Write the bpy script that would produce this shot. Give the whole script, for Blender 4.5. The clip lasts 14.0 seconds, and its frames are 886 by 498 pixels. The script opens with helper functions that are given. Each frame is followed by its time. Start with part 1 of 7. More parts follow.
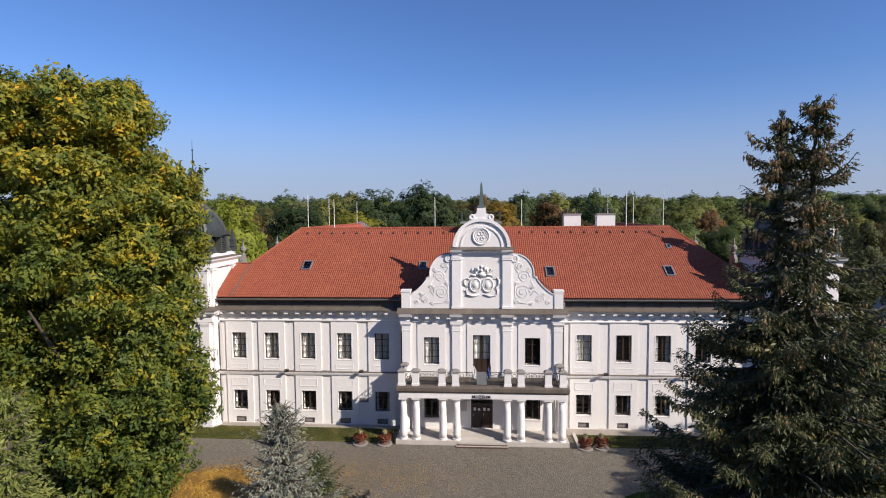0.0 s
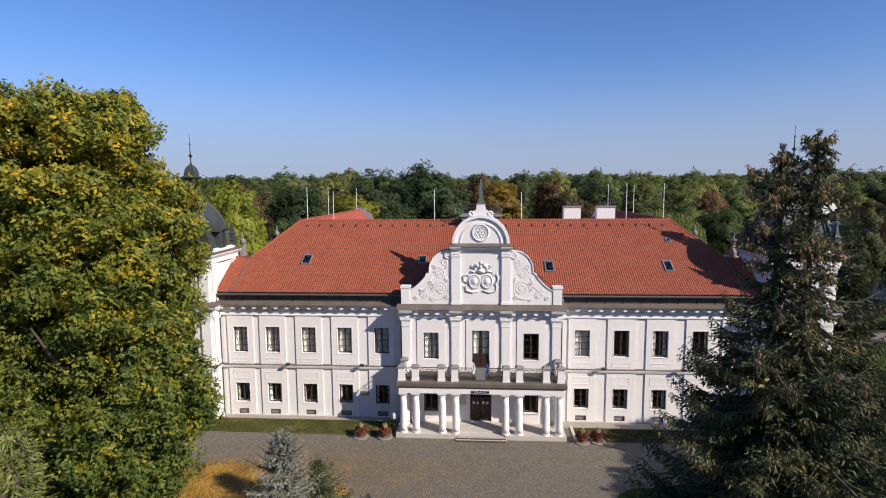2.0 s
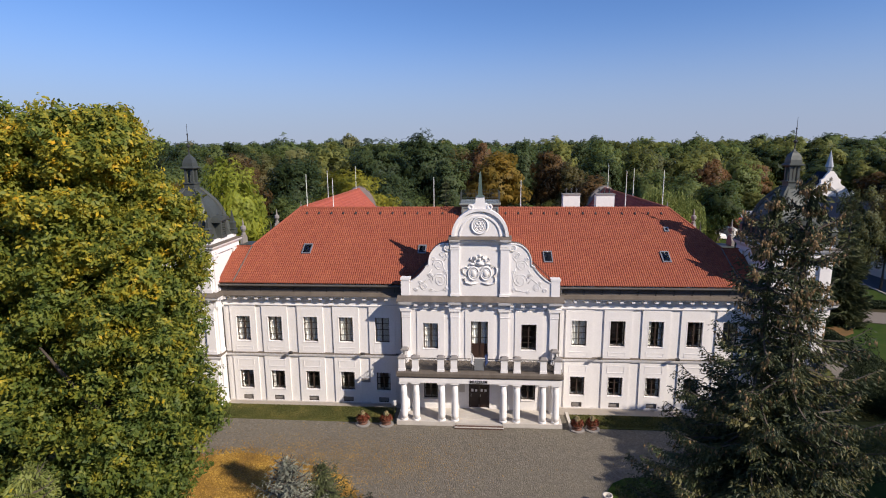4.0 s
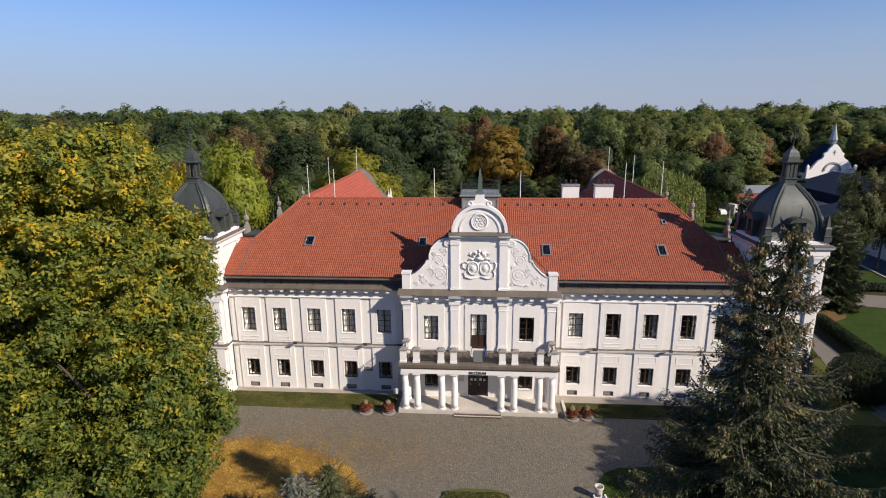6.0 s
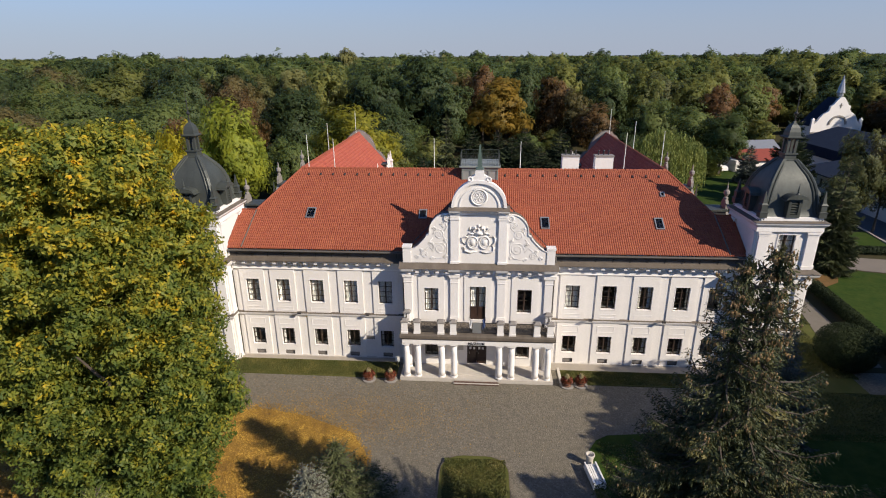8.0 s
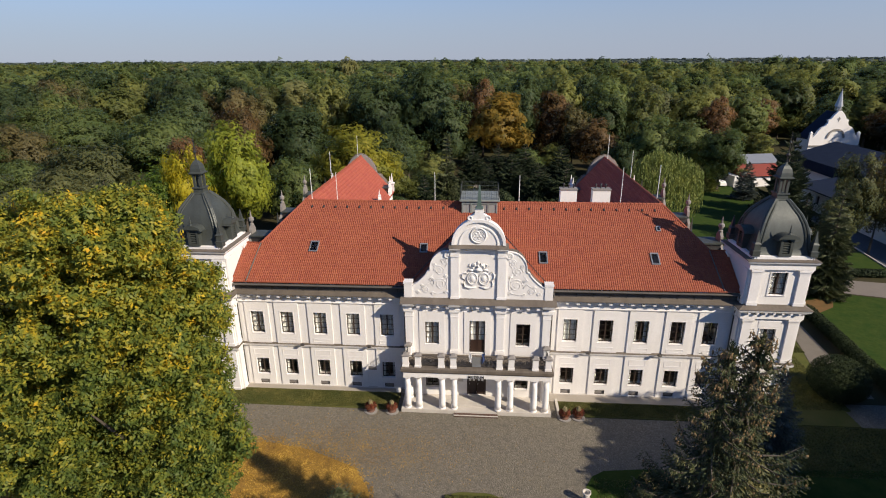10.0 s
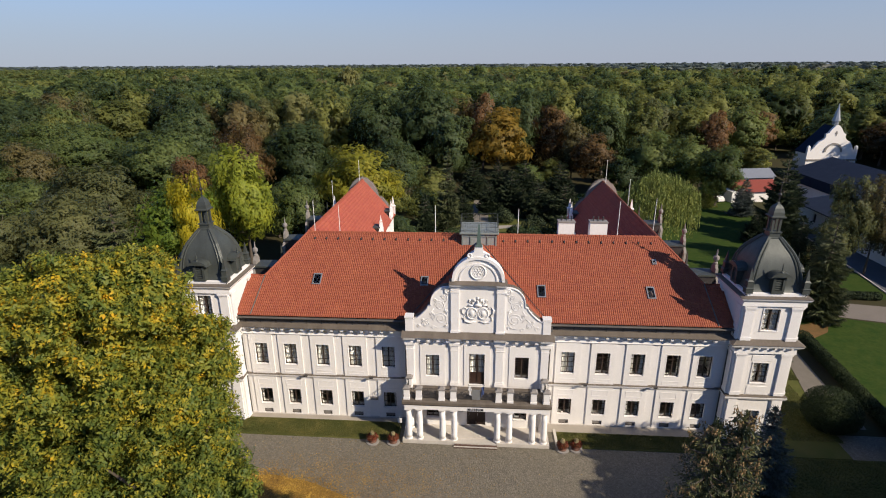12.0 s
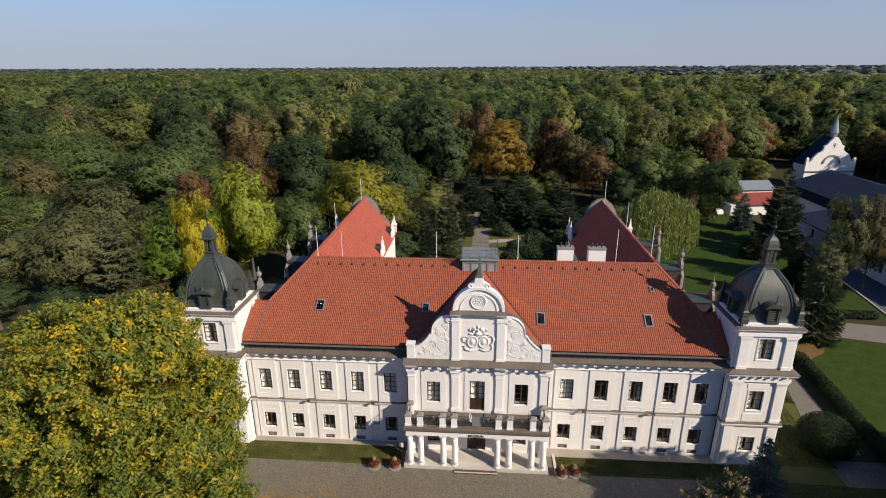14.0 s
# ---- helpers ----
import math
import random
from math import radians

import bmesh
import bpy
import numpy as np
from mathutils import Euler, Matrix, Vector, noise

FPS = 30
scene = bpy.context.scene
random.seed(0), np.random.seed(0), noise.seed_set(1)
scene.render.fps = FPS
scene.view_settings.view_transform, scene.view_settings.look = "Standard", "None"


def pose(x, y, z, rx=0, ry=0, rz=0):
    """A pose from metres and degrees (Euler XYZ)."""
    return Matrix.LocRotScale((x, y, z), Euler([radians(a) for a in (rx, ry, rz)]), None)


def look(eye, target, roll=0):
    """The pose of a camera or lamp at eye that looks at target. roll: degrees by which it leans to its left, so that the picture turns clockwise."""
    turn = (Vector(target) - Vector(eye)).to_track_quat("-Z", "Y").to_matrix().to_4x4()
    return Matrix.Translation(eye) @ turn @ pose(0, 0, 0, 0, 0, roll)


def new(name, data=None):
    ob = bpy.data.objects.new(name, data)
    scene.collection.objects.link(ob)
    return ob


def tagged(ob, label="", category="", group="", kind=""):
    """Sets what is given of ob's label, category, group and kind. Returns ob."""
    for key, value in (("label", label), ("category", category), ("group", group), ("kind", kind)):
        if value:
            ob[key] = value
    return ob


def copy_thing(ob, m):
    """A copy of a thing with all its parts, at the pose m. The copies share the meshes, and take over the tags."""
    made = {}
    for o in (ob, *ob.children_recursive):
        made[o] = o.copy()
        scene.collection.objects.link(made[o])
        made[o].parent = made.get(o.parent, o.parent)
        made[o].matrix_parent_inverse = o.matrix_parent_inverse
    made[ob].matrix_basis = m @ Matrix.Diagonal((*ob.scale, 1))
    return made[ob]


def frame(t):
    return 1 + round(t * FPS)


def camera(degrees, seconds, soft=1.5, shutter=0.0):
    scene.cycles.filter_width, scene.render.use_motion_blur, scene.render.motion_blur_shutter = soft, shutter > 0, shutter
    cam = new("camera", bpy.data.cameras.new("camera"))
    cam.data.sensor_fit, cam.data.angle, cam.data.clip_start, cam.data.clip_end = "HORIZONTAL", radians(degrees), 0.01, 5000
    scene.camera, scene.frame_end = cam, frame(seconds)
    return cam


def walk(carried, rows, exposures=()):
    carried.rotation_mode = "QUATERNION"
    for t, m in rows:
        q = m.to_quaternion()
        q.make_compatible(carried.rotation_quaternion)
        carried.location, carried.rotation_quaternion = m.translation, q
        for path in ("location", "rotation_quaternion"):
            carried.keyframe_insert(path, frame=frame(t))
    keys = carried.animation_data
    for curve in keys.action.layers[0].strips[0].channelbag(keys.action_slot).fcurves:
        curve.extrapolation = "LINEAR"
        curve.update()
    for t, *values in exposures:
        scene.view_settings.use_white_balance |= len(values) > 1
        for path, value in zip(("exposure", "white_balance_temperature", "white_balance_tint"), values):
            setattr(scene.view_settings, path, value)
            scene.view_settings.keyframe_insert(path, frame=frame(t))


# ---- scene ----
cam = camera(78.8, 14.0, soft=1.05)
PATH = [
    (0, (-0.187, -45.521, 18.419), (-0.321, -43.53, 18.289), -0.4),
    (0.5, (-0.17, -45.561, 18.785), (-0.304, -43.571, 18.64), -0.4),
    (1, (-0.142, -45.545, 19.252), (-0.277, -43.557, 19.086), -0.4),
    (1.5, (-0.13, -45.505, 19.719), (-0.266, -43.519, 19.525), -0.3),
    (2, (-0.115, -45.395, 20.262), (-0.25, -43.412, 20.036), -0.4),
    (2.5, (-0.069, -45.324, 20.8), (-0.205, -43.346, 20.537), -0.4),
    (3, (-0.057, -45.3, 21.383), (-0.192, -43.327, 21.079), -0.4),
    (5.5, (0.038, -45.557, 24.857), (-0.099, -43.612, 24.412), -0.4),
    (6, (0.078, -45.621, 25.395), (-0.06, -43.686, 24.907), -0.4),
    (6.5, (0.082, -45.65, 25.973), (-0.055, -43.73, 25.43), -0.4),
    (7, (0.062, -45.672, 26.611), (-0.072, -43.77, 26.007), -0.4),
    (7.5, (0.057, -45.674, 27.221), (-0.076, -43.79, 26.562), -0.4),
    (8, (0.067, -45.601, 27.844), (-0.067, -43.724, 27.169), -0.4),
    (10.5, (0.158, -45.663, 31.81), (0.02, -43.781, 31.148), -0.4),
    (11, (0.192, -45.697, 32.567), (0.053, -43.813, 31.909), -0.4),
    (11.5, (0.186, -45.718, 33.332), (0.047, -43.833, 32.676), -0.4),
    (12, (0.162, -45.716, 34.112), (0.023, -43.831, 33.458), -0.4),
    (12.5, (0.147, -45.71, 34.829), (0.009, -43.824, 34.177), -0.4),
    (13, (0.143, -45.713, 35.557), (0.004, -43.827, 34.907), -0.4),
    (13.5, (0.105, -45.744, 36.233), (-0.034, -43.858, 35.584), -0.3),
    (14, (0.095, -45.753, 36.77), (-0.045, -43.866, 36.124), -0.3),
]
walk(cam, [(t, look(eye, target, roll)) for t, eye, target, roll in PATH], [(0.0, 0.31, 6400, 10), (3.0, 0.30, 6450, 11), (8.0, 0.29, 6850, 7), (14.0, 0.27, 6950, 7)])

# ---------------------------------------------------------------- light
SUN_TO = Vector((8.85, -5.65, 6.75)).normalized()
SUN_ELEV = math.asin(SUN_TO.z)
world = bpy.data.worlds.new("sky")
scene.world = world
world.use_nodes = True
wn = world.node_tree.nodes
sky = wn.new("ShaderNodeTexSky")
sky.sky_type = "NISHITA"
sky.sun_disc = False
sky.sun_elevation = SUN_ELEV
sky.sun_rotation = math.atan2(SUN_TO.x, SUN_TO.y)
sky.air_density, sky.dust_density, sky.ozone_density, sky.altitude = 1.0, 0.15, 3.0, 150
wn["Background"].inputs["Strength"].default_value = 0.078
cool = wn.new("ShaderNodeMix")
cool.data_type, cool.blend_type = "RGBA", "MULTIPLY"
cool.inputs["Factor"].default_value, cool.inputs["B"].default_value = 1.0, (0.755, 0.96, 1.37, 1.0)
world.node_tree.links.new(sky.outputs["Color"], cool.inputs["A"])
# haze that thickens towards the horizon, all the way round
geo_dir = wn.new("ShaderNodeTexCoord")
split = wn.new("ShaderNodeSeparateXYZ")
world.node_tree.links.new(geo_dir.outputs["Generated"], split.inputs["Vector"])
rise = wn.new("ShaderNodeMapRange")
rise.interpolation_type = "SMOOTHERSTEP"
for k, x in (("From Min", -0.02), ("From Max", 0.26), ("To Min", 0.85), ("To Max", 0.0)):
    rise.inputs[k].default_value = x
world.node_tree.links.new(split.outputs["Z"], rise.inputs["Value"])
haze = wn.new("ShaderNodeMix")
haze.data_type = "RGBA"
haze.inputs["B"].default_value = (3.85, 4.35, 6.0, 1.0)
world.node_tree.links.new(rise.outputs["Result"], haze.inputs["Factor"])
world.node_tree.links.new(cool.outputs["Result"], haze.inputs["A"])
world.node_tree.links.new(haze.outputs["Result"], wn["Background"].inputs["Color"])
sun_data = bpy.data.lights.new("sun", "SUN")
sun_data.energy, sun_data.angle, sun_data.color = 5.0, radians(0.55), (1.0, 0.89, 0.77)
sun = new("sun", sun_data)
sun.matrix_basis = look(SUN_TO * 100, (0, 0, 0))


# ---------------------------------------------------------------- materials
def node_mat(name):
    m = bpy.data.materials.new(name)
    m.use_nodes = True
    nt = m.node_tree
    return m, nt, nt.nodes["Principled BSDF"]


def mix_rgb(nt, fac, a, b, mode="MIX"):
    n = nt.nodes.new("ShaderNodeMix")
    n.data_type, n.blend_type = "RGBA", mode
    for sock, v in ((n.inputs["Factor"], fac), (n.inputs["A"], a), (n.inputs["B"], b)):
        if isinstance(v, (int, float)):
            sock.default_value = v
        elif isinstance(v, tuple):
            sock.default_value = (*v, 1.0)
        else:
            nt.links.new(v, sock)
    return n.outputs["Result"]


def noise_at(nt, scale, detail=5, rough=0.6, stretch=None, space="Object"):
    tc = nt.nodes.new("ShaderNodeTexCoord")
    out = tc.outputs[space]
    if stretch:
        mp = nt.nodes.new("ShaderNodeMapping")
        mp.inputs["Scale"].default_value = stretch
        nt.links.new(out, mp.inputs["Vector"])
        out = mp.outputs["Vector"]
    n = nt.nodes.new("ShaderNodeTexNoise")
    n.inputs["Scale"].default_value, n.inputs["Detail"].default_value, n.inputs["Roughness"].default_value = scale, detail, rough
    nt.links.new(out, n.inputs["Vector"])
    return n.outputs["Fac"]


def remap(nt, v, lo, hi, to_lo=0.0, to_hi=1.0):
    n = nt.nodes.new("ShaderNodeMapRange")
    nt.links.new(v, n.inputs["Value"])
    for k, x in (("From Min", lo), ("From Max", hi), ("To Min", to_lo), ("To Max", to_hi)):
        n.inputs[k].default_value = x
    return n.outputs["Result"]


def surface(name, base, stain, scale=0.5, grain=12.0, rough=0.8, metal=0.0, bump=0.15, stretch=None, spread=0.35, per_island=0.0, per_object=0.0):
    """Base colour, broad stains of a second colour, fine grain, and relief from the grain."""
    m, nt, p = node_mat(name)
    broad = remap(nt, noise_at(nt, scale, 6, 0.62, stretch), 0.5 - spread / 2, 0.5 + spread)
    fine = noise_at(nt, grain, 4, 0.7)
    col = mix_rgb(nt, broad, base, stain)
    col = mix_rgb(nt, remap(nt, fine, 0.3, 0.75, 0.0, 0.35), col, tuple(c * 0.62 for c in base))
    if per_island or per_object:
        hs = nt.nodes.new("ShaderNodeHueSaturation")
        src = nt.nodes.new("ShaderNodeNewGeometry").outputs["Random Per Island"] if per_island else nt.nodes.new("ShaderNodeObjectInfo").outputs["Random"]
        k = per_island or per_object
        nt.links.new(remap(nt, src, 0, 1, 1 - k, 1 + k), hs.inputs["Value"])
        nt.links.new(remap(nt, src, 0, 1, 0.5 - 0.04 * k, 0.5 + 0.04 * k), hs.inputs["Hue"])
        nt.links.new(col, hs.inputs["Color"])
        col = hs.outputs["Color"]
    nt.links.new(col, p.inputs["Base Color"])
    nt.links.new(remap(nt, fine, 0.3, 0.8, max(0.02, rough - 0.1), min(1, rough + 0.1)), p.inputs["Roughness"])
    p.inputs["Metallic"].default_value = metal
    if bump:
        b = nt.nodes.new("ShaderNodeBump")
        b.inputs["Strength"].default_value, b.inputs["Distance"].default_value = bump, 0.02
        nt.links.new(fine, b.inputs["Height"])
        nt.links.new(b.outputs["Normal"], p.inputs["Normal"])
    return m


def leaf_mat(name, ramp, rough=0.55, through_light=0.3, object_shift=0.0, rise=None, stand=0.0, jitter=0.28, gap=0.0, clumps=0.55):
    """Foliage: each leaf takes its colour from a ramp by chance; some light passes through."""
    m, nt, p = node_mat(name)
    geo = nt.nodes.new("ShaderNodeNewGeometry")
    cr = nt.nodes.new("ShaderNodeValToRGB")
    els = cr.color_ramp.elements
    while len(els) < len(ramp):
        els.new(0.5)
    for e, (pos, c) in zip(els, ramp):
        e.position, e.color = pos, (*c, 1)
    clump = noise_at(nt, clumps, 3, 0.6)
    add = nt.nodes.new("ShaderNodeMath")
    add.operation = "ADD"
    nt.links.new(remap(nt, geo.outputs["Random Per Island"], 0, 1, -jitter, jitter), add.inputs[0])
    nt.links.new(remap(nt, clump, 0.28, 0.72, 0.0, 1.0), add.inputs[1])
    fac = add.outputs[0]
    if rise:
        sep = nt.nodes.new("ShaderNodeSeparateXYZ")
        nt.links.new(nt.nodes.new("ShaderNodeTexCoord").outputs["Object"], sep.inputs["Vector"])
        more = nt.nodes.new("ShaderNodeMath")
        nt.links.new(fac, more.inputs[0])
        nt.links.new(remap(nt, sep.outputs["Z"], *rise), more.inputs[1])
        fac = more.outputs[0]
    nt.links.new(fac, cr.inputs["Fac"])
    col = cr.outputs["Color"]
    if object_shift:
        hs = nt.nodes.new("ShaderNodeHueSaturation")
        r = nt.nodes.new("ShaderNodeObjectInfo").outputs["Random"]
        nt.links.new(remap(nt, r, 0, 1, 1 - object_shift, 1 + object_shift), hs.inputs["Value"])
        nt.links.new(remap(nt, r, 0, 1, 0.5 + 0.03 * object_shift, 0.5 - 0.06 * object_shift), hs.inputs["Hue"])
        nt.links.new(col, hs.inputs["Color"])
        col = hs.outputs["Color"]
    if stand:
        hs = nt.nodes.new("ShaderNodeHueSaturation")
        big = noise_at(nt, 0.075, 1, 0.4)
        nt.links.new(remap(nt, big, 0.35, 0.65, 1 - stand, 1 + stand), hs.inputs["Value"])
        nt.links.new(remap(nt, big, 0.35, 0.65, 0.5 + 0.03 * stand, 0.5 - 0.05 * stand), hs.inputs["Hue"])
        nt.links.new(col, hs.inputs["Color"])
        col = hs.outputs["Color"]
    nt.links.new(col, p.inputs["Base Color"])
    p.inputs["Roughness"].default_value = rough
    p.inputs["Specular IOR Level"].default_value = 0.25
    if through_light:
        tr = nt.nodes.new("ShaderNodeBsdfTranslucent")
        nt.links.new(col, tr.inputs["Color"])
        mx = nt.nodes.new("ShaderNodeMixShader")
        mx.inputs["Fac"].default_value = through_light
        nt.links.new(p.outputs["BSDF"], mx.inputs[1])
        nt.links.new(tr.outputs["BSDF"], mx.inputs[2])
        nt.links.new(mx.outputs["Shader"], nt.nodes["Material Output"].inputs["Surface"])
        if gap:
            # each far leaf stands for a loose spray of leaves with gaps
            see = nt.nodes.new("ShaderNodeBsdfTransparent")
            loose = nt.nodes.new("ShaderNodeMixShader")
            loose.inputs["Fac"].default_value = gap
            nt.links.new(mx.outputs["Shader"], loose.inputs[1])
            nt.links.new(see.outputs["BSDF"], loose.inputs[2])
            nt.links.new(loose.outputs["Shader"], nt.nodes["Material Output"].inputs["Surface"])
    return m


M = {}
M["plaster"] = surface("white_plaster", (0.82, 0.79, 0.765), (0.74, 0.71, 0.68), 0.35, 9, 0.85, bump=0.08)
M["plaster_trim"] = surface("trim_plaster", (0.84, 0.815, 0.80), (0.72, 0.69, 0.67), 0.6, 9, 0.8, bump=0.08)
M["relief"] = surface("relief_plaster", (0.80, 0.78, 0.765), (0.66, 0.64, 0.62), 0.9, 12, 0.8, bump=0.1)
M["ledge"] = surface("weathered_ledge", (0.105, 0.085, 0.068), (0.195, 0.163, 0.130), 0.9, 6, 0.85, bump=0.25, stretch=(1, 0.3, 0.3))
# dark grey-brown tone for the wall strip under the gutter
M["eave"] = surface("dark_eave_plaster", (0.12, 0.105, 0.095), (0.07, 0.06, 0.055), 0.8, 8, 0.85, bump=0.2, stretch=(1, 1, 0.4))
M["gutter_grey"] = surface("weathered_gutter_zinc", (0.17, 0.155, 0.14), (0.10, 0.09, 0.08), 0.7, 9, 0.6, metal=0.2, bump=0.08, stretch=(1, 0.3, 0.3))
M["gutter"] = surface("dark_gutter_metal", (0.06, 0.055, 0.055), (0.10, 0.09, 0.085), 0.6, 9, 0.5, metal=0.4, bump=0.05)
M["copper"] = surface("patinated_copper", (0.052, 0.058, 0.053), (0.088, 0.100, 0.090), 1.1, 7, 0.55, metal=0.2, bump=0.12, stretch=(1, 1, 0.15))
M["copper_green"] = surface("green_copper", (0.10, 0.155, 0.13), (0.07, 0.09, 0.085), 0.8, 8, 0.6, metal=0.2, bump=0.1)
M["tile"] = surface("clay_roof_tile", (0.268, 0.064, 0.030), (0.335, 0.089, 0.043), 0.45, 9, 0.8, bump=0.1, per_island=0.08)
M["tile_plain"] = surface("clay_roof_tile_old", (0.36, 0.080, 0.050), (0.31, 0.070, 0.044), 0.4, 8, 0.8, bump=0.2, per_island=0.1)
# copy of the wing tile with the east court slope's shade put into its red
M["shade_tile"] = surface("dark_red_roof_tile", (0.36, 0.075, 0.05), (0.30, 0.062, 0.045), 0.4, 8, 0.8, bump=0.2, per_island=0.1)
M["frame_dark"] = surface("dark_window_paint", (0.045, 0.030, 0.023), (0.065, 0.045, 0.035), 2, 20, 0.45, bump=0.03)
M["wood_door"] = surface("dark_brown_door_wood", (0.035, 0.018, 0.012), (0.06, 0.03, 0.02), 2, 25, 0.5, bump=0.1, stretch=(1, 1, 0.2))
M["curtain"] = surface("pale_curtain", (0.74, 0.73, 0.70), (0.62, 0.62, 0.60), 1, 20, 0.9, bump=0.1)
M["room"] = surface("inner_room_plaster", (0.35, 0.32, 0.28), (0.28, 0.25, 0.22), 1, 8, 0.9, bump=0.05)
M["stone"] = surface("pale_stone", (0.56, 0.52, 0.47), (0.42, 0.38, 0.34), 0.8, 10, 0.85, bump=0.3)
M["stone_dark"] = surface("grey_stone", (0.22, 0.20, 0.185), (0.30, 0.28, 0.26), 0.8, 10, 0.85, bump=0.3)
M["iron"] = surface("wrought_iron", (0.05, 0.05, 0.052), (0.09, 0.085, 0.08), 3, 20, 0.5, metal=0.6, bump=0.05)
M["grey_panel"] = surface("weathered_grey_panel", (0.31, 0.31, 0.295), (0.20, 0.205, 0.20), 1.2, 8, 0.75, bump=0.1, stretch=(1, 1, 0.25))
M["rail_grey"] = surface("grey_green_rail_paint", (0.23, 0.25, 0.235), (0.15, 0.17, 0.16), 1.2, 12, 0.6, bump=0.05)
M["zinc"] = surface("zinc_sheet", (0.40, 0.41, 0.42), (0.32, 0.33, 0.34), 1, 10, 0.45, metal=0.6, bump=0.05)
M["slate_blue"] = surface("blue_slate_roof", (0.016, 0.024, 0.046), (0.026, 0.036, 0.060), 0.6, 6, 0.9, bump=0.2, stretch=(1, 1, 1))
M["slate_blue"].node_tree.nodes["Principled BSDF"].inputs["Specular IOR Level"].default_value = 0.08
M["path"] = surface("gravel_path", (0.36, 0.32, 0.27), (0.27, 0.24, 0.20), 0.3, 8, 0.95, bump=0.5)
M["gravel"] = surface("brown_gravel", (0.19, 0.165, 0.135), (0.13, 0.115, 0.085), 0.5, 9, 0.95, bump=0.5)
M["asphalt"] = surface("path_asphalt", (0.205, 0.175, 0.145), (0.155, 0.135, 0.115), 0.3, 14, 0.9, bump=0.3)
M["grass_ground"] = surface("lawn_ground", (0.080, 0.092, 0.024), (0.145, 0.128, 0.045), 0.35, 10, 0.95, bump=0.8)
M["lawn_green"] = surface("park_lawn", (0.026, 0.056, 0.009), (0.062, 0.080, 0.016), 0.7, 2.2, 0.95, bump=1.0)
M["leaf_ground"] = surface("leaf_matted_ground", (0.33, 0.195, 0.045), (0.20, 0.12, 0.035), 0.6, 7, 0.95, bump=0.8)
M["brown_step"] = surface("brown_step_stone", (0.10, 0.055, 0.04), (0.07, 0.045, 0.035), 1, 12, 0.8, bump=0.2)
M["bare_soil"] = surface("bare_brown_soil", (0.19, 0.105, 0.045), (0.10, 0.08, 0.03), 0.7, 7, 0.95, bump=0.6)
M["yard"] = surface("dark_yard_paving", (0.075, 0.082, 0.095), (0.10, 0.105, 0.115), 0.4, 10, 0.9, bump=0.3)
M["soil"] = surface("woodland_floor", (0.055, 0.045, 0.025), (0.05, 0.06, 0.02), 0.05, 5, 0.95, bump=0.6)
M["field"] = surface("far_fields", (0.19, 0.18, 0.14), (0.14, 0.155, 0.11), 0.006, 0.05, 0.95, bump=0)
for key in ("grass_ground", "lawn_green", "leaf_ground", "bare_soil", "soil", "field"):
    M[key].node_tree.nodes["Principled BSDF"].inputs["Specular IOR Level"].default_value = 0.1
M["bark"] = surface("tree_bark", (0.075, 0.058, 0.045), (0.12, 0.10, 0.08), 1.5, 14, 0.9, bump=0.8, stretch=(1, 1, 0.25))
M["sign_black"] = surface("black_sign_paint", (0.012, 0.011, 0.011), (0.02, 0.018, 0.018), 2, 10, 0.6, bump=0)
M["white_paint"] = surface("white_paint", (0.80, 0.79, 0.77), (0.68, 0.67, 0.65), 1, 14, 0.6, bump=0.05)
# the red is darkened here for the shade the outbuilding roof lies in
M["red_shed"] = surface("shade_darkened_red", (0.23, 0.036, 0.022), (0.17, 0.032, 0.02), 1, 6, 0.8, bump=0.1)


def glass_mat():
    m, nt, p = node_mat("window_glass")
    p.inputs["Base Color"].default_value = (0.93, 0.94, 0.93, 1)
    p.inputs["Roughness"].default_value = 0.03
    p.inputs["Transmission Weight"].default_value = 1.0
    p.inputs["IOR"].default_value = 1.2
    return m


M["glass"] = glass_mat()


# ---------------------------------------------------------------- building blocks
def part(name, bm, material, parent=None, label="", smooth=False):
    """One mesh object from a bmesh, under a thing or a part."""
    me = bpy.data.meshes.new(name)
    bmesh.ops.recalc_face_normals(bm, faces=bm.faces)
    if smooth:
        for f in bm.faces:
            f.smooth = True
    bm.to_mesh(me)
    bm.free()
    me.materials.append(material)
    ob = new(name, me)
    if parent:
        ob.parent = parent
    if label:
        ob["label"] = label
    return ob


def again(ob, m, parent=None):
    """The same mesh once more, at another pose."""
    o = new(ob.name.split(".")[0], ob.data)
    o.matrix_basis = m
    if parent:
        o.parent = parent
    if "label" in ob:
        o["label"] = ob["label"]
    return o


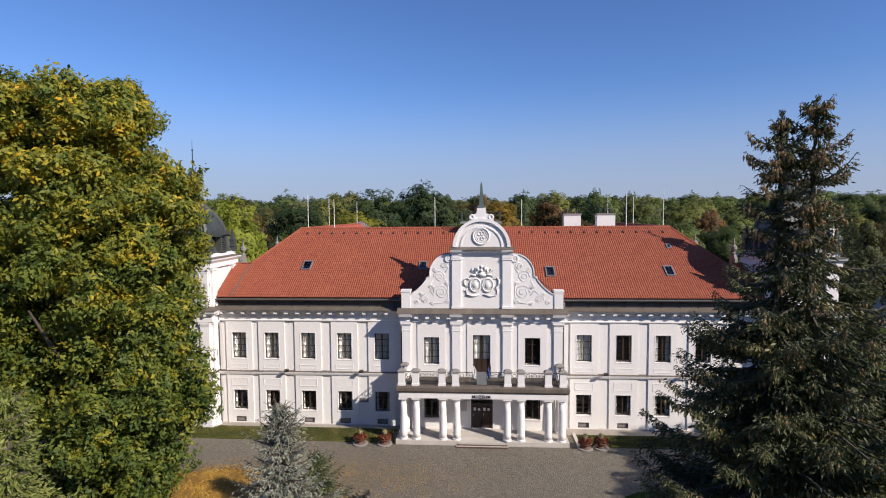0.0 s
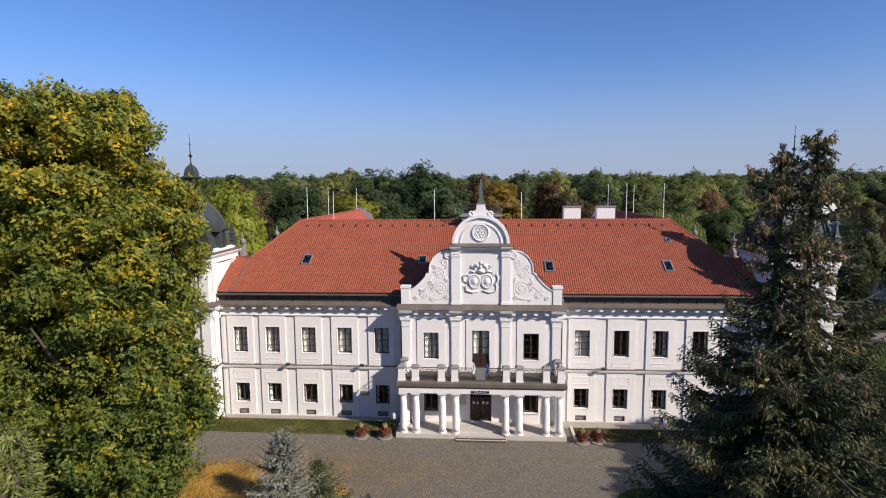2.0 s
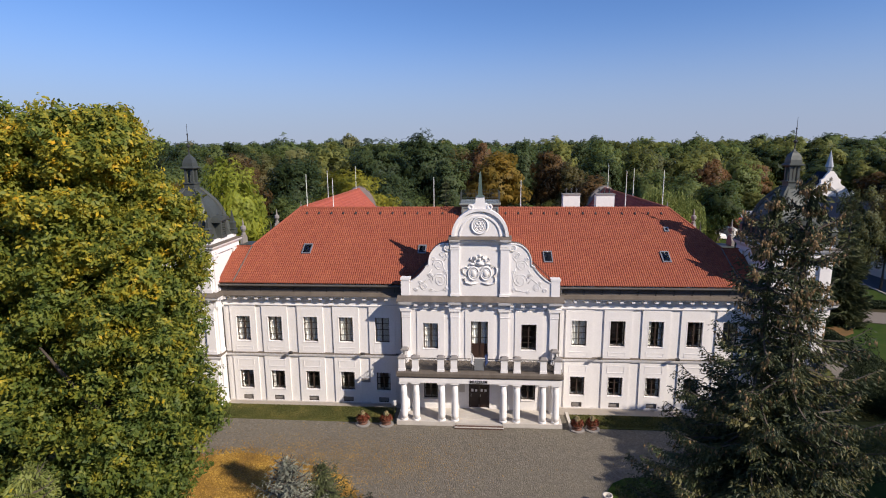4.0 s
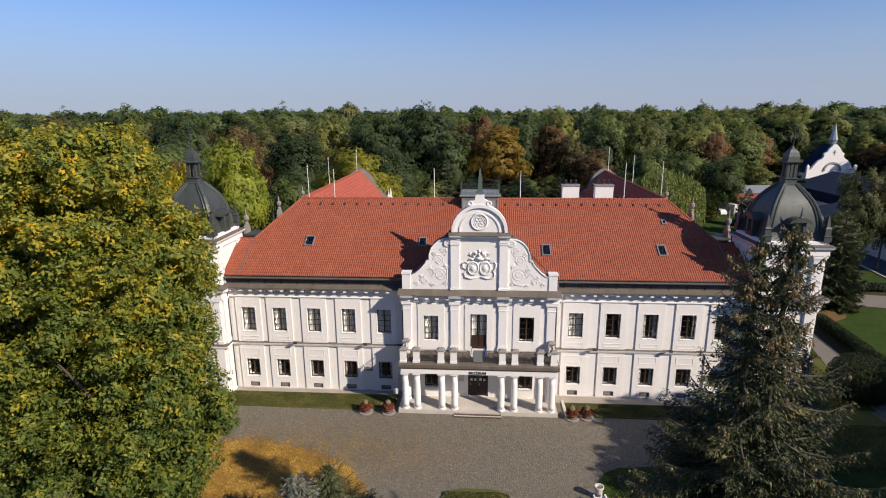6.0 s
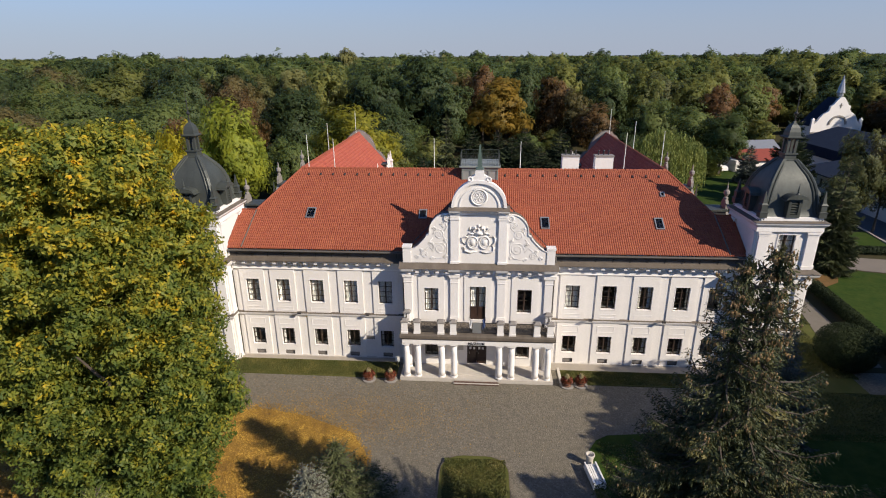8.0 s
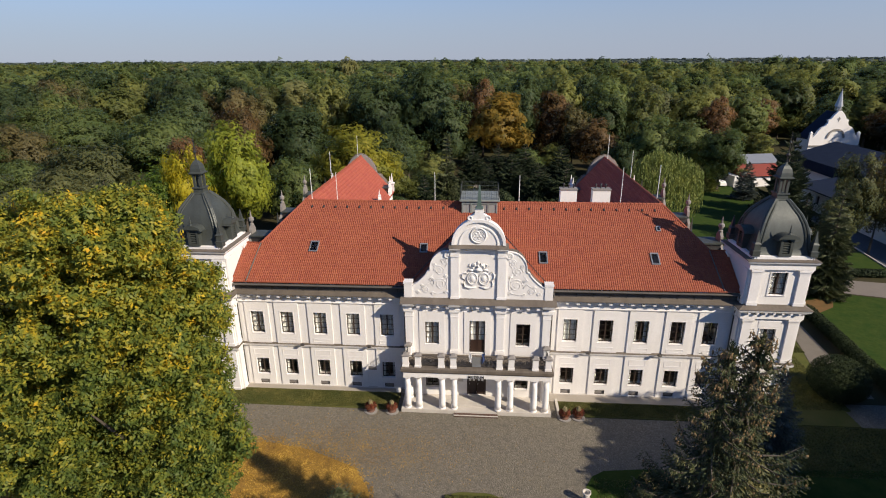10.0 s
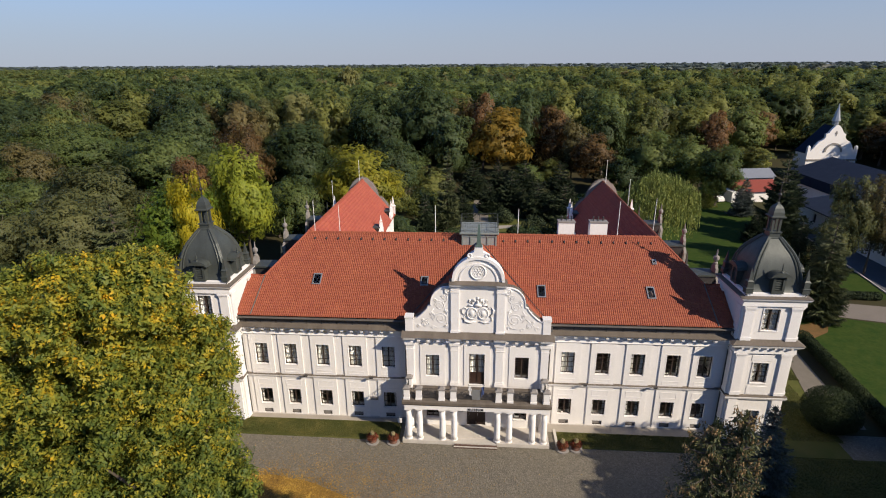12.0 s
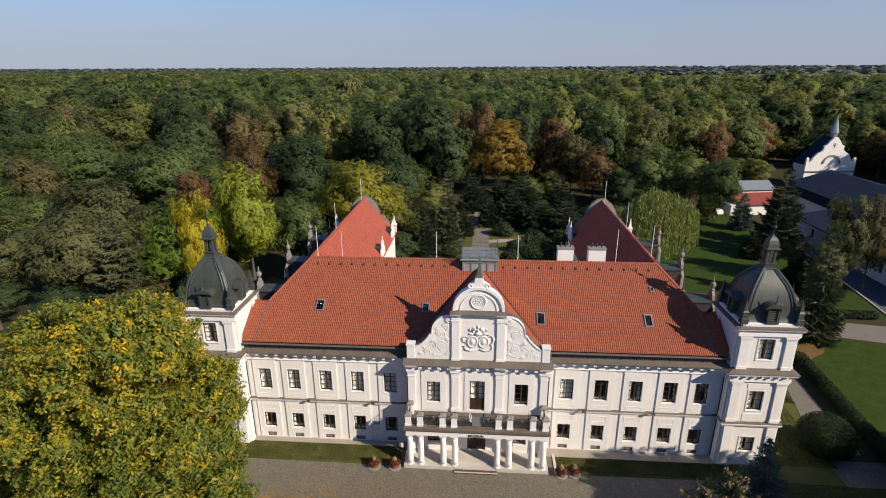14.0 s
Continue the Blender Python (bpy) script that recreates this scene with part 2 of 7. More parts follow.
def arrays(name, verts, faces, material, parent=None, smooth=False, normals=None):
    """One mesh object from numpy arrays of corners and of faces with equally many corners."""
    me = bpy.data.meshes.new(name)
    verts, faces = np.asarray(verts, dtype=np.float32), np.asarray(faces, dtype=np.int32)
    k = faces.shape[1]
    me.vertices.add(len(verts))
    me.vertices.foreach_set("co", verts.ravel())
    me.loops.add(faces.size)
    me.loops.foreach_set("vertex_index", faces.ravel())
    me.polygons.add(len(faces))
    me.polygons.foreach_set("loop_start", np.arange(0, faces.size, k, dtype=np.int32))
    me.polygons.foreach_set("loop_total", np.full(len(faces), k, dtype=np.int32))
    if smooth:
        me.polygons.foreach_set("use_smooth", np.ones(len(faces), dtype=bool))
    me.update(calc_edges=True)
    if normals is not None:
        me.polygons.foreach_set("use_smooth", np.ones(len(faces), dtype=bool))
        me.normals_split_custom_set_from_vertices(np.asarray(normals, dtype=np.float32))
    me.materials.append(material)
    ob = new(name, me)
    if parent:
        ob.parent = parent
    return ob


def thing(name, label, category, m=None, group="", kind=""):
    ob = new(name)
    ob.empty_display_size = 0.3
    if m is not None:
        ob.matrix_basis = m
    return tagged(ob, label, category, group, kind)


def box(bm, x0, x1, y0, y1, z0, z1):
    v = [bm.verts.new(c) for c in ((x0, y0, z0), (x1, y0, z0), (x1, y1, z0), (x0, y1, z0), (x0, y0, z1), (x1, y0, z1), (x1, y1, z1), (x0, y1, z1))]
    for f in ((0, 1, 2, 3), (4, 5, 6, 7), (0, 1, 5, 4), (1, 2, 6, 5), (2, 3, 7, 6), (3, 0, 4, 7)):
        bm.faces.new([v[i] for i in f])
    return v


def boxes(*rows):
    bm = bmesh.new()
    for r in rows:
        box(bm, *r)
    return bm


def prism(bm, outline, y0, y1):
    """An outline in x and z, drawn out along y."""
    a = [bm.verts.new((x, y0, z)) for x, z in outline]
    b = [bm.verts.new((x, y1, z)) for x, z in outline]
    bm.faces.new(a)
    bm.faces.new(list(reversed(b)))
    n = len(a)
    for i in range(n):
        bm.faces.new((a[i], b[i], b[(i + 1) % n], a[(i + 1) % n]))


def run(bm, profile, x0, x1):
    """A profile in y and z, drawn out along x."""
    a = [bm.verts.new((x0, y, z)) for y, z in profile]
    b = [bm.verts.new((x1, y, z)) for y, z in profile]
    bm.faces.new(a)
    bm.faces.new(list(reversed(b)))
    n = len(a)
    for i in range(n):
        bm.faces.new((a[i], b[i], b[(i + 1) % n], a[(i + 1) % n]))


def lathe(bm, profile, cx=0.0, cy=0.0, seg=12, turn=0.0):
    """A profile of radius and height, turned round the upright through cx, cy."""
    rings = []
    for r, z in profile:
        rings.append([bm.verts.new((cx + r * math.cos(turn + math.tau * i / seg), cy + r * math.sin(turn + math.tau * i / seg), z)) for i in range(seg)])
    for a, b in zip(rings, rings[1:]):
        for i in range(seg):
            bm.faces.new((a[i], a[(i + 1) % seg], b[(i + 1) % seg], b[i]))
    bm.faces.new(list(reversed(rings[0])))
    bm.faces.new(rings[-1])


def square_ring(bm, cx, cy, levels):
    """A square body from half-widths and heights, closed above and below."""
    rings = [[bm.verts.new((cx + sx * h, cy + sy * h, z)) for sx, sy in ((-1, -1), (1, -1), (1, 1), (-1, 1))] for h, z in levels]
    for a, b in zip(rings, rings[1:]):
        for i in range(4):
            bm.faces.new((a[i], a[(i + 1) % 4], b[(i + 1) % 4], b[i]))
    bm.faces.new(list(reversed(rings[0])))
    bm.faces.new(rings[-1])


def tube(bm, points, radii, seg=6):
    """A round limb along points."""
    pts = [Vector(p) for p in points]
    rings = []
    for i, p in enumerate(pts):
        d = (pts[min(i + 1, len(pts) - 1)] - pts[max(i - 1, 0)]).normalized()
        a = d.orthogonal().normalized()
        b = d.cross(a)
        rings.append([bm.verts.new(p + radii[i] * (math.cos(math.tau * k / seg) * a + math.sin(math.tau * k / seg) * b)) for k in range(seg)])
    for r, s in zip(rings, rings[1:]):
        for k in range(seg):
            bm.faces.new((r[k], r[(k + 1) % seg], s[(k + 1) % seg], s[k]))
    bm.faces.new(list(reversed(rings[0])))
    bm.faces.new(rings[-1])


def torus(bm, c, big, small, axis="y", n=20, k=6, squash=1.0, arc=1.0, turn=0.0):
    rings = []
    m = n if arc >= 1 else n + 1
    for i in range(m):
        a = turn + math.tau * arc * i / n
        ring = []
        for j in range(k):
            b = math.tau * j / k
            r = big + small * math.cos(b)
            ring.append(bm.verts.new((c[0] + r * math.cos(a), c[1] + small * math.sin(b), c[2] + r * math.sin(a) * squash)))
        rings.append(ring)
    for i in range(n):
        a, b = rings[i], rings[(i + 1) % m]
        for j in range(k):
            bm.faces.new((a[j], a[(j + 1) % k], b[(j + 1) % k], b[j]))


def pierced_wall(bm, x0, x1, z0, z1, y_front, y_back, openings):
    """A wall in x and z with thickness, and openings (x0, x1, z0, z1) that go through it."""
    xs = sorted({x0, x1, *[o[0] for o in openings], *[o[1] for o in openings]})
    zs = sorted({z0, z1, *[o[2] for o in openings], *[o[3] for o in openings]})
    xs, zs = [x for x in xs if x0 <= x <= x1], [z for z in zs if z0 <= z <= z1]
    f = {(i, j): bm.verts.new((x, y_front, z)) for i, x in enumerate(xs) for j, z in enumerate(zs)}
    b = {(i, j): bm.verts.new((x, y_back, z)) for i, x in enumerate(xs) for j, z in enumerate(zs)}
    solid = {}
    for i in range(len(xs) - 1):
        for j in range(len(zs) - 1):
            cx, cz = (xs[i] + xs[i + 1]) / 2, (zs[j] + zs[j + 1]) / 2
            solid[i, j] = not any(o[0] < cx < o[1] and o[2] < cz < o[3] for o in openings)
    for (i, j), s in solid.items():
        if not s:
            continue
        for g in (f, b):
            bm.faces.new((g[i, j], g[i + 1, j], g[i + 1, j + 1], g[i, j + 1]))
        for di, dj, p, q in ((-1, 0, (0, 0), (0, 1)), (1, 0, (1, 0), (1, 1)), (0, -1, (0, 0), (1, 0)), (0, 1, (0, 1), (1, 1))):
            if not solid.get((i + di, j + dj), False):
                u, v = (i + p[0], j + p[1]), (i + q[0], j + q[1])
                bm.faces.new((f[u], f[v], b[v], b[u]))


def turned(bm, m):
    bmesh.ops.transform(bm, matrix=m, verts=bm.verts)
    return bm


# ---------------------------------------------------------------- ground
def sheet(name, outline, z, material, label, category="", thick=0.0, kind="structure"):
    bm = bmesh.new()
    top = [bm.verts.new((x, y, z)) for x, y in outline]
    bm.faces.new(top)
    if thick:
        low = [bm.verts.new((x, y, z - thick)) for x, y in outline]
        for i in range(len(top)):
            bm.faces.new((top[i], low[i], low[(i + 1) % len(top)], top[(i + 1) % len(top)]))
    ob = part(name, bm, material)
    return tagged(ob, label, category or name, kind=kind)


def rounded(x0, x1, y0, y1, r, n=6):
    pts = []
    for cx, cy, a0 in ((x1 - r, y1 - r, 0), (x0 + r, y1 - r, 90), (x0 + r, y0 + r, 180), (x1 - r, y0 + r, 270)):
        pts += [(cx + r * math.cos(radians(a0 + 90 * i / n)), cy + r * math.sin(radians(a0 + 90 * i / n))) for i in range(n + 1)]
    return pts


def cobble_mat():
    m, nt, p = node_mat("cobble_setts")
    tc = nt.nodes.new("ShaderNodeTexCoord")
    v = nt.nodes.new("ShaderNodeTexVoronoi")
    v.inputs["Scale"].default_value = 7.5
    nt.links.new(tc.outputs["Object"], v.inputs["Vector"])
    e = nt.nodes.new("ShaderNodeTexVoronoi")
    e.feature = "DISTANCE_TO_EDGE"
    e.inputs["Scale"].default_value = 7.5
    nt.links.new(tc.outputs["Object"], e.inputs["Vector"])
    tone = nt.nodes.new("ShaderNodeSeparateColor")
    nt.links.new(v.outputs["Color"], tone.inputs["Color"])
    col = mix_rgb(nt, tone.outputs["Red"], (0.125, 0.108, 0.082), (0.225, 0.198, 0.155))
    col = mix_rgb(nt, remap(nt, noise_at(nt, 0.22, 6, 0.65), 0.38, 0.72, 0.0, 0.6), col, (0.165, 0.142, 0.100))
    col = mix_rgb(nt, remap(nt, noise_at(nt, 4.5, 4, 0.8), 0.56, 0.74, 0.0, 0.8), col, (0.40, 0.355, 0.275))
    col = mix_rgb(nt, remap(nt, noise_at(nt, 1.3, 5, 0.7), 0.5, 0.75, 0.0, 0.55), col, (0.115, 0.105, 0.085))
    col = mix_rgb(nt, remap(nt, e.outputs["Distance"], 0.0, 0.10, 0.5, 0.0), col, (0.075, 0.068, 0.048))
    nt.links.new(col, p.inputs["Base Color"])
    p.inputs["Roughness"].default_value = 0.8
    b = nt.nodes.new("ShaderNodeBump")
    b.inputs["Strength"].default_value, b.inputs["Distance"].default_value = 0.9, 0.03
    nt.links.new(remap(nt, e.outputs["Distance"], 0.0, 0.2), b.inputs["Height"])
    nt.links.new(b.outputs["Normal"], p.inputs["Normal"])
    return m


M["cobble"] = cobble_mat()
FAR = 4900
sheet("ground", [(-FAR, -FAR), (FAR, -FAR), (FAR, FAR), (-FAR, FAR)], -0.06, M["field"], "wide flat plain of pale harvested fields", "ground")
sheet("ground_park", [(-900, -160), (900, -160), (900, 1300), (-900, 1300)], -0.045, M["soil"], "shaded brown woodland floor with fallen leaves", "ground")
sheet("pavement", [(-45, -70), (45, -70), (45, -0.0), (-45, -0.0)], -0.012, M["cobble"], "grey-brown cobbled forecourt in front of the manor", "pavement")

# lawns along the front, with a pale walk against the wall
sheet("lawn_front_west", [(-26.5, -3.3), (-7.35, -3.45), (-7.35, -0.75), (-26.5, -0.75)], 0.05, M["grass_ground"], "narrow mown lawn along the white front wall", "lawn", 0.1)
sheet("lawn_front_east", [(7.75, -3.5), (34, -3.5), (34, -1.25), (7.75, -1.25)], 0.05, M["grass_ground"], "narrow dry lawn strip along the white front wall", "lawn", 0.1)
sheet("walk_west", [(-27, -0.75), (-6.9, -0.75), (-6.9, 0.3), (-27, 0.3)], 0.03, M["path"], "pale concrete walk against the wall", "pavement", 0.1)
sheet("walk_east", [(6.9, -1.25), (28.5, -1.25), (28.5, 0.3), (6.9, 0.3)], 0.03, M["path"], "pale concrete walk against the wall", "pavement", 0.1)
kb = bmesh.new()
box(kb, 7.5, 7.75, -3.6, -0.9, -0.05, 0.09)
tagged(part("kerb", kb, M["stone"]), "pale stone kerb beside the lawn strip", "kerb", kind="structure")

# lawn under the spruces, lawn under the great tree, round bed
sheet("lawn_east", [(9.2, -11.0), (10.2, -10.35), (13, -10.0), (40, -8.5), (40, -60), (7.5, -60), (8.0, -22), (8.3, -13.0), (8.6, -12.0)], 0.05, M["lawn_green"], "shaded lawn under the spruces", "lawn", 0.1)
sheet("lawn_west", [(-21.5, -9.4), (-44, -8.5), (-44, -60), (-6.5, -60), (-6.0, -28), (-7.0, -17), (-8.1, -13.4), (-9.6, -11.2), (-14, -9.3), (-17.9, -8.6)], 0.03, M["leaf_ground"], "ground under the great tree matted with orange leaves", "lawn", 0.1)
bed = rounded(-2.45, 2.4, -24.0, -13.35, 1.6)
sheet("lawn_bed", bed, 0.13, M["grass_ground"], "kerbed bed of dry yellow-green grass in the cobbles", "lawn", 0.15)
bm = bmesh.new()
for (xa, ya), (xb, yb) in zip(bed, bed[1:] + bed[:1]):
    d = Vector((xb - xa, yb - ya, 0))
    if d.length < 1e-4:
        continue
    n = Vector((d.y, -d.x, 0)).normalized() * 0.07
    q = [bm.verts.new(v) for v in ((xa, ya, 0.12), (xb, yb, 0.12), (xb + n.x, yb + n.y, 0.12), (xa + n.x, ya + n.y, 0.12))]
    w = [bm.verts.new((v.co.x, v.co.y, -0.05)) for v in q]
    bm.faces.new(q)
    for i in range(4):
        bm.faces.new((q[i], w[i], w[(i + 1) % 4], q[(i + 1) % 4]))
tagged(part("kerb_bed", bm, M["ledge"]), "dark stone kerb round the grass bed", "kerb", kind="structure")

# park east of the house: lawn, gravel path, road, far lawn, garden court behind
sheet("lawn_park", [(41.5, 19.5), (40.2, 3.0), (39, -8), (120, -8), (120, 24), (62, 23.0), (52, 25.5), (47.5, 27.2), (43.0, 24.0)], 0.02, M["lawn_green"], "wide sunlit park lawn beside the path", "lawn", 0.06)
sheet("path_gravel", [(36.6, 16.5), (39.4, 16.5), (39.0, 13.0), (38.5, 8.0), (38.2, 2.5), (38.0, 1.0), (34.7, 1.0), (34.8, 2.5), (35.4, 6.6), (36.7, 12.0)], -0.005, M["gravel"], "pale gravel path between the tower and the hedge", "path")
sheet("road_park", [(45.5, 30.5), (52.5, 31.5), (66, 29.0), (120, 29), (120, 24.5), (62, 23.4), (52, 26.0), (46.5, 27.8)], 0.0, M["asphalt"], "pale park road past the church", "road")
sheet("lawn_far", [(24.5, 40), (58, 46), (66, 100), (24.5, 100)], 0.0, M["lawn_green"], "grass glade striped by tree shadows", "lawn")
sheet("lawn_near_church", [(52, 33), (120, 31), (120, 44), (64, 44), (56, 42)], 0.01, M["lawn_green"], "grass verge before the church", "lawn")
sheet("court", [(-13.5, 17.5), (13.5, 17.5), (13.5, 37), (24.4, 37), (24.4, 100), (-13.5, 100)], 0.0, M["grass_ground"], "garden court lawn between the wings", "lawn")
sheet("path_court", [(-1.8, 17.5), (1.8, 17.5), (1.8, 95), (-1.8, 95)], 0.012, M["asphalt"], "garden walk leading into the park", "path")
sheet("path_court_side", [(1.8, 66), (9, 68), (9, 70), (1.8, 68.5)], 0.012, M["path"], "pale curved garden walk", "path")
sheet("lawn_tower", [(28.6, -1.2), (34.55, -1.2), (34.75, 2.5), (35.35, 6.6), (36.6, 12.0), (36.5, 20), (28.6, 20)], -0.004, M["grass_ground"], "dry grass strip between the tower and the path", "lawn", 0.05)
sheet("soil_patch", [(42.2, 20.4), (43.5, 19.8), (46.2, 21.6), (47.4, 23.6), (46.0, 24.4), (43.4, 23.4)], 0.05, M["bare_soil"], "bare patch of brown fallen leaves under the tree", "ground", 0.02)
sheet("soil_patch_west", [(-40, 17), (-28.5, 17), (-26.5, 38), (-38, 44), (-44, 30)], -0.02, M["bare_soil"], "brown leaf-strewn ground beside the west wing", "ground")
sheet("church_yard", [(62.3, 32.0), (70.4, 32.0), (70.4, 66), (66.5, 66), (63.6, 42)], 0.03, M["yard"], "blue-grey paved yard before the hall", "yard", 0.05)
kb = bmesh.new()
tube(kb, [(62.2, 32.0, 0.08), (63.5, 42.0, 0.08), (66.4, 66.0, 0.08)], [0.14, 0.14, 0.14], 4)
tagged(part("kerb", kb, M["stone"]), "pale kerb along the paved yard", "kerb", kind="structure")
sheet("lawn_shade", [(24.5, -10.2), (39, -9.0), (38.5, -3.55), (24.5, -3.55)], 0.04, M["grass_ground"], "shaded grass before the east tower", "lawn", 0.06)


# ---------------------------------------------------------------- the manor house
house = thing("manor_house", "long white two-storey baroque manor with red tiled roof and corner towers", "manor house")
EAVE_Y, EAVE_Z, RIDGE_Y, RIDGE_Z = -0.35, 11.36, 8.52, 16.98
BAYS = [-21.27, -18.35, -15.11, -11.89, -8.62, 8.62, 11.89, 15.11, 18.35, 21.27]
WW = 1.26
UP, LOW, CELLAR = (5.86, 8.16), (1.27, 3.03), (0.17, 0.64)

# front walls west and east of the middle part
for x0, x1, xs in ((-23.1, -6.6, BAYS[:5]), (6.6, 23.1, BAYS[5:])):
    holes = [(x - WW / 2, x + WW / 2, *UP) for x in xs] + [(x - WW / 2, x + WW / 2, *LOW) for x in xs] + [(x - 0.46, x + 0.46, *CELLAR) for x in xs]
    bm = bmesh.new()
    pierced_wall(bm, x0, x1, 0, 11.2, 0.05, 0.75, holes)
    part("front_wall", bm, M["plaster"], house)
# raised fields round each window axis
for x in BAYS:
    bm = bmesh.new()
    for z0, z1, (a, b) in ((0.0, 4.44, LOW), (4.80, 9.22, UP)):
        op = [(x - WW / 2, x + WW / 2, a, b)] + ([(x - 0.46, x + 0.46, *CELLAR)] if z0 == 0 else [])
        pierced_wall(bm, x - 1.17, x + 1.17, z0, z1, -0.05, 0.049, op)
    part("window_field", bm, M["plaster"], house)
    # sunk looking panels: thin raised borders above and below the windows
    for z0, z1 in ((3.42, 4.10), (4.98, 5.36)):
        bm = bmesh.new()
        xa, xb, t = x - 0.78, x + 0.78, 0.07
        box(bm, xa, xb, -0.072, -0.05, z1 - t, z1)
        box(bm, xa, xb, -0.072, -0.05, z0, z0 + t)
        box(bm, xa, xa + t, -0.072, -0.05, z0 + t, z1 - t)
        box(bm, xb - t, xb, -0.072, -0.05, z0 + t, z1 - t)
        part("panel_moulding", bm, M["plaster_trim"], house)

# belt course, plinth, frieze, cornice with brackets, ledge, gutter
for x0, x1 in ((-23.1, -6.66), (6.66, 23.1)):
    bm = bmesh.new()
    run(bm, [(0.04, 4.44), (-0.13, 4.48), (-0.20, 4.66), (-0.20, 4.72), (0.04, 4.79)], x0, x1)
    part("belt_course", bm, M["plaster_trim"], house)
    bm = bmesh.new()
    run(bm, [(0.04, 4.795), (-0.215, 4.725), (-0.225, 4.745), (0.04, 4.83)], x0, x1)
    part("belt_flashing", bm, M["ledge"], house)
    bm = bmesh.new()
    run(bm, [(0.04, 9.22), (-0.12, 9.22), (-0.14, 9.30), (-0.10, 9.36), (-0.10, 9.78), (-0.16, 9.80), (-0.16, 9.98), (-0.58, 10.07), (-0.66, 10.28), (0.04, 10.28)], x0, x1)
    part("cornice", bm, M["plaster_trim"], house)
    bm = bmesh.new()
    run(bm, [(0.04, 10.282), (-0.68, 10.282), (-0.69, 10.22), (-0.72, 10.22), (-0.72, 10.31), (-0.24, 10.46), (-0.18, 10.50), (0.04, 10.50)], x0, x1)
    part("cornice_ledge", bm, M["ledge"], house)
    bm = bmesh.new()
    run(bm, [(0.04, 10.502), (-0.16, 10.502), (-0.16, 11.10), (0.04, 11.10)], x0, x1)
    part("eave_wall", bm, M["eave"], house, "dark grey wall strip under the gutter")
    post = None
    for i in range(11):
        x = x0 + (i + 0.5) * (x1 - x0) / 11
        if post is None:
            post = part("gutter_hook", boxes((-0.03, 0.03, -0.50, -0.161, 11.0, 11.06), (-0.04, 0.04, -0.20, -0.161, 10.52, 11.0)), M["gutter"], house)
            post.location.x = x
        else:
            again(post, pose(x, 0, 0), house)
    bm = bmesh.new()
    n = 10
    run(bm, [(-0.46 + 0.16 * math.cos(math.pi + math.pi * i / n), 11.20 + 0.15 * math.sin(math.pi + math.pi * i / n)) for i in range(n + 1)] + [(-0.33, 11.22), (-0.59, 11.22)], x0 + 0.05, x1 - 0.05)
    part("gutter", bm, M["gutter_grey"], house)
    count = int((x1 - x0) / 0.95)
    br = None
    for i in range(count):
        x = x0 + (i + 0.5) * (x1 - x0) / count
        if br is None:
            bm = boxes((-0.14, 0.14, -0.56, -0.10, 9.90, 10.04), (-0.10, 0.10, -0.30, -0.10, 9.82, 9.90))
            br = part("bracket", bm, M["plaster_trim"], house)
            br.location.x = x
        else:
            again(br, pose(x, 0, 0), house)
    bm = bmesh.new()
    run(bm, [(0.04, 0.0), (-0.09, 0.0), (-0.09, 0.10), (0.04, 0.13)], x0, x1)
    part("plinth", bm, M["stone"], house)


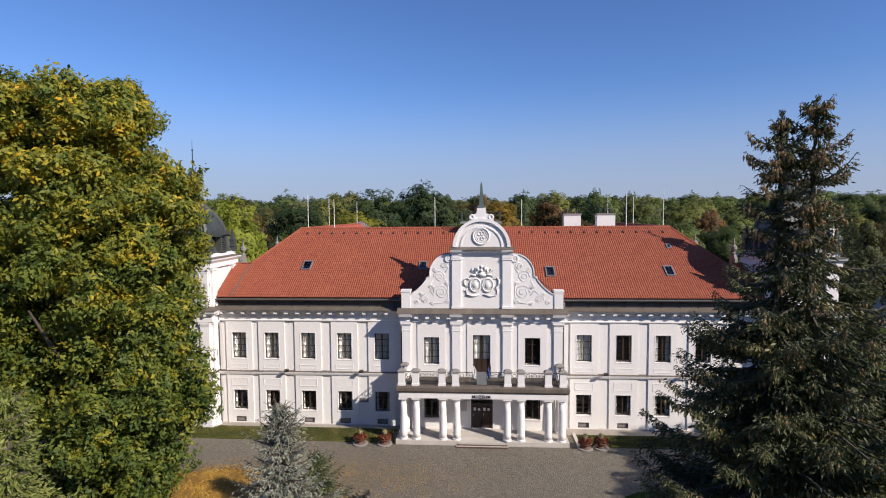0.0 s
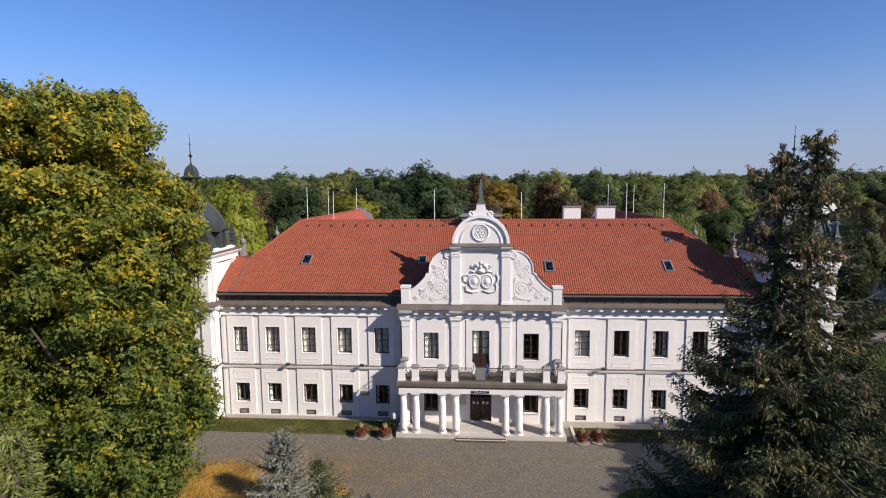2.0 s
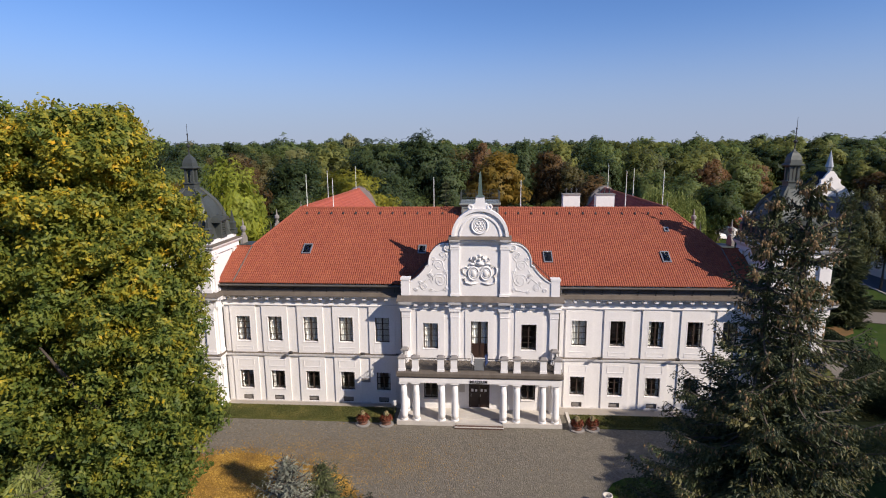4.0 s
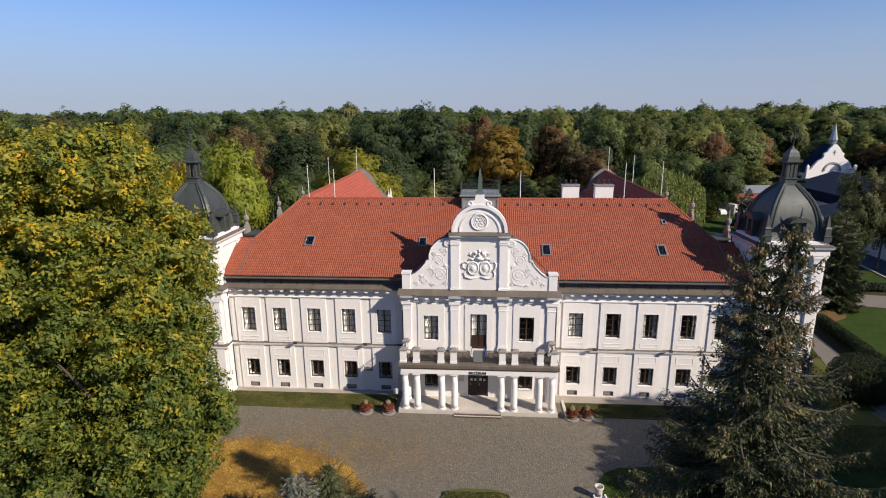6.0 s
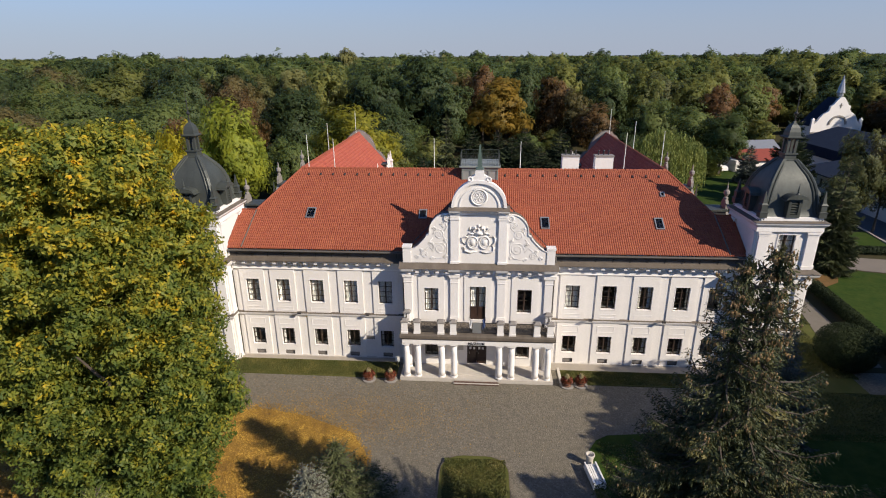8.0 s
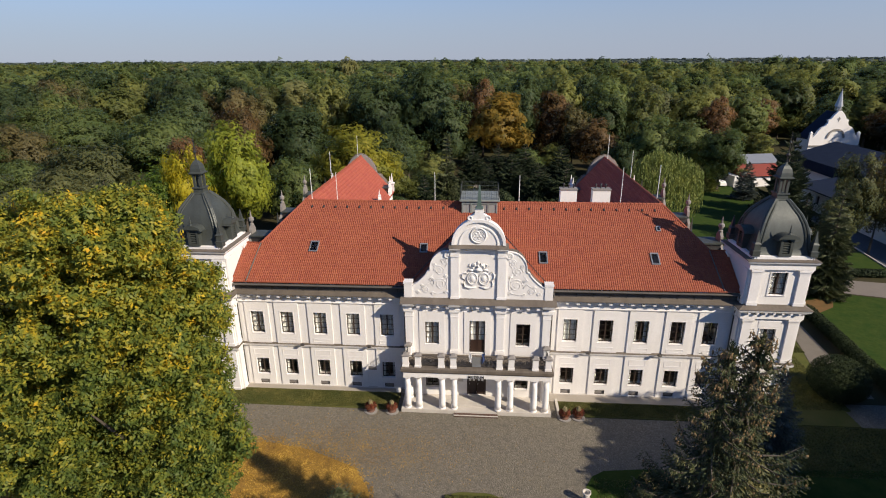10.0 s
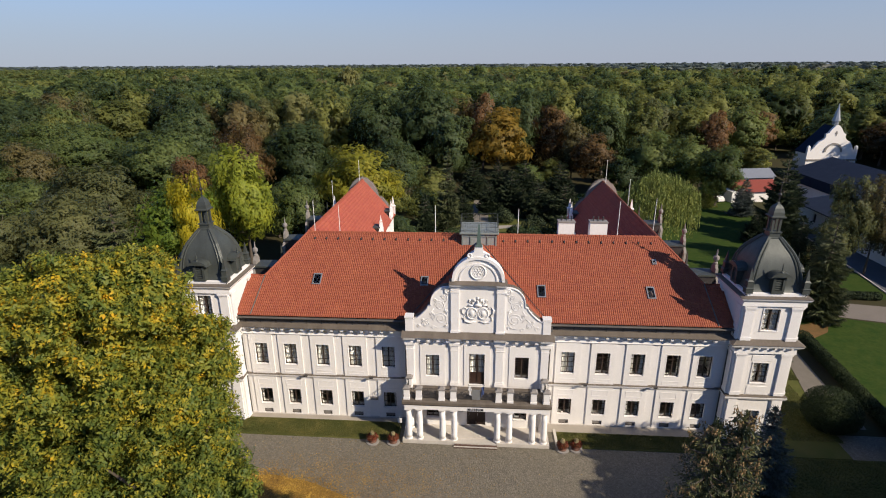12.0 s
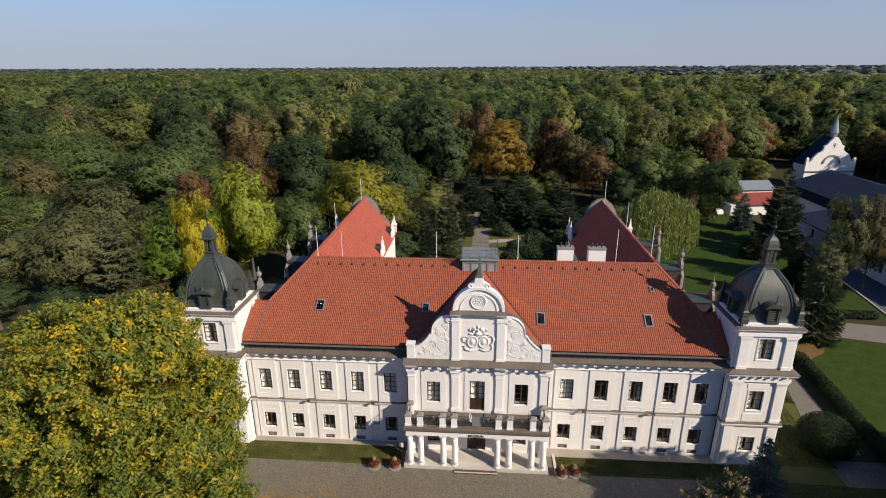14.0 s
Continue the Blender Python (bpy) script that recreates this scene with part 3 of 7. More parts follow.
# windows
def casement(name, w, z0, z1, mullions, transoms, y=0.16, curtain=0.0, sill=True, parent=None, x=0.0):
    """A dark-painted window with glass, at x, standing in an opening of the front wall."""
    win = new(name)
    win.parent = parent
    win.location.x = x
    t = 0.075
    bm = bmesh.new()
    box(bm, -w / 2, w / 2, y, y + 0.1, z1 - t, z1)
    box(bm, -w / 2, w / 2, y, y + 0.1, z0, z0 + t)
    box(bm, -w / 2, -w / 2 + t, y, y + 0.1, z0 + t, z1 - t)
    box(bm, w / 2 - t, w / 2, y, y + 0.1, z0 + t, z1 - t)
    part("frame", bm, M["frame_dark"], win)
    bm = bmesh.new()
    for i in range(1, mullions + 1):
        c = -w / 2 + w * i / (mullions + 1)
        h = 0.05 if mullions == 1 else 0.03
        box(bm, c - h, c + h, y + 0.012, y + 0.088, z0 + t, z1 - t)
    part("mullion", bm, M["frame_dark"], win)
    bm = bmesh.new()
    for zc in transoms:
        box(bm, -w / 2 + t, w / 2 - t, y + 0.022, y + 0.078, z0 + (z1 - z0) * zc - 0.018, z0 + (z1 - z0) * zc + 0.018)
    part("glazing_bar", bm, M["frame_dark"], win)
    bm = bmesh.new()
    box(bm, -w / 2 + t, w / 2 - t, y + 0.046, y + 0.054, z0 + t, z1 - t)
    g = part("pane", bm, M["glass"], win)
    g.visible_shadow = False
    if curtain:
        n = 40
        for side in (-1, 1):
            bm = bmesh.new()
            top, low = [], []
            for i in range(n // 2 + 1):
                u = i / (n // 2)
                xx = side * (w / 2 - u * w / 2 * curtain)
                yy = y + 0.19 + 0.025 * math.sin(u * 26 + side)
                top.append(bm.verts.new((xx, yy, z1)))
                low.append(bm.verts.new((xx, yy, z0)))
            for i in range(n // 2):
                bm.faces.new((top[i], top[i + 1], low[i + 1], low[i]))
            part("curtain", bm, M["curtain"], win)
    if sill:
        bm = bmesh.new()
        run(bm, [(-0.085, z0 - 0.05), (-0.085, z0 - 0.02), (y, z0 + 0.012), (y, z0 - 0.05)], -w / 2 - 0.09, w / 2 + 0.09)
        part("sill", bm, M["plaster_trim"], win)
    bm = bmesh.new()
    for a, b, c, d in ((-w / 2 - 0.09, -w / 2 - 0.005, z0, z1 + 0.09), (w / 2 + 0.005, w / 2 + 0.09, z0, z1 + 0.09), (-w / 2 - 0.005, w / 2 + 0.005, z1 + 0.005, z1 + 0.09)):
        box(bm, a, b, -0.062, -0.048, c, d)
    part("surround", bm, M["plaster_trim"], win)
    return win


for i, x in enumerate(BAYS):
    open_dark = i in (6, 8, 9)
    casement("window", WW, *UP, 1, (0.27, 0.5, 0.74), curtain=0.0 if open_dark else 0.95 if i != 7 else 0.5, parent=house, x=x)
    casement("window", WW, *LOW, 1, (0.34, 0.67), curtain=(0.30, 0.42, 0.22)[i % 3], parent=house, x=x)
    win = new("cellar_window")
    win.parent = house
    win.location.x = x
    part("grille", boxes((-0.46, 0.46, 0.10, 0.14, CELLAR[0], CELLAR[1])), M["stone_dark"], win)
    part("frame", boxes((-0.46, 0.46, 0.02, 0.10, CELLAR[1] - 0.05, CELLAR[1]), (-0.46, 0.46, 0.02, 0.10, CELLAR[0], CELLAR[0] + 0.05), (-0.46, -0.41, 0.02, 0.10, CELLAR[0] + 0.05, CELLAR[1] - 0.05), (0.41, 0.46, 0.02, 0.10, CELLAR[0] + 0.05, CELLAR[1] - 0.05)), M["frame_dark"], win)

# rooms behind the windows
part("inner_floor", boxes((-23, 23, 0.76, 16.2, 0.5, 0.6), (-23, 23, 0.76, 16.2, 4.4, 4.7), (-23, 23, 0.76, 16.2, 9.4, 9.6)), M["room"], house)
part("inner_wall", boxes((-22.9, 22.9, 4.6, 4.8, 0.6, 4.4), (-22.9, 22.9, 4.6, 4.8, 4.7, 9.4)), M["room"], house)

# ---- middle part
FY = -1.25
PIL = [-6.28, -2.10, 2.08, 6.26]
holes = [(-4.82, -3.54, *UP), (3.54, 4.82, *UP), (-0.72, 0.72, 5.05, 8.38), (-4.84, -3.6, *LOW), (3.6, 4.84, *LOW), (-0.9, 0.9, 0.42, 3.12)]
bm = bmesh.new()
pierced_wall(bm, -6.62, 6.62, 0, 10.4, FY, FY + 0.7, holes)
part("middle_wall", bm, M["plaster"], house)
part("side_wall", boxes((-6.62, -6.0, FY + 0.701, 0.4, 0, 10.4)), M["plaster"], house)
part("side_wall", boxes((6.0, 6.62, FY + 0.701, 0.4, 0, 10.4)), M["plaster"], house)
for a, b in ((-5.36, -3.0), (-1.22, 1.22), (3.0, 5.36)):
    bm = bmesh.new()
    pierced_wall(bm, a, b, 5.0, 9.30, FY - 0.06, FY - 0.001, [h for h in holes if h[2] > 5 and a < h[0] < b])
    part("window_field", bm, M["plaster"], house)
for k, x in enumerate(PIL):
    pil = new("pilaster")
    pil.parent = house
    pil.location = (x, FY, 0)
    part("shaft", boxes((-0.35, 0.35, -0.14, 0.001, 5.45, 8.72)), M["plaster_trim"], pil)
    part("base", boxes((-0.42, 0.42, -0.21, 0.001, 4.98, 5.30), (-0.385, 0.385, -0.175, 0.001, 5.30, 5.45)), M["plaster_trim"], pil)
    bm = bmesh.new()
    for z0, z1, w, d in ((8.72, 8.80, 0.39, 0.18), (8.86, 9.20, 0.37, 0.16), (9.20, 9.28, 0.43, 0.22), (9.28, 9.44, 0.48, 0.27), (8.80, 8.86, 0.36, 0.15)):
        box(bm, -w, w, -d, 0.001, z0, z1)
    part("capital", bm, M["plaster_trim"], pil)
# entablature, breaking forward over the pilasters
bm = bmesh.new()
run(bm, [(FY + 0.02, 9.445), (FY - 0.10, 9.445), (FY - 0.12, 9.55), (FY - 0.08, 9.62), (FY - 0.08, 9.86), (FY - 0.50, 9.98), (FY - 0.60, 10.22), (FY + 0.02, 10.22)], -6.9, 6.9)
part("cornice", bm, M["plaster_trim"], house)
for x in PIL:
    bm = bmesh.new()
    run(bm, [(FY + 0.0, 9.448), (FY - 0.26, 9.448), (FY - 0.28, 9.56), (FY - 0.24, 9.62), (FY - 0.24, 9.85), (FY - 0.62, 9.97), (FY - 0.72, 10.215), (FY + 0.0, 10.215)], x - 0.52, x + 0.52)
    part("cornice_block", bm, M["plaster_trim"], house)
br = None
for i in range(15):
    x = -6.3 + 0.9 * i
    if min(abs(x - p) for p in PIL) < 0.5:
        continue
    if br is None:
        br = part("bracket", boxes((-0.15, 0.15, FY - 0.54, FY - 0.08, 9.80, 9.93)), M["plaster_trim"], house)
        br.location.x = x
    else:
        again(br, pose(x, 0, 0), house)
bm = bmesh.new()
run(bm, [(FY + 0.5, 10.222), (FY - 0.70, 10.222), (FY - 0.74, 10.25), (FY - 0.10, 10.60), (FY + 0.5, 10.60)], -7.0, 7.0)
part("cornice_ledge", bm, M["ledge"], house)


# ---- the curved gable
def gable_half():
    """Right half of the outline, from the foot up to the crown, as x and z."""
    pts = [(6.62, 10.55), (6.62, 12.1), (5.98, 12.1), (5.98, 11.75)]
    for i in range(1, 9):
        a = i / 8
        pts.append((5.98 - 1.45 * a, 11.75 + 1.22 * a ** 1.55))
    pts += [(4.53, 13.12), (4.25, 13.20)]
    for i in range(1, 11):
        a = radians(90 * i / 10)
        pts.append((2.75 + 1.5 * math.cos(a), 13.45 + 1.60 * math.sin(a)))
    pts += [(2.45, 15.05)]
    return pts


half = gable_half()
outline = half + [(-x, z) for x, z in reversed(half)]
bm = bmesh.new()
prism(bm, outline, FY, FY + 0.55)
part("gable_wall", bm, M["plaster"], house)
bm = bmesh.new()
arch = [(2.24 * math.cos(radians(a)), 15.70 + 2.22 * math.sin(radians(a))) for a in range(0, 181, 9)]
prism(bm, arch, FY, FY + 0.55)
part("gable_crown", bm, M["plaster"], house)
# coping along the curves
for side in (-1, 1):
    bm = bmesh.new()
    line = [(side * x, z) for x, z in half[3:]]
    for (xa, za), (xb, zb) in zip(line, line[1:]):
        d = Vector((xb - xa, 0, zb - za))
        if d.length < 0.02:
            continue
        n = Vector((-d.z, 0, d.x)).normalized() * side * -1
        if n.z < 0 and abs(n.x) < 0.5:
            n = -n
        q = [Vector((xa, 0, za)), Vector((xb, 0, zb)), Vector((xb, 0, zb)) + n * 0.07, Vector((xa, 0, za)) + n * 0.07]
        f = [bm.verts.new((v.x, FY - 0.07, v.z)) for v in q]
        b = [bm.verts.new((v.x, FY + 0.70, v.z)) for v in q]
        bm.faces.new(f)
        bm.faces.new(b[::-1])
        for i in range(4):
            bm.faces.new((f[i], b[i], b[(i + 1) % 4], f[(i + 1) % 4]))
    part("gable_coping", bm, M["plaster_trim"], house)
    bm = bmesh.new()
    for (xa, za), (xb, zb) in zip(line, line[1:]):
        d = Vector((xb - xa, 0, zb - za))
        if d.length < 0.02:
            continue
        n = Vector((abs(d.z) * side, 0, abs(d.x))).normalized() * 0.10
        q = [Vector((xa, 0, za)), Vector((xb, 0, zb)), Vector((xb, 0, zb)) + n, Vector((xa, 0, za)) + n]
        f = [bm.verts.new((v.x, FY + 0.22, v.z)) for v in q]
        b = [bm.verts.new((v.x, FY + 0.80, v.z)) for v in q]
        bm.faces.new(f)
        bm.faces.new(b[::-1])
        for i in range(4):
            bm.faces.new((f[i], b[i], b[(i + 1) % 4], f[(i + 1) % 4]))
    part("gable_flashing", bm, M["ledge"], house, "weathered dark sheet flashing")
bm = bmesh.new()
for r0, r1, d in ((2.10, 2.36, 0.16), (1.62, 1.74, 0.07)):
    ring = []
    for a in range(0, 181, 6):
        c, s = math.cos(radians(a)), math.sin(radians(a))
        ring.append([bm.verts.new(v) for v in ((r0 * c, FY - d, 15.7 + r0 * s * 0.99), (r1 * c, FY - d, 15.7 + r1 * s * 0.99), (r1 * c, FY + (0.62 if r0 > 2 else 0.0), 15.7 + r1 * s * 0.99), (r0 * c, FY + (0.62 if r0 > 2 else 0.0), 15.7 + r0 * s * 0.99))])
    for p, q in zip(ring, ring[1:]):
        for i in range(4):
            bm.faces.new((p[i], p[(i + 1) % 4], q[(i + 1) % 4], q[i]))
part("crown_moulding", bm, M["plaster_trim"], house)
bm = bmesh.new()
run(bm, [(FY + 0.6, 15.06), (FY - 0.10, 15.06), (FY - 0.14, 15.22), (FY - 0.34, 15.34), (FY - 0.38, 15.48), (FY + 0.6, 15.48)], -2.42, 2.42)
for s in (-1, 1):
    xa, xb = sorted((s * 1.62, s * 2.55))
    run(bm, [(FY + 0.0, 15.05), (FY - 0.22, 15.05), (FY - 0.26, 15.22), (FY - 0.46, 15.34), (FY - 0.50, 15.475), (FY + 0.0, 15.475)], xa, xb)
part("gable_cornice", bm, M["plaster_trim"], house)
bm = bmesh.new()
run(bm, [(FY + 0.6, 15.482), (FY - 0.52, 15.482), (FY - 0.50, 15.52), (FY + 0.0, 15.70), (FY + 0.6, 15.70)], -2.6, 2.6)
part("gable_ledge", bm, M["ledge"], house)
for s in (-1, 1):
    bm = boxes((s * 2.07 - 0.36, s * 2.07 + 0.36, FY - 0.16, FY - 0.001, 10.62, 14.62), (s * 2.07 - 0.42, s * 2.07 + 0.42, FY - 0.22, FY - 0.001, 14.62, 14.76), (s * 2.07 - 0.38, s * 2.07 + 0.38, FY - 0.18, FY - 0.001, 14.80, 15.05), (s * 2.07 - 0.42, s * 2.07 + 0.42, FY - 0.22, FY - 0.001, 10.61, 10.80))
    part("gable_pilaster", bm, M["plaster_trim"], house)
    bm = boxes((s * 6.3 - 0.36, s * 6.3 + 0.36, FY - 0.08, FY + 0.62, 10.61, 11.95), (s * 6.3 - 0.41, s * 6.3 + 0.41, FY - 0.13, FY + 0.67, 11.95, 12.12))
    part("gable_pedestal", bm, M["plaster_trim"], house)
    # volutes and scroll relief
    bm = bmesh.new()
    torus(bm, (s * 2.72, FY - 0.03, 14.72), 0.24, 0.09, n=16)
    torus(bm, (s * 2.72, FY - 0.03, 14.72), 0.08, 0.08, n=10)
    part("volute", bm, M["relief"], house)
    for cx, cz, r in ((3.35, 11.95, 0.62), (3.45, 13.25, 0.50), (4.75, 11.35, 0.36), (3.05, 14.1, 0.30), (5.4, 11.1, 0.2), (4.15, 12.35, 0.24), (2.85, 12.65, 0.20), (4.05, 11.0, 0.20), (2.85, 11.15, 0.22), (3.85, 13.75, 0.20), (5.0, 11.75, 0.16)):
        bm = bmesh.new()
        pts = []
        for i in range(31):
            a = math.tau * 1.9 * i / 30
            rr = r * (1 - 0.78 * i / 30)
            pts.append((s * (cx + rr * math.cos(a)), FY - 0.005, cz + rr * math.sin(a)))
        tube(bm, pts, [0.036 * (1.0 - 0.3 * i / 30) for i in range(31)], 6)
        part("scroll_relief", bm, M["relief"], house, smooth=True)
    bm = bmesh.new()
    for pts in ([(4.1, 11.2), (3.7, 11.0), (3.0, 11.1), (2.75, 11.6), (2.75, 12.4), (3.0, 13.0)], [(3.95, 12.2), (4.3, 12.5), (4.0, 12.9)], [(3.0, 13.6), (2.75, 13.9), (2.8, 14.3)], [(5.1, 11.5), (4.3, 12.1), (4.0, 11.7)]):
        p3 = [(s * x, FY - 0.005, z) for x, z in pts]
        tube(bm, p3, [0.032] * len(p3), 6)
    part("scroll_relief", bm, M["relief"], house, smooth=True)
# rosette in the crown
bm = bmesh.new()
torus(bm, (-0.03, FY - 0.02, 16.58), 0.66, 0.09, n=28)
torus(bm, (-0.03, FY - 0.01, 16.58), 0.50, 0.05, n=24)
for k in range(6):
    a = math.tau * k / 6
    torus(bm, (-0.03 + 0.24 * math.cos(a), FY - 0.01, 16.58 + 0.24 * math.sin(a)), 0.16, 0.045, n=12)
part("rosette", bm, M["relief"], house, smooth=True)
# twin coat of arms
bm = bmesh.new()
for cx in (-0.52, 0.50):
    torus(bm, (cx, FY - 0.04, 12.55), 0.44, 0.075, n=24, squash=1.25)
    torus(bm, (cx, FY - 0.04, 12.55), 0.30, 0.05, n=20, squash=1.25)
    lathe(bm, [(0.001, -0.14), (0.2, -0.12), (0.3, -0.02)], 0, 0, 14)
    bmesh.ops.transform(bm, matrix=pose(cx, FY, 12.55, 90) @ Matrix.Diagonal((1, 1.25, -1, 1)), verts=bm.verts[-42:])
for s in (-1, 1):
    for pts in ([(0.15, 11.75), (0.7, 11.62), (1.2, 11.75), (1.35, 12.1), (1.15, 12.3)], [(1.05, 12.3), (1.4, 12.6), (1.45, 12.95), (1.15, 13.15), (0.95, 13.0)], [(0.95, 13.2), (0.8, 13.4), (0.45, 13.35)], [(0.3, 13.35), (0.5, 13.6), (0.45, 13.95), (0.2, 14.0)], [(0.55, 13.55), (0.85, 13.75), (0.7, 13.9)]):
        p3 = [(s * x, FY - 0.05, z) for x, z in pts]
        tube(bm, p3, [0.045, 0.075, 0.095, 0.075, 0.045][:len(p3)], 6)
tube(bm, [(-0.35, FY - 0.06, 13.35), (0, FY - 0.10, 13.45), (0.35, FY - 0.06, 13.35)], [0.1, 0.2, 0.1], 8)
for x, z in ((-0.3, 13.75), (0, 13.95), (0.28, 13.75), (0, 13.6)):
    lathe(bm, [(0.02, z), (0.13, z + 0.06), (0.10, z + 0.2), (0.02, z + 0.3)], x, FY - 0.10, 8)
part("crest", bm, M["relief"], house, "white stucco twin coat of arms under a crown", smooth=True)
# finial: scrolled block with a copper obelisk
fin = new("finial")
fin.parent = house
bm = bmesh.new()
prism(bm, [(-1.0, 17.80), (1.0, 17.80), (0.95, 18.12), (0.62, 18.35), (0.40, 18.45), (0.34, 18.95), (-0.34, 18.95), (-0.40, 18.45), (-0.62, 18.35), (-0.95, 18.12)], FY - 0.05, FY + 0.5)
for s in (-1, 1):
    torus(bm, (s * 0.78, FY - 0.06, 18.14), 0.17, 0.07, n=12)
part("base", bm, M["plaster_trim"], fin)
bm = bmesh.new()
square_ring(bm, 0, FY + 0.22, [(0.33, 18.95), (0.30, 19.06), (0.20, 19.10), (0.18, 19.3), (0.14, 20.0), (0.07, 20.85), (0.01, 21.0)])
part("obelisk", bm, M["copper_green"], fin, "green copper obelisk")

# middle part windows and doors
for x in (-4.18, 4.18):
    w = casement("window", 1.26, *UP, 1, (0.27, 0.5, 0.74), curtain=0.86 if x < 0 else 0.0, parent=house, x=x)
    w.location.y = FY
    w = casement("window", 1.22, *LOW, 1, (0.5,), curtain=0.2, parent=house, x=x * 1.0096)
    w.location.y = FY
w = casement("balcony_door", 1.42, 5.05, 8.37, 1, (0.35, 0.55, 0.78), curtain=0.8, sill=False, parent=house)
w.location.y = FY
part("door_leaf", boxes((-0.62, -0.03, 0.13, 0.16, 5.08, 6.35), (0.03, 0.62, 0.13, 0.16, 5.08, 6.35)), M["wood_door"], w)
door = new("entrance_door")
door.parent = house
door.location = (0, FY, 0)
part("frame", boxes((-0.9, -0.8, 0.12, 0.28, 0.42, 3.12), (0.8, 0.9, 0.12, 0.28, 0.42, 3.12), (-0.8, 0.8, 0.12, 0.28, 3.02, 3.12), (-0.8, 0.8, 0.14, 0.26, 2.45, 2.54)), M["wood_door"], door)
for s in (-1, 1):
    xa, xb = sorted((s * 0.02, s * 0.79))
    leaf = part("door_leaf", boxes((xa, xb, 0.18, 0.23, 0.43, 2.44)), M["wood_door"], door)
    for z0 in (0.6, 1.25):
        part("panel", boxes((xa + 0.12, xb - 0.12, 0.155, 0.18, z0, z0 + 0.5)), M["wood_door"], leaf)
    for k in range(2):
        q = part("pane", boxes((xa + 0.08 + 0.34 * k, xa + 0.36 + 0.34 * k, 0.172, 0.179, 1.85, 2.35)), M["glass"], leaf)
    # small white squares in two rows on each leaf
    for k in range(2):
        for z0 in (1.42, 1.90):
            part("notice", boxes((xa + 0.10 + 0.34 * k, xa + 0.30 + 0.34 * k, 0.166, 0.1715, z0, z0 + 0.26 - 0.04 * k)), M["white_paint"], leaf, "small white square on the door leaf")
    part("notice", boxes((s * 0.40 - 0.13, s * 0.40 + 0.13, 0.165, 0.171, 1.40, 1.72)), M["white_paint"], leaf, "small white square on the door leaf")
for k in range(3):
    part("transom_pane", boxes((-0.78 + 0.53 * k, -0.29 + 0.53 * k, 0.19, 0.2, 2.56, 3.0)), M["glass"], door)
part("wall_plaque", boxes((-1.75, -1.25, FY - 0.03, FY - 0.001, 1.9, 2.75)), M["stone"], house, "pale stone wall plaque")

# ---- portico
portico = new("portico")
portico.parent = house
part("platform", boxes((-6.9, -1.95, -3.72, FY, 0.0, 0.36), (1.95, 6.85, -3.72, FY, 0.0, 0.36), (-1.949, 1.949, -3.0, FY, 0.0, 0.41)), M["stone"], portico)
part("step", boxes((-1.98, 1.98, -3.72, -3.001, 0.0, 0.27)), M["stone"], portico)
part("step", boxes((-2.0, 2.0, -4.15, -3.721, -0.02, 0.12)), M["brown_step"], portico, "dark brown lowest step")
part("edge_strip", boxes((-2.03, 2.03, -4.16, -4.02, 0.121, 0.14)), M["stone"], portico)
COLS = [-6.30, -5.27, -3.12, -2.02, 2.0, 3.1, 5.24, 6.30]
col = None
for cx, cy in [(x, -3.32) for x in COLS] + [(-6.3, -1.72), (6.3, -1.72)]:
    if col is None:
        col = new("column")
        col.parent = portico
        bm = bmesh.new()
        lathe(bm, [(0.30, 0.50), (0.30, 0.9), (0.295, 1.8), (0.27, 2.8), (0.24, 3.44)], 0, 0, 20)
        part("shaft", bm, M["plaster_trim"], col, smooth=True)
        bm = bmesh.new()
        lathe(bm, [(0.335, 0.36), (0.34, 0.41), (0.335, 0.46), (0.305, 0.51)], 0, 0, 20)
        part("base", bm, M["plaster_trim"], col)
        bm = bmesh.new()
        lathe(bm, [(0.25, 3.44), (0.28, 3.47), (0.25, 3.50), (0.25, 3.56), (0.34, 3.66)], 0, 0, 20)
        box(bm, -0.36, 0.36, -0.36, 0.36, 3.66, 3.80)
        part("capital", bm, M["plaster_trim"], col)
        col.location = (cx, cy, 0)
    else:
        copy_thing(col, pose(cx, cy, 0))
bm = boxes((-6.62, 6.62, -3.70, -3.0, 3.80, 4.26), (-6.62, -6.0, -2.999, FY, 3.80, 4.26), (6.0, 6.62, -2.999, FY, 3.80, 4.26))
part("beam", bm, M["plaster_trim"], portico)
part("ceiling_slab", boxes((-5.999, 5.999, -2.999, FY, 4.1, 4.255)), M["plaster"], portico)
bm = bmesh.new()
square_levels = ((6.66, -3.74, 4.26), (6.76, -3.82, 4.34), (6.82, -3.87, 4.42), (6.82, -3.87, 4.68), (6.78, -3.80, 4.80))
rings = []
for hx, yf, z in square_levels:
    rings.append([bm.verts.new(v) for v in ((-hx, yf, z), (hx, yf, z), (hx, FY, z), (-hx, FY, z))])
for a, b in zip(rings, rings[1:]):
    for i in range(4):
        bm.faces.new((a[i], a[(i + 1) % 4], b[(i + 1) % 4], b[i]))
bm.faces.new(rings[-1])
bm.faces.new(rings[0][::-1])
part("balcony_slab", bm, M["ledge"], portico)
PEDS = [-6.40, -5.28, -3.17, -2.09, 2.03, 3.08, 5.20, 6.34]
ped = None
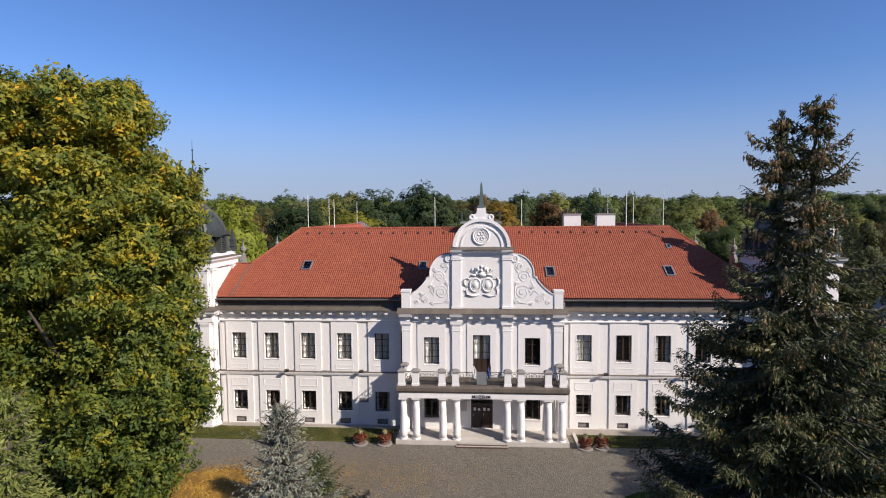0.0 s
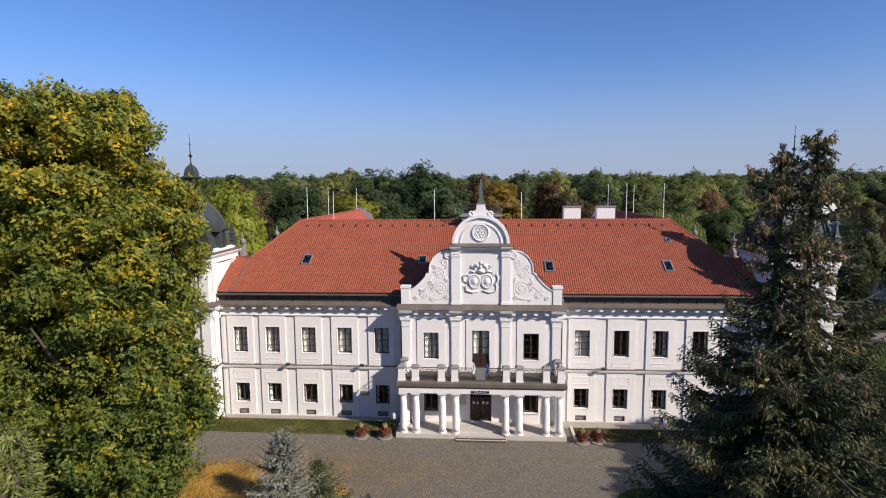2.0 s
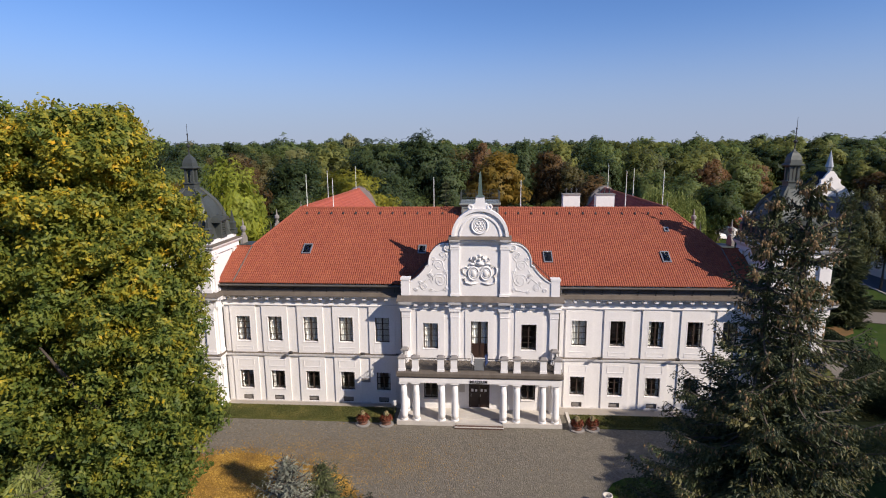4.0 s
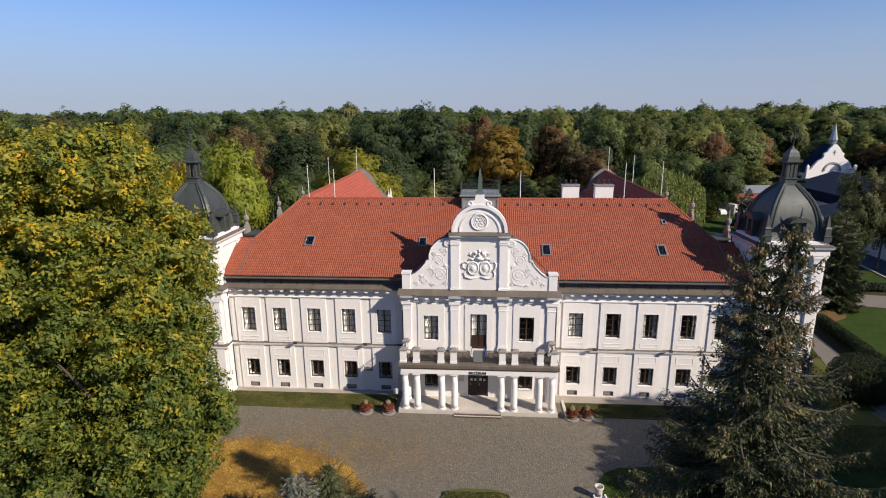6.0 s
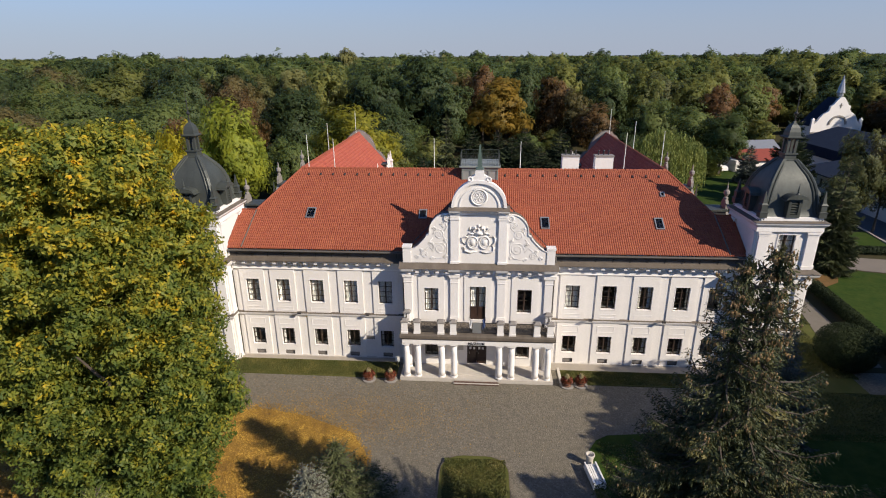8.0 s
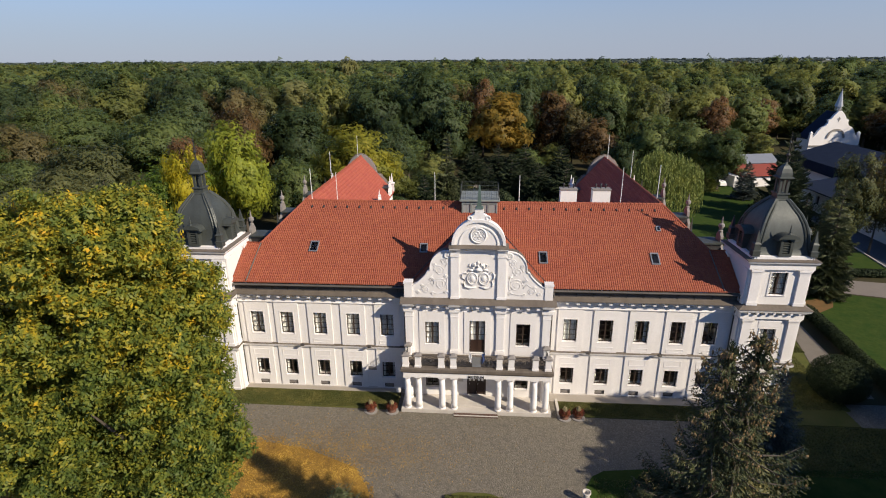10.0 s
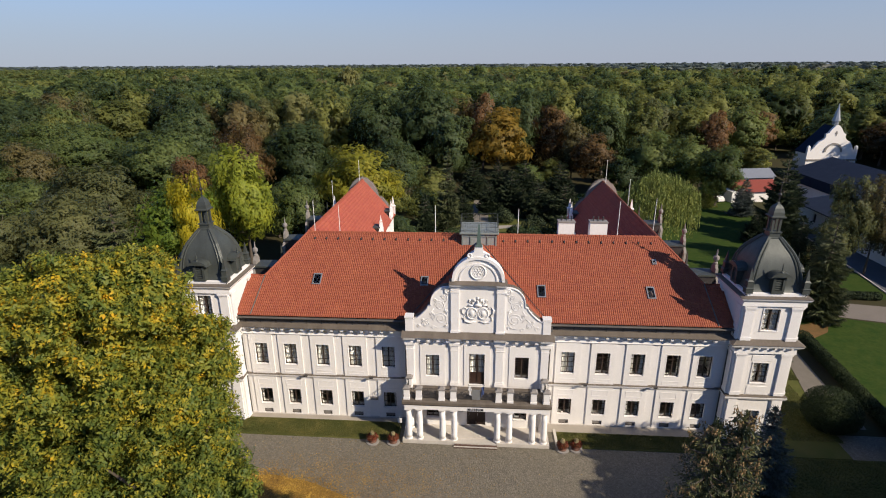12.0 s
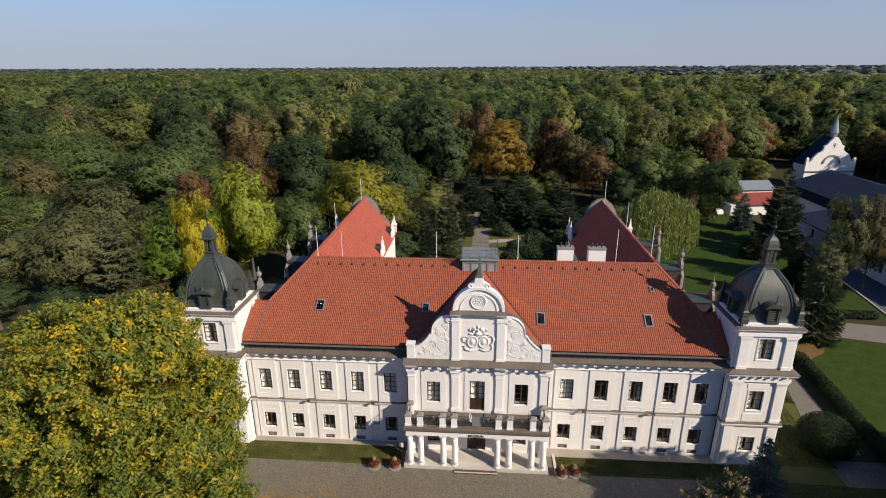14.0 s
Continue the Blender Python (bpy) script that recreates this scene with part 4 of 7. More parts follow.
for px, py in [(x, -3.42) for x in PEDS] + [(-6.40, -1.62), (6.34, -1.62)]:
    if ped is None:
        ped = new("pedestal")
        ped.parent = portico
        part("block", boxes((-0.26, 0.26, -0.24, 0.24, 4.98, 5.88), (-0.30, 0.30, -0.28, 0.28, 4.80, 4.98)), M["plaster_trim"], ped)
        bm = bmesh.new()
        box(bm, -0.34, 0.34, -0.31, 0.31, 5.88, 5.98)
        v = box(bm, -0.30, 0.30, -0.27, 0.27, 5.98, 6.10)
        for q in v[4:]:
            q.co.x *= 0.6
            q.co.y *= 0.6
        part("cap", bm, M["stone_dark"], ped)
        ped.location = (px, py, 0)
    else:
        copy_thing(ped, pose(px, py, 0))


def iron_panel(x0, x1, y, z0=4.92, z1=5.86, along_y=False):
    bm = bmesh.new()
    L = x1 - x0
    for z in (z0, z1):
        box(bm, 0, L, -0.025, 0.025, z - 0.025, z + 0.025)
    n = max(1, round(L / 0.52))
    w = L / n
    for i in range(n + 1):
        box(bm, min(i * w, L - 0.025), min(i * w, L - 0.025) + 0.025, -0.012, 0.012, z0 + 0.025, z1 - 0.025)
    for i in range(n):
        c = (i + 0.5) * w
        torus(bm, (c, 0, z0 + 0.30), w * 0.36, 0.022, n=14, k=5)
        torus(bm, (c, 0, z0 + 0.68), w * 0.30, 0.022, n=14, k=5)
        torus(bm, (c, 0, z0 + 0.30), w * 0.17, 0.022, n=10, k=5)
        torus(bm, (c + w * 0.5, 0, z0 + 0.5), w * 0.12, 0.02, n=8, k=5) if i < n - 1 else None
    ob = part("iron_railing", bm, M["iron"], portico, "scrolled wrought-iron railing panel")
    ob.matrix_basis = pose(x0, y, 0, 0, 0, 90 if along_y else 0)
    return ob


for a, b in zip(PEDS, PEDS[1:]):
    if a < 0 < b:
        iron_panel(a + 0.28, -0.42, -3.42)
        iron_panel(0.40, b - 0.28, -3.42)
        part("plate", boxes((-0.40, 0.38, -3.45, -3.40, 4.88, 5.90)), M["zinc"], portico, "plain grey railing plate")
    else:
        iron_panel(a + 0.28, b - 0.28, -3.42)
for x in (PEDS[0], PEDS[-1]):
    o = iron_panel(0.0, 1.28, 0, along_y=True)
    o.matrix_basis = pose(x, -3.16, 0, 0, 0, 90)
# lettering on the beam
txt = bpy.data.curves.new("sign_lettering", "FONT")
txt.body, txt.size, txt.extrude, txt.align_x, txt.space_character = "MUZEUM", 0.33, 0.02, "CENTER", 1.12
txt.offset = 0.006
sign = new("sign_lettering", txt)
txt.materials.append(M["sign_black"])
sign.matrix_basis = pose(-0.05, -3.722, 3.87, 90, 0, 0)
sign.parent = portico
# flags on the balcony
for s, c in ((-1, (0.75, 0.74, 0.74)), (1, (0.05, 0.08, 0.20))):
    fl = thing("flag", "white and pale flag hanging from a short pole" if s < 0 else "blue flag hanging limp from a short pole", "flag")
    fm = surface("flag_cloth_white" if s < 0 else "flag_cloth_blue", c, tuple(v * 0.8 for v in c), 2, 30, 0.9, bump=0.05)
    bm = bmesh.new()
    tube(bm, [(s * 0.62, -3.38, 5.0), (s * 0.70, -3.55, 6.55)], [0.02, 0.015], 6)
    part("pole", bm, M["iron"], fl)
    bm = bmesh.new()
    grid = [[bm.verts.new((s * 0.70 - s * 0.05 * j + 0.03 * math.sin(i * 2 + j), -3.54 - 0.04 * math.sin(j * 1.7 + i), 6.45 - 0.18 * i - 0.05 * j)) for j in range(6)] for i in range(6)]
    for i in range(5):
        for j in range(5):
            bm.faces.new((grid[i][j], grid[i][j + 1], grid[i + 1][j + 1], grid[i + 1][j]))
    part("cloth", bm, fm, fl)


# ---- roofs
def tiled(name, origin, u, v, poly, parent, material, tw=0.19, tl=0.33, deck=True):
    """Clay tiles, row by row, over a roof plane: origin, unit vectors along and up the slope, and the outline in both."""
    origin, u, v = np.array(origin, float), np.array(u, float), np.array(v, float)
    w = np.cross(u, v)
    if w[2] < 0:
        w = -w
    P = np.array(poly, float)
    us, vs = np.arange(P[:, 0].min(), P[:, 0].max(), tw), np.arange(P[:, 1].min() - 0.05, P[:, 1].max(), tl)
    gu, gv = np.meshgrid(us, vs)
    cu, cv = gu.ravel(), gv.ravel()
    inside = np.zeros(len(cu), bool)
    for (xa, ya), (xb, yb) in zip(poly, poly[1:] + poly[:1]):
        if ya == yb:
            continue
        hit = ((ya > cv + tl / 2) != (yb > cv + tl / 2)) & (cu + tw / 2 < (xb - xa) * (cv + tl / 2 - ya) / (yb - ya) + xa)
        inside ^= hit
    cu, cv = cu[inside], cv[inside]
    n = len(cu)
    rng = np.random.default_rng(5)
    jit = rng.normal(0, 0.003, n)
    au = np.array([0.0, 0.28, 0.72, 1.0]) * tw
    hh = np.array([0.0, 0.05, 0.05, 0.0])
    verts = []
    for du, dh in zip(au, hh):
        for dv, lift in ((0.0, 0.030), (tl + 0.03, 0.010)):
            verts.append(origin + np.outer(cu + du, u) + np.outer(cv + dv, v) + np.outer(dh + lift + jit, w))
    for du, dh in zip(au, hh):
        verts.append(origin + np.outer(cu + du, u) + np.outer(cv, v) + np.outer(np.full(n, dh * 0.2), w))
    V = np.stack(verts, axis=1).reshape(-1, 3)
    quad = np.array([(0, 2, 3, 1), (2, 4, 5, 3), (4, 6, 7, 5), (8, 9, 2, 0), (9, 10, 4, 2), (10, 11, 6, 4)])
    F = (np.arange(n)[:, None, None] * 12 + quad[None]).reshape(-1, 4)
    ob = arrays(name, V, F, material, parent)
    ob["kind"] = "stuff"
    if deck:
        bm = bmesh.new()
        bm.faces.new([bm.verts.new(tuple(origin + a * u + b * v - 0.02 * w)) for a, b in poly])
        part("roof_deck", bm, M["tile_plain"], parent)
    return ob


roof = new("roof")
roof.parent = house
SL = math.hypot(RIDGE_Y - EAVE_Y, RIDGE_Z - EAVE_Z)
vy, vz = (RIDGE_Y - EAVE_Y) / SL, (RIDGE_Z - EAVE_Z) / SL
KV = (3.62 - EAVE_Y) / vy
for s in (-1, 1):
    tiled("roof_tiles", (0, EAVE_Y, EAVE_Z), (s, 0, 0), (0, vy, vz), [(0.0, 0.0), (23.12, 0.0), (23.12, KV), (21.53, KV), (18.35, SL), (0.0, SL)], roof, M["tile"])
    # outer slopes of the wings, inner slopes, back slope
    bm = bmesh.new()
    bm.faces.new([bm.verts.new(c) for c in ((s * 18.35, RIDGE_Y, RIDGE_Z), (s * 18.35, 36.2, RIDGE_Z), (s * 23.3, 36.2, 12.1), (s * 23.3, 3.6, 12.1), (s * 21.53, 3.62, 13.86))])
    part("roof_outer_slope", bm, M["tile_plain"], roof)
    il = math.hypot(4.9, RIDGE_Z - 11.4)
    tiled("roof_tiles", (s * 13.45, 13.0, 11.4), (0, 1, 0), (s * 4.9 / il, 0, (RIDGE_Z - 11.4) / il), [(-9.0, 0.0), (23.2, 0.0), (23.2, il), (-4.45, il)], roof, M["tile_plain"] if s < 0 else M["shade_tile"], 0.24, 0.4)
    bm = bmesh.new()
    tube(bm, [(s * 18.35, RIDGE_Y, RIDGE_Z + 0.02), (s * 18.35, 36.2, RIDGE_Z + 0.02)], [0.13, 0.13], 8)
    part("ridge_tiles", bm, M["tile"], roof)
    bm = bmesh.new()
    tube(bm, [(s * 18.35, RIDGE_Y, RIDGE_Z), (s * 21.53, 3.62, 13.88), (s * 23.1, 3.62, 13.88)], [0.13, 0.13, 0.13], 8)
    part("hip_tiles", bm, M["tile"], roof)
    bm = bmesh.new()
    tube(bm, [(s * 21.53, 3.62, 13.95), (s * 21.75, EAVE_Y, EAVE_Z + 0.10)], [0.055, 0.055], 6)
    part("roof_seam", bm, M["gutter_grey"], roof)
bm = bmesh.new()
bm.faces.new([bm.verts.new(c) for c in ((-18.35, RIDGE_Y, RIDGE_Z), (18.35, RIDGE_Y, RIDGE_Z), (13.4, 17.4, 11.36), (-13.4, 17.4, 11.36))])
part("roof_back_slope", bm, M["tile_plain"], roof)
bm = bmesh.new()
n = 92
for i in range(n):
    x0 = -18.4 + 36.8 * i / n
    tube(bm, [(x0, RIDGE_Y, RIDGE_Z + 0.03), (x0 + 0.41, RIDGE_Y, RIDGE_Z + 0.01)], [0.15, 0.125], 8)
part("ridge_tiles", bm, M["tile"], roof)
# cross roof behind the gable
CR = 16.55
for s in (-1, 1):
    cl = math.hypot(6.35, CR - 11.2)
    y_end = EAVE_Y + (CR - EAVE_Z) * (RIDGE_Y - EAVE_Y) / (RIDGE_Z - EAVE_Z)
    tiled("roof_tiles", (s * 6.35, -0.68, 11.2), (0, 1, 0), (-s * 6.35 / cl, 0, (CR - 11.2) / cl), [(0.0, 0.0), (0.55, 0.0), (y_end + 0.68, cl), (0.0, cl)], roof, M["tile"])
    bm = bmesh.new()
    tube(bm, [(s * 6.45, -0.2, 11.47), (0, y_end, CR + 0.06)], [0.065, 0.065], 6)
    part("valley_gutter", bm, M["gutter"], roof)
bm = bmesh.new()
tube(bm, [(0, -0.66, CR + 0.03), (0, y_end, CR + 0.03)], [0.13, 0.13], 8)
part("ridge_tiles", bm, M["tile"], roof)
# small vent tiles below the ridge
vent = None
for i in range(29):
    x = -17.4 + 1.245 * i
    if abs(x) < 2.2:
        continue
    if vent is None:
        bm = bmesh.new()
        prism(bm, [(-0.09, 0), (0.09, 0), (0.05, 0.11), (-0.05, 0.11)], -0.15, 0.15)
        vent = part("vent_tile", bm, M["gutter"], roof)
        vent.matrix_basis = pose(x, 7.72, 16.53, 32)
    else:
        again(vent, pose(x, 7.72, 16.53, 32), roof)
# roof windows
for x, yv, w, h in ((-16.07, 3.24, 0.85, 1.30), (-5.3, 3.25, 0.75, 1.1), (6.07, 2.48, 0.80, 1.40), (16.36, 2.56, 0.75, 1.35), (17.32, 5.67, 0.42, 0.6)):
    sk = new("roof_window")
    sk.parent = roof
    sk.matrix_basis = pose(x, yv, EAVE_Z + (yv - EAVE_Y) * (RIDGE_Z - EAVE_Z) / (RIDGE_Y - EAVE_Y) + 0.09, math.degrees(math.atan2(vz, vy)))
    part("frame", boxes((-w / 2, w / 2, -h / 2, -h / 2 + 0.1, -0.1, 0.09), (-w / 2, w / 2, h / 2 - 0.13, h / 2, -0.1, 0.11), (-w / 2, -w / 2 + 0.09, -h / 2 + 0.1, h / 2 - 0.13, -0.1, 0.09), (w / 2 - 0.09, w / 2, -h / 2 + 0.1, h / 2 - 0.13, -0.1, 0.09)), M["zinc"], sk)
    # dark sheet set just under the glass
    part("dark_backing", boxes((-w / 2 + 0.09, w / 2 - 0.09, -h / 2 + 0.1, h / 2 - 0.13, 0.0, 0.02)), M["frame_dark"], sk)
    part("pane", boxes((-w / 2 + 0.09, w / 2 - 0.09, -h / 2 + 0.1, h / 2 - 0.13, 0.045, 0.055)), M["glass"], sk)
# chimneys
for x0, x1 in ((8.25, 9.92), (11.5, 13.28)):
    ch = new("chimney")
    ch.parent = roof
    part("shaft", boxes((x0, x1, 9.05, 9.95, 15.9, 18.22)), M["plaster"], ch)
    part("cap", boxes((x0 - 0.06, x1 + 0.06, 8.99, 10.01, 18.22, 18.36)), M["stone_dark"], ch)
    for k in range(3):
        bm = bmesh.new()
        lathe(bm, [(0.06, 18.36), (0.06, 18.72), (0.11, 18.74), (0.11, 18.79), (0.03, 18.86)], x0 + 0.35 + 0.5 * k, 9.5, 8)
        part("flue_pipe", bm, M["gutter"], ch)
# look-out on the ridge
lo = new("lookout")
lo.parent = roof
bm = bmesh.new()
square_ring(bm, 0, 9.05, [(1.80, 15.6), (1.80, 17.30), (1.86, 17.36)])
part("base", bm, M["grey_panel"], lo, "weathered pale grey panelled base")
for px in (-1.72, -0.86, 0.86, 1.72):
    part("post", boxes((px - 0.08, px + 0.08, 7.18, 7.249, 15.9, 17.30)), M["rail_grey"], lo, "grey-green corner post")
part("top_board", boxes((-1.80, 1.80, 7.19, 7.248, 17.12, 17.29)), M["rail_grey"], lo)
bm = bmesh.new()
square_ring(bm, 0, 9.05, [(1.88, 17.36), (2.02, 17.44), (2.02, 17.56), (1.95, 17.62), (0.3, 17.72)])
part("deck", bm, M["rail_grey"], lo, "grey-green sheet-metal deck")
for k in range(4):
    bm = bmesh.new()
    L = 3.8
    for z in (17.8, 18.2, 18.6):
        box(bm, -L / 2, L / 2, -0.012, 0.012, z - 0.012, z + 0.012)
    for i in range(17):
        x = -L / 2 + L * i / 16
        r = 0.007 if i % 8 else 0.022
        box(bm, x - r, x + r, -r, r, 17.6, 18.6)
    o = part("railing", bm, M["copper"], lo, "thin dark metal railing")
    o.matrix_basis = pose(0, 9.05, 0, 0, 0, 90 * k) @ pose(0, -1.92, 0)
# lightning rods
for x, y, h in ((-17.6, 8.6, 3.0), (-14.9, 8.6, 2.6), (-4.62, 8.6, 2.7), (4.02, 8.6, 2.4), (14.3, 8.9, 3.2), (18.4, 10.5, 3.2), (-18.35, 19, 3.0), (-18.35, 34, 3.0), (18.35, 21, 3.0), (18.35, 34, 3.2)):
    bm = bmesh.new()
    tube(bm, [(x, y, 16.9), (x, y, 17.4 + h)], [0.042, 0.028], 6)
    part("lightning_rod", bm, M["white_paint"], roof)

# ---- wings behind, with end gables
for s in (-1, 1):
    xi, xo = (s * 13.9, s * 23.0)
    part("wing_wall", boxes((min(xi, s * 14.5), max(xi, s * 14.5), 16.6, 36.0, 0, 11.3)), M["plaster"], house)
    part("wing_wall", boxes((min(xo, s * 22.4), max(xo, s * 22.4), 4.2, 36.0, 0, 12.1)), M["plaster"], house)
    bm = bmesh.new()
    half_g = [(4.75, 11.0), (4.75, 12.2), (4.3, 12.35), (4.0, 12.75), (3.7, 13.35), (3.2, 13.95), (2.75, 14.25), (2.45, 14.3), (2.3, 14.95), (2.0, 15.7), (1.5, 16.45), (0.8, 17.05), (0.0, 17.3)]
    pts = [(s * 18.4 + x, z) for x, z in half_g] + [(s * 18.4 - x, z) for x, z in reversed(half_g[:-1])]
    prism(bm, pts, 36.0, 36.5)
    bm2 = boxes((s * 18.4 - 4.6, s * 18.4 + 4.6, 36.0, 36.5, 0, 11.0))
    part("gable_wall", bm, M["stone_dark"], house)
    part("end_wall", bm2, M["plaster"], house)
    bm = bmesh.new()
    line = pts[1:-1]
    tube(bm, [(x, 36.25, z + 0.05) for x, z in line], [0.10] * len(line), 6)
    part("gable_coping", bm, M["ledge"], house)
    for x in (s * 13.75, s * 23.05):
        bm = bmesh.new()
        square_ring(bm, x, 36.2, [(0.3, 11.3), (0.3, 12.6), (0.38, 12.65), (0.38, 12.8), (0.2, 12.9), (0.02, 14.3)])
        part("pinnacle", bm, M["plaster_trim"], house)
    # attic dormers on the outer side, each with urns
    for y in (8.2, 17.6, 26.6):
        d = new("attic_dormer")
        d.parent = house
        xa, xb = sorted((s * 21.0, s * 24.2))
        part("body", boxes((xa, xb, y - 0.9, y + 0.9, 11.2, 13.25)), M["gutter"], d)
        part("roof", boxes((xa - 0.1, xb + 0.1, y - 1.05, y + 1.05, 13.25, 13.42)), M["copper"], d, "flat dark copper roof")
        bm = bmesh.new()
        half_d = [(1.25, 11.0), (1.25, 12.6), (1.0, 12.9), (0.62, 13.2), (0.55, 13.9), (0.3, 14.25), (0, 14.3)]
        prism(bm, half_d + [(-x, z) for x, z in reversed(half_d[:-1])], -0.14, 0.14)
        part("gable_front", turned(bm, pose(s * 24.35, y, 0, 0, 0, 90)), M["stone_dark"], d)
        bm = bmesh.new()
        lathe(bm, [(0.22, 14.25), (0.22, 14.45), (0.10, 14.52), (0.30, 14.85), (0.28, 15.1), (0.1, 15.25), (0.06, 15.7), (0.01, 15.95)], s * 24.35, y, 10)
        part("urn", bm, M["stone_dark"], d)
        bm = bmesh.new()
        square_ring(bm, s * 21.6, y + 0.5, [(0.2, 13.4), (0.2, 13.9), (0.24, 13.95), (0.12, 14.1), (0.01, 15.6)])
        part("spike", bm, M["copper"], d)
    # dormers on the court side, with white fronts
    for y in ((25.0, 33.6) if s < 0 else (33.6,)):
        d = new("court_dormer")
        d.parent = house
        xa, xb = sorted((s * 13.75, s * 16.4))
        part("body", boxes((xa, xb, y - 0.8, y + 0.8, 11.2, 12.7)), M["gutter"], d)
        part("roof", boxes((xa - 0.1, xb + 0.1, y - 0.95, y + 0.95, 12.7, 12.84)), M["copper"], d, "flat dark copper roof")
        bm = bmesh.new()
        half_d = [(1.1, 10.6), (1.1, 12.2), (0.9, 12.5), (0.55, 12.8), (0.45, 13.2), (0, 13.35)]
        prism(bm, half_d + [(-x, z) for x, z in reversed(half_d[:-1])], -0.14, 0.14)
        part("gable_front", turned(bm, pose(s * 13.62, y, 0, 0, 0, 90)), M["plaster_trim"], d)
        bm = bmesh.new()
        square_ring(bm, s * 13.62, y, [(0.16, 13.3), (0.16, 13.5), (0.20, 13.55), (0.10, 13.62), (0.01, 14.4)])
        part("finial", bm, M["plaster_trim"], d)
part("court_wall", boxes((-13.89, 13.89, 16.6, 17.2, 0, 11.3)), M["plaster"], house)


# ---- corner towers
def tower(s):
    cx, cy, h = s * 25.68, 1.40, 2.47
    tw = thing("corner_tower", "white square corner tower with dark copper bell dome and lantern", "tower", group="corner towers")
    wins = [(1.55, 3.2), (6.15, 8.25), (11.5, 13.6)]
    # four walls, pierced on the front
    for k in range(4):
        bm = bmesh.new()
        ow = [(-0.68, 0.68, a, b) for a, b in wins] if k in (0, (1 if s > 0 else 3)) else []
        if k == 0:
            ow = ow + [(-1.9, -0.9, 0.2, 0.62)]
        x0 = h if k % 2 == 0 else h - 0.5
        pierced_wall(bm, -x0, x0, 0, 14.3, -h, -h + 0.5, ow)
        part("wall", turned(bm, pose(cx, cy, 0, 0, 0, 90 * k)), M["plaster"], tw)
        for a, b in [w[2:] for w in ow if w[0] == -0.68]:
            win = casement("window", 1.36, a, b, 1, (0.5,) if a < 3 else (0.27, 0.5, 0.74), curtain=0.8, parent=tw)
            win.matrix_basis = pose(cx, cy, 0, 0, 0, 90 * k) @ pose(0, -h, 0)
        # corner pilasters
        for e in (-1, 1):
            for z0, z1 in ((0.0, 4.40), (4.95, 9.25), (10.58, 13.85)):
                c = e * (h - 0.52)
                rows = [(c - 0.40, c + 0.40, -h - 0.17, -h + 0.001, z0 + 0.3, z1 - 0.32), (c - 0.46, c + 0.46, -h - 0.22, -h + 0.001, z0, z0 + 0.3)]
                if z0 > 0:
                    rows += [(c - 0.45, c + 0.45, -h - 0.20, -h + 0.001, z1 - 0.32, z1 - 0.16), (c - 0.52, c + 0.52, -h - 0.26, -h + 0.001, z1 - 0.16, z1 + 0.02)]
                else:
                    rows += [(c - 0.40, c + 0.40, -h - 0.17, -h + 0.001, z1 - 0.32, z1 + 0.04)]
                part("pilaster", turned(boxes(*rows), pose(cx, cy, 0, 0, 0, 90 * k)), M["plaster_trim"], tw)
        for a, b in ((4.98, 5.9), (8.45, 9.1), (0.9, 1.3)):
            bm = boxes((-0.9, 0.9, -h - 0.035, -h + 0.001, a, b - 0.1))
            part("panel_moulding", turned(bm, pose(cx, cy, 0, 0, 0, 90 * k)), M["plaster_trim"], tw)
    for name, levels, mt in (
        ("belt_course", [(h + 0.02, 4.42), (h + 0.20, 4.48), (h + 0.28, 4.66), (h + 0.28, 4.74), (h + 0.10, 4.80)], "plaster_trim"),
        ("belt_flashing", [(h + 0.12, 4.802), (h + 0.30, 4.802), (h + 0.30, 4.82), (h + 0.05, 4.90)], "ledge"),
        ("cornice", [(h + 0.05, 9.27), (h + 0.22, 9.30), (h + 0.20, 9.75), (h + 0.28, 9.86), (h + 0.54, 10.06), (h + 0.60, 10.28)], "plaster_trim"),
        ("cornice_ledge", [(h + 0.60, 10.282), (h + 0.65, 10.285), (h + 0.65, 10.32), (h + 0.16, 10.54), (h + 0.05, 10.62)], "ledge"),
        ("upper_cornice", [(h + 0.05, 13.87), (h + 0.22, 13.92), (h + 0.20, 14.30), (h + 0.42, 14.55), (h + 0.46, 14.70)], "plaster_trim"),
        ("upper_ledge", [(h + 0.44, 14.702), (h + 0.50, 14.706), (h + 0.50, 14.74), (h + 0.12, 14.80)], "ledge"),
        ("attic_band", [(h + 0.02, 14.80), (h + 0.06, 14.82), (h + 0.06, 15.06), (h - 0.1, 15.10)], "plaster_trim"),
    ):
        bm = bmesh.new()
        square_ring(bm, cx, cy, levels)
        part(name, bm, M[mt], tw)
    for k in range(4):
        n = 7
        for i in range(n):
            c = -h + 2 * h * (i + 0.5) / n
            part("bracket", turned(boxes((c - 0.10, c + 0.10, -h - 0.50, -h - 0.20, 9.84, 9.99)), pose(cx, cy, 0, 0, 0, 90 * k)), M["plaster_trim"], tw)
    # dome
    dome = new("dome")
    dome.parent = tw
    prof = [(2.50, 14.86), (2.34, 15.02), (2.18, 15.3), (2.08, 15.7), (2.04, 16.1), (1.97, 16.6), (1.86, 17.15), (1.67, 17.75), (1.41, 18.3), (1.14, 18.7), (0.90, 19.02), (0.66, 19.32), (0.50, 19.5)]
    bm = bmesh.new()
    square_ring(bm, cx, cy, prof)
    part("shell", bm, M["copper"], dome, "dark patinated copper bell roof", smooth=True).data.set_sharp_from_angle(angle=radians(40))
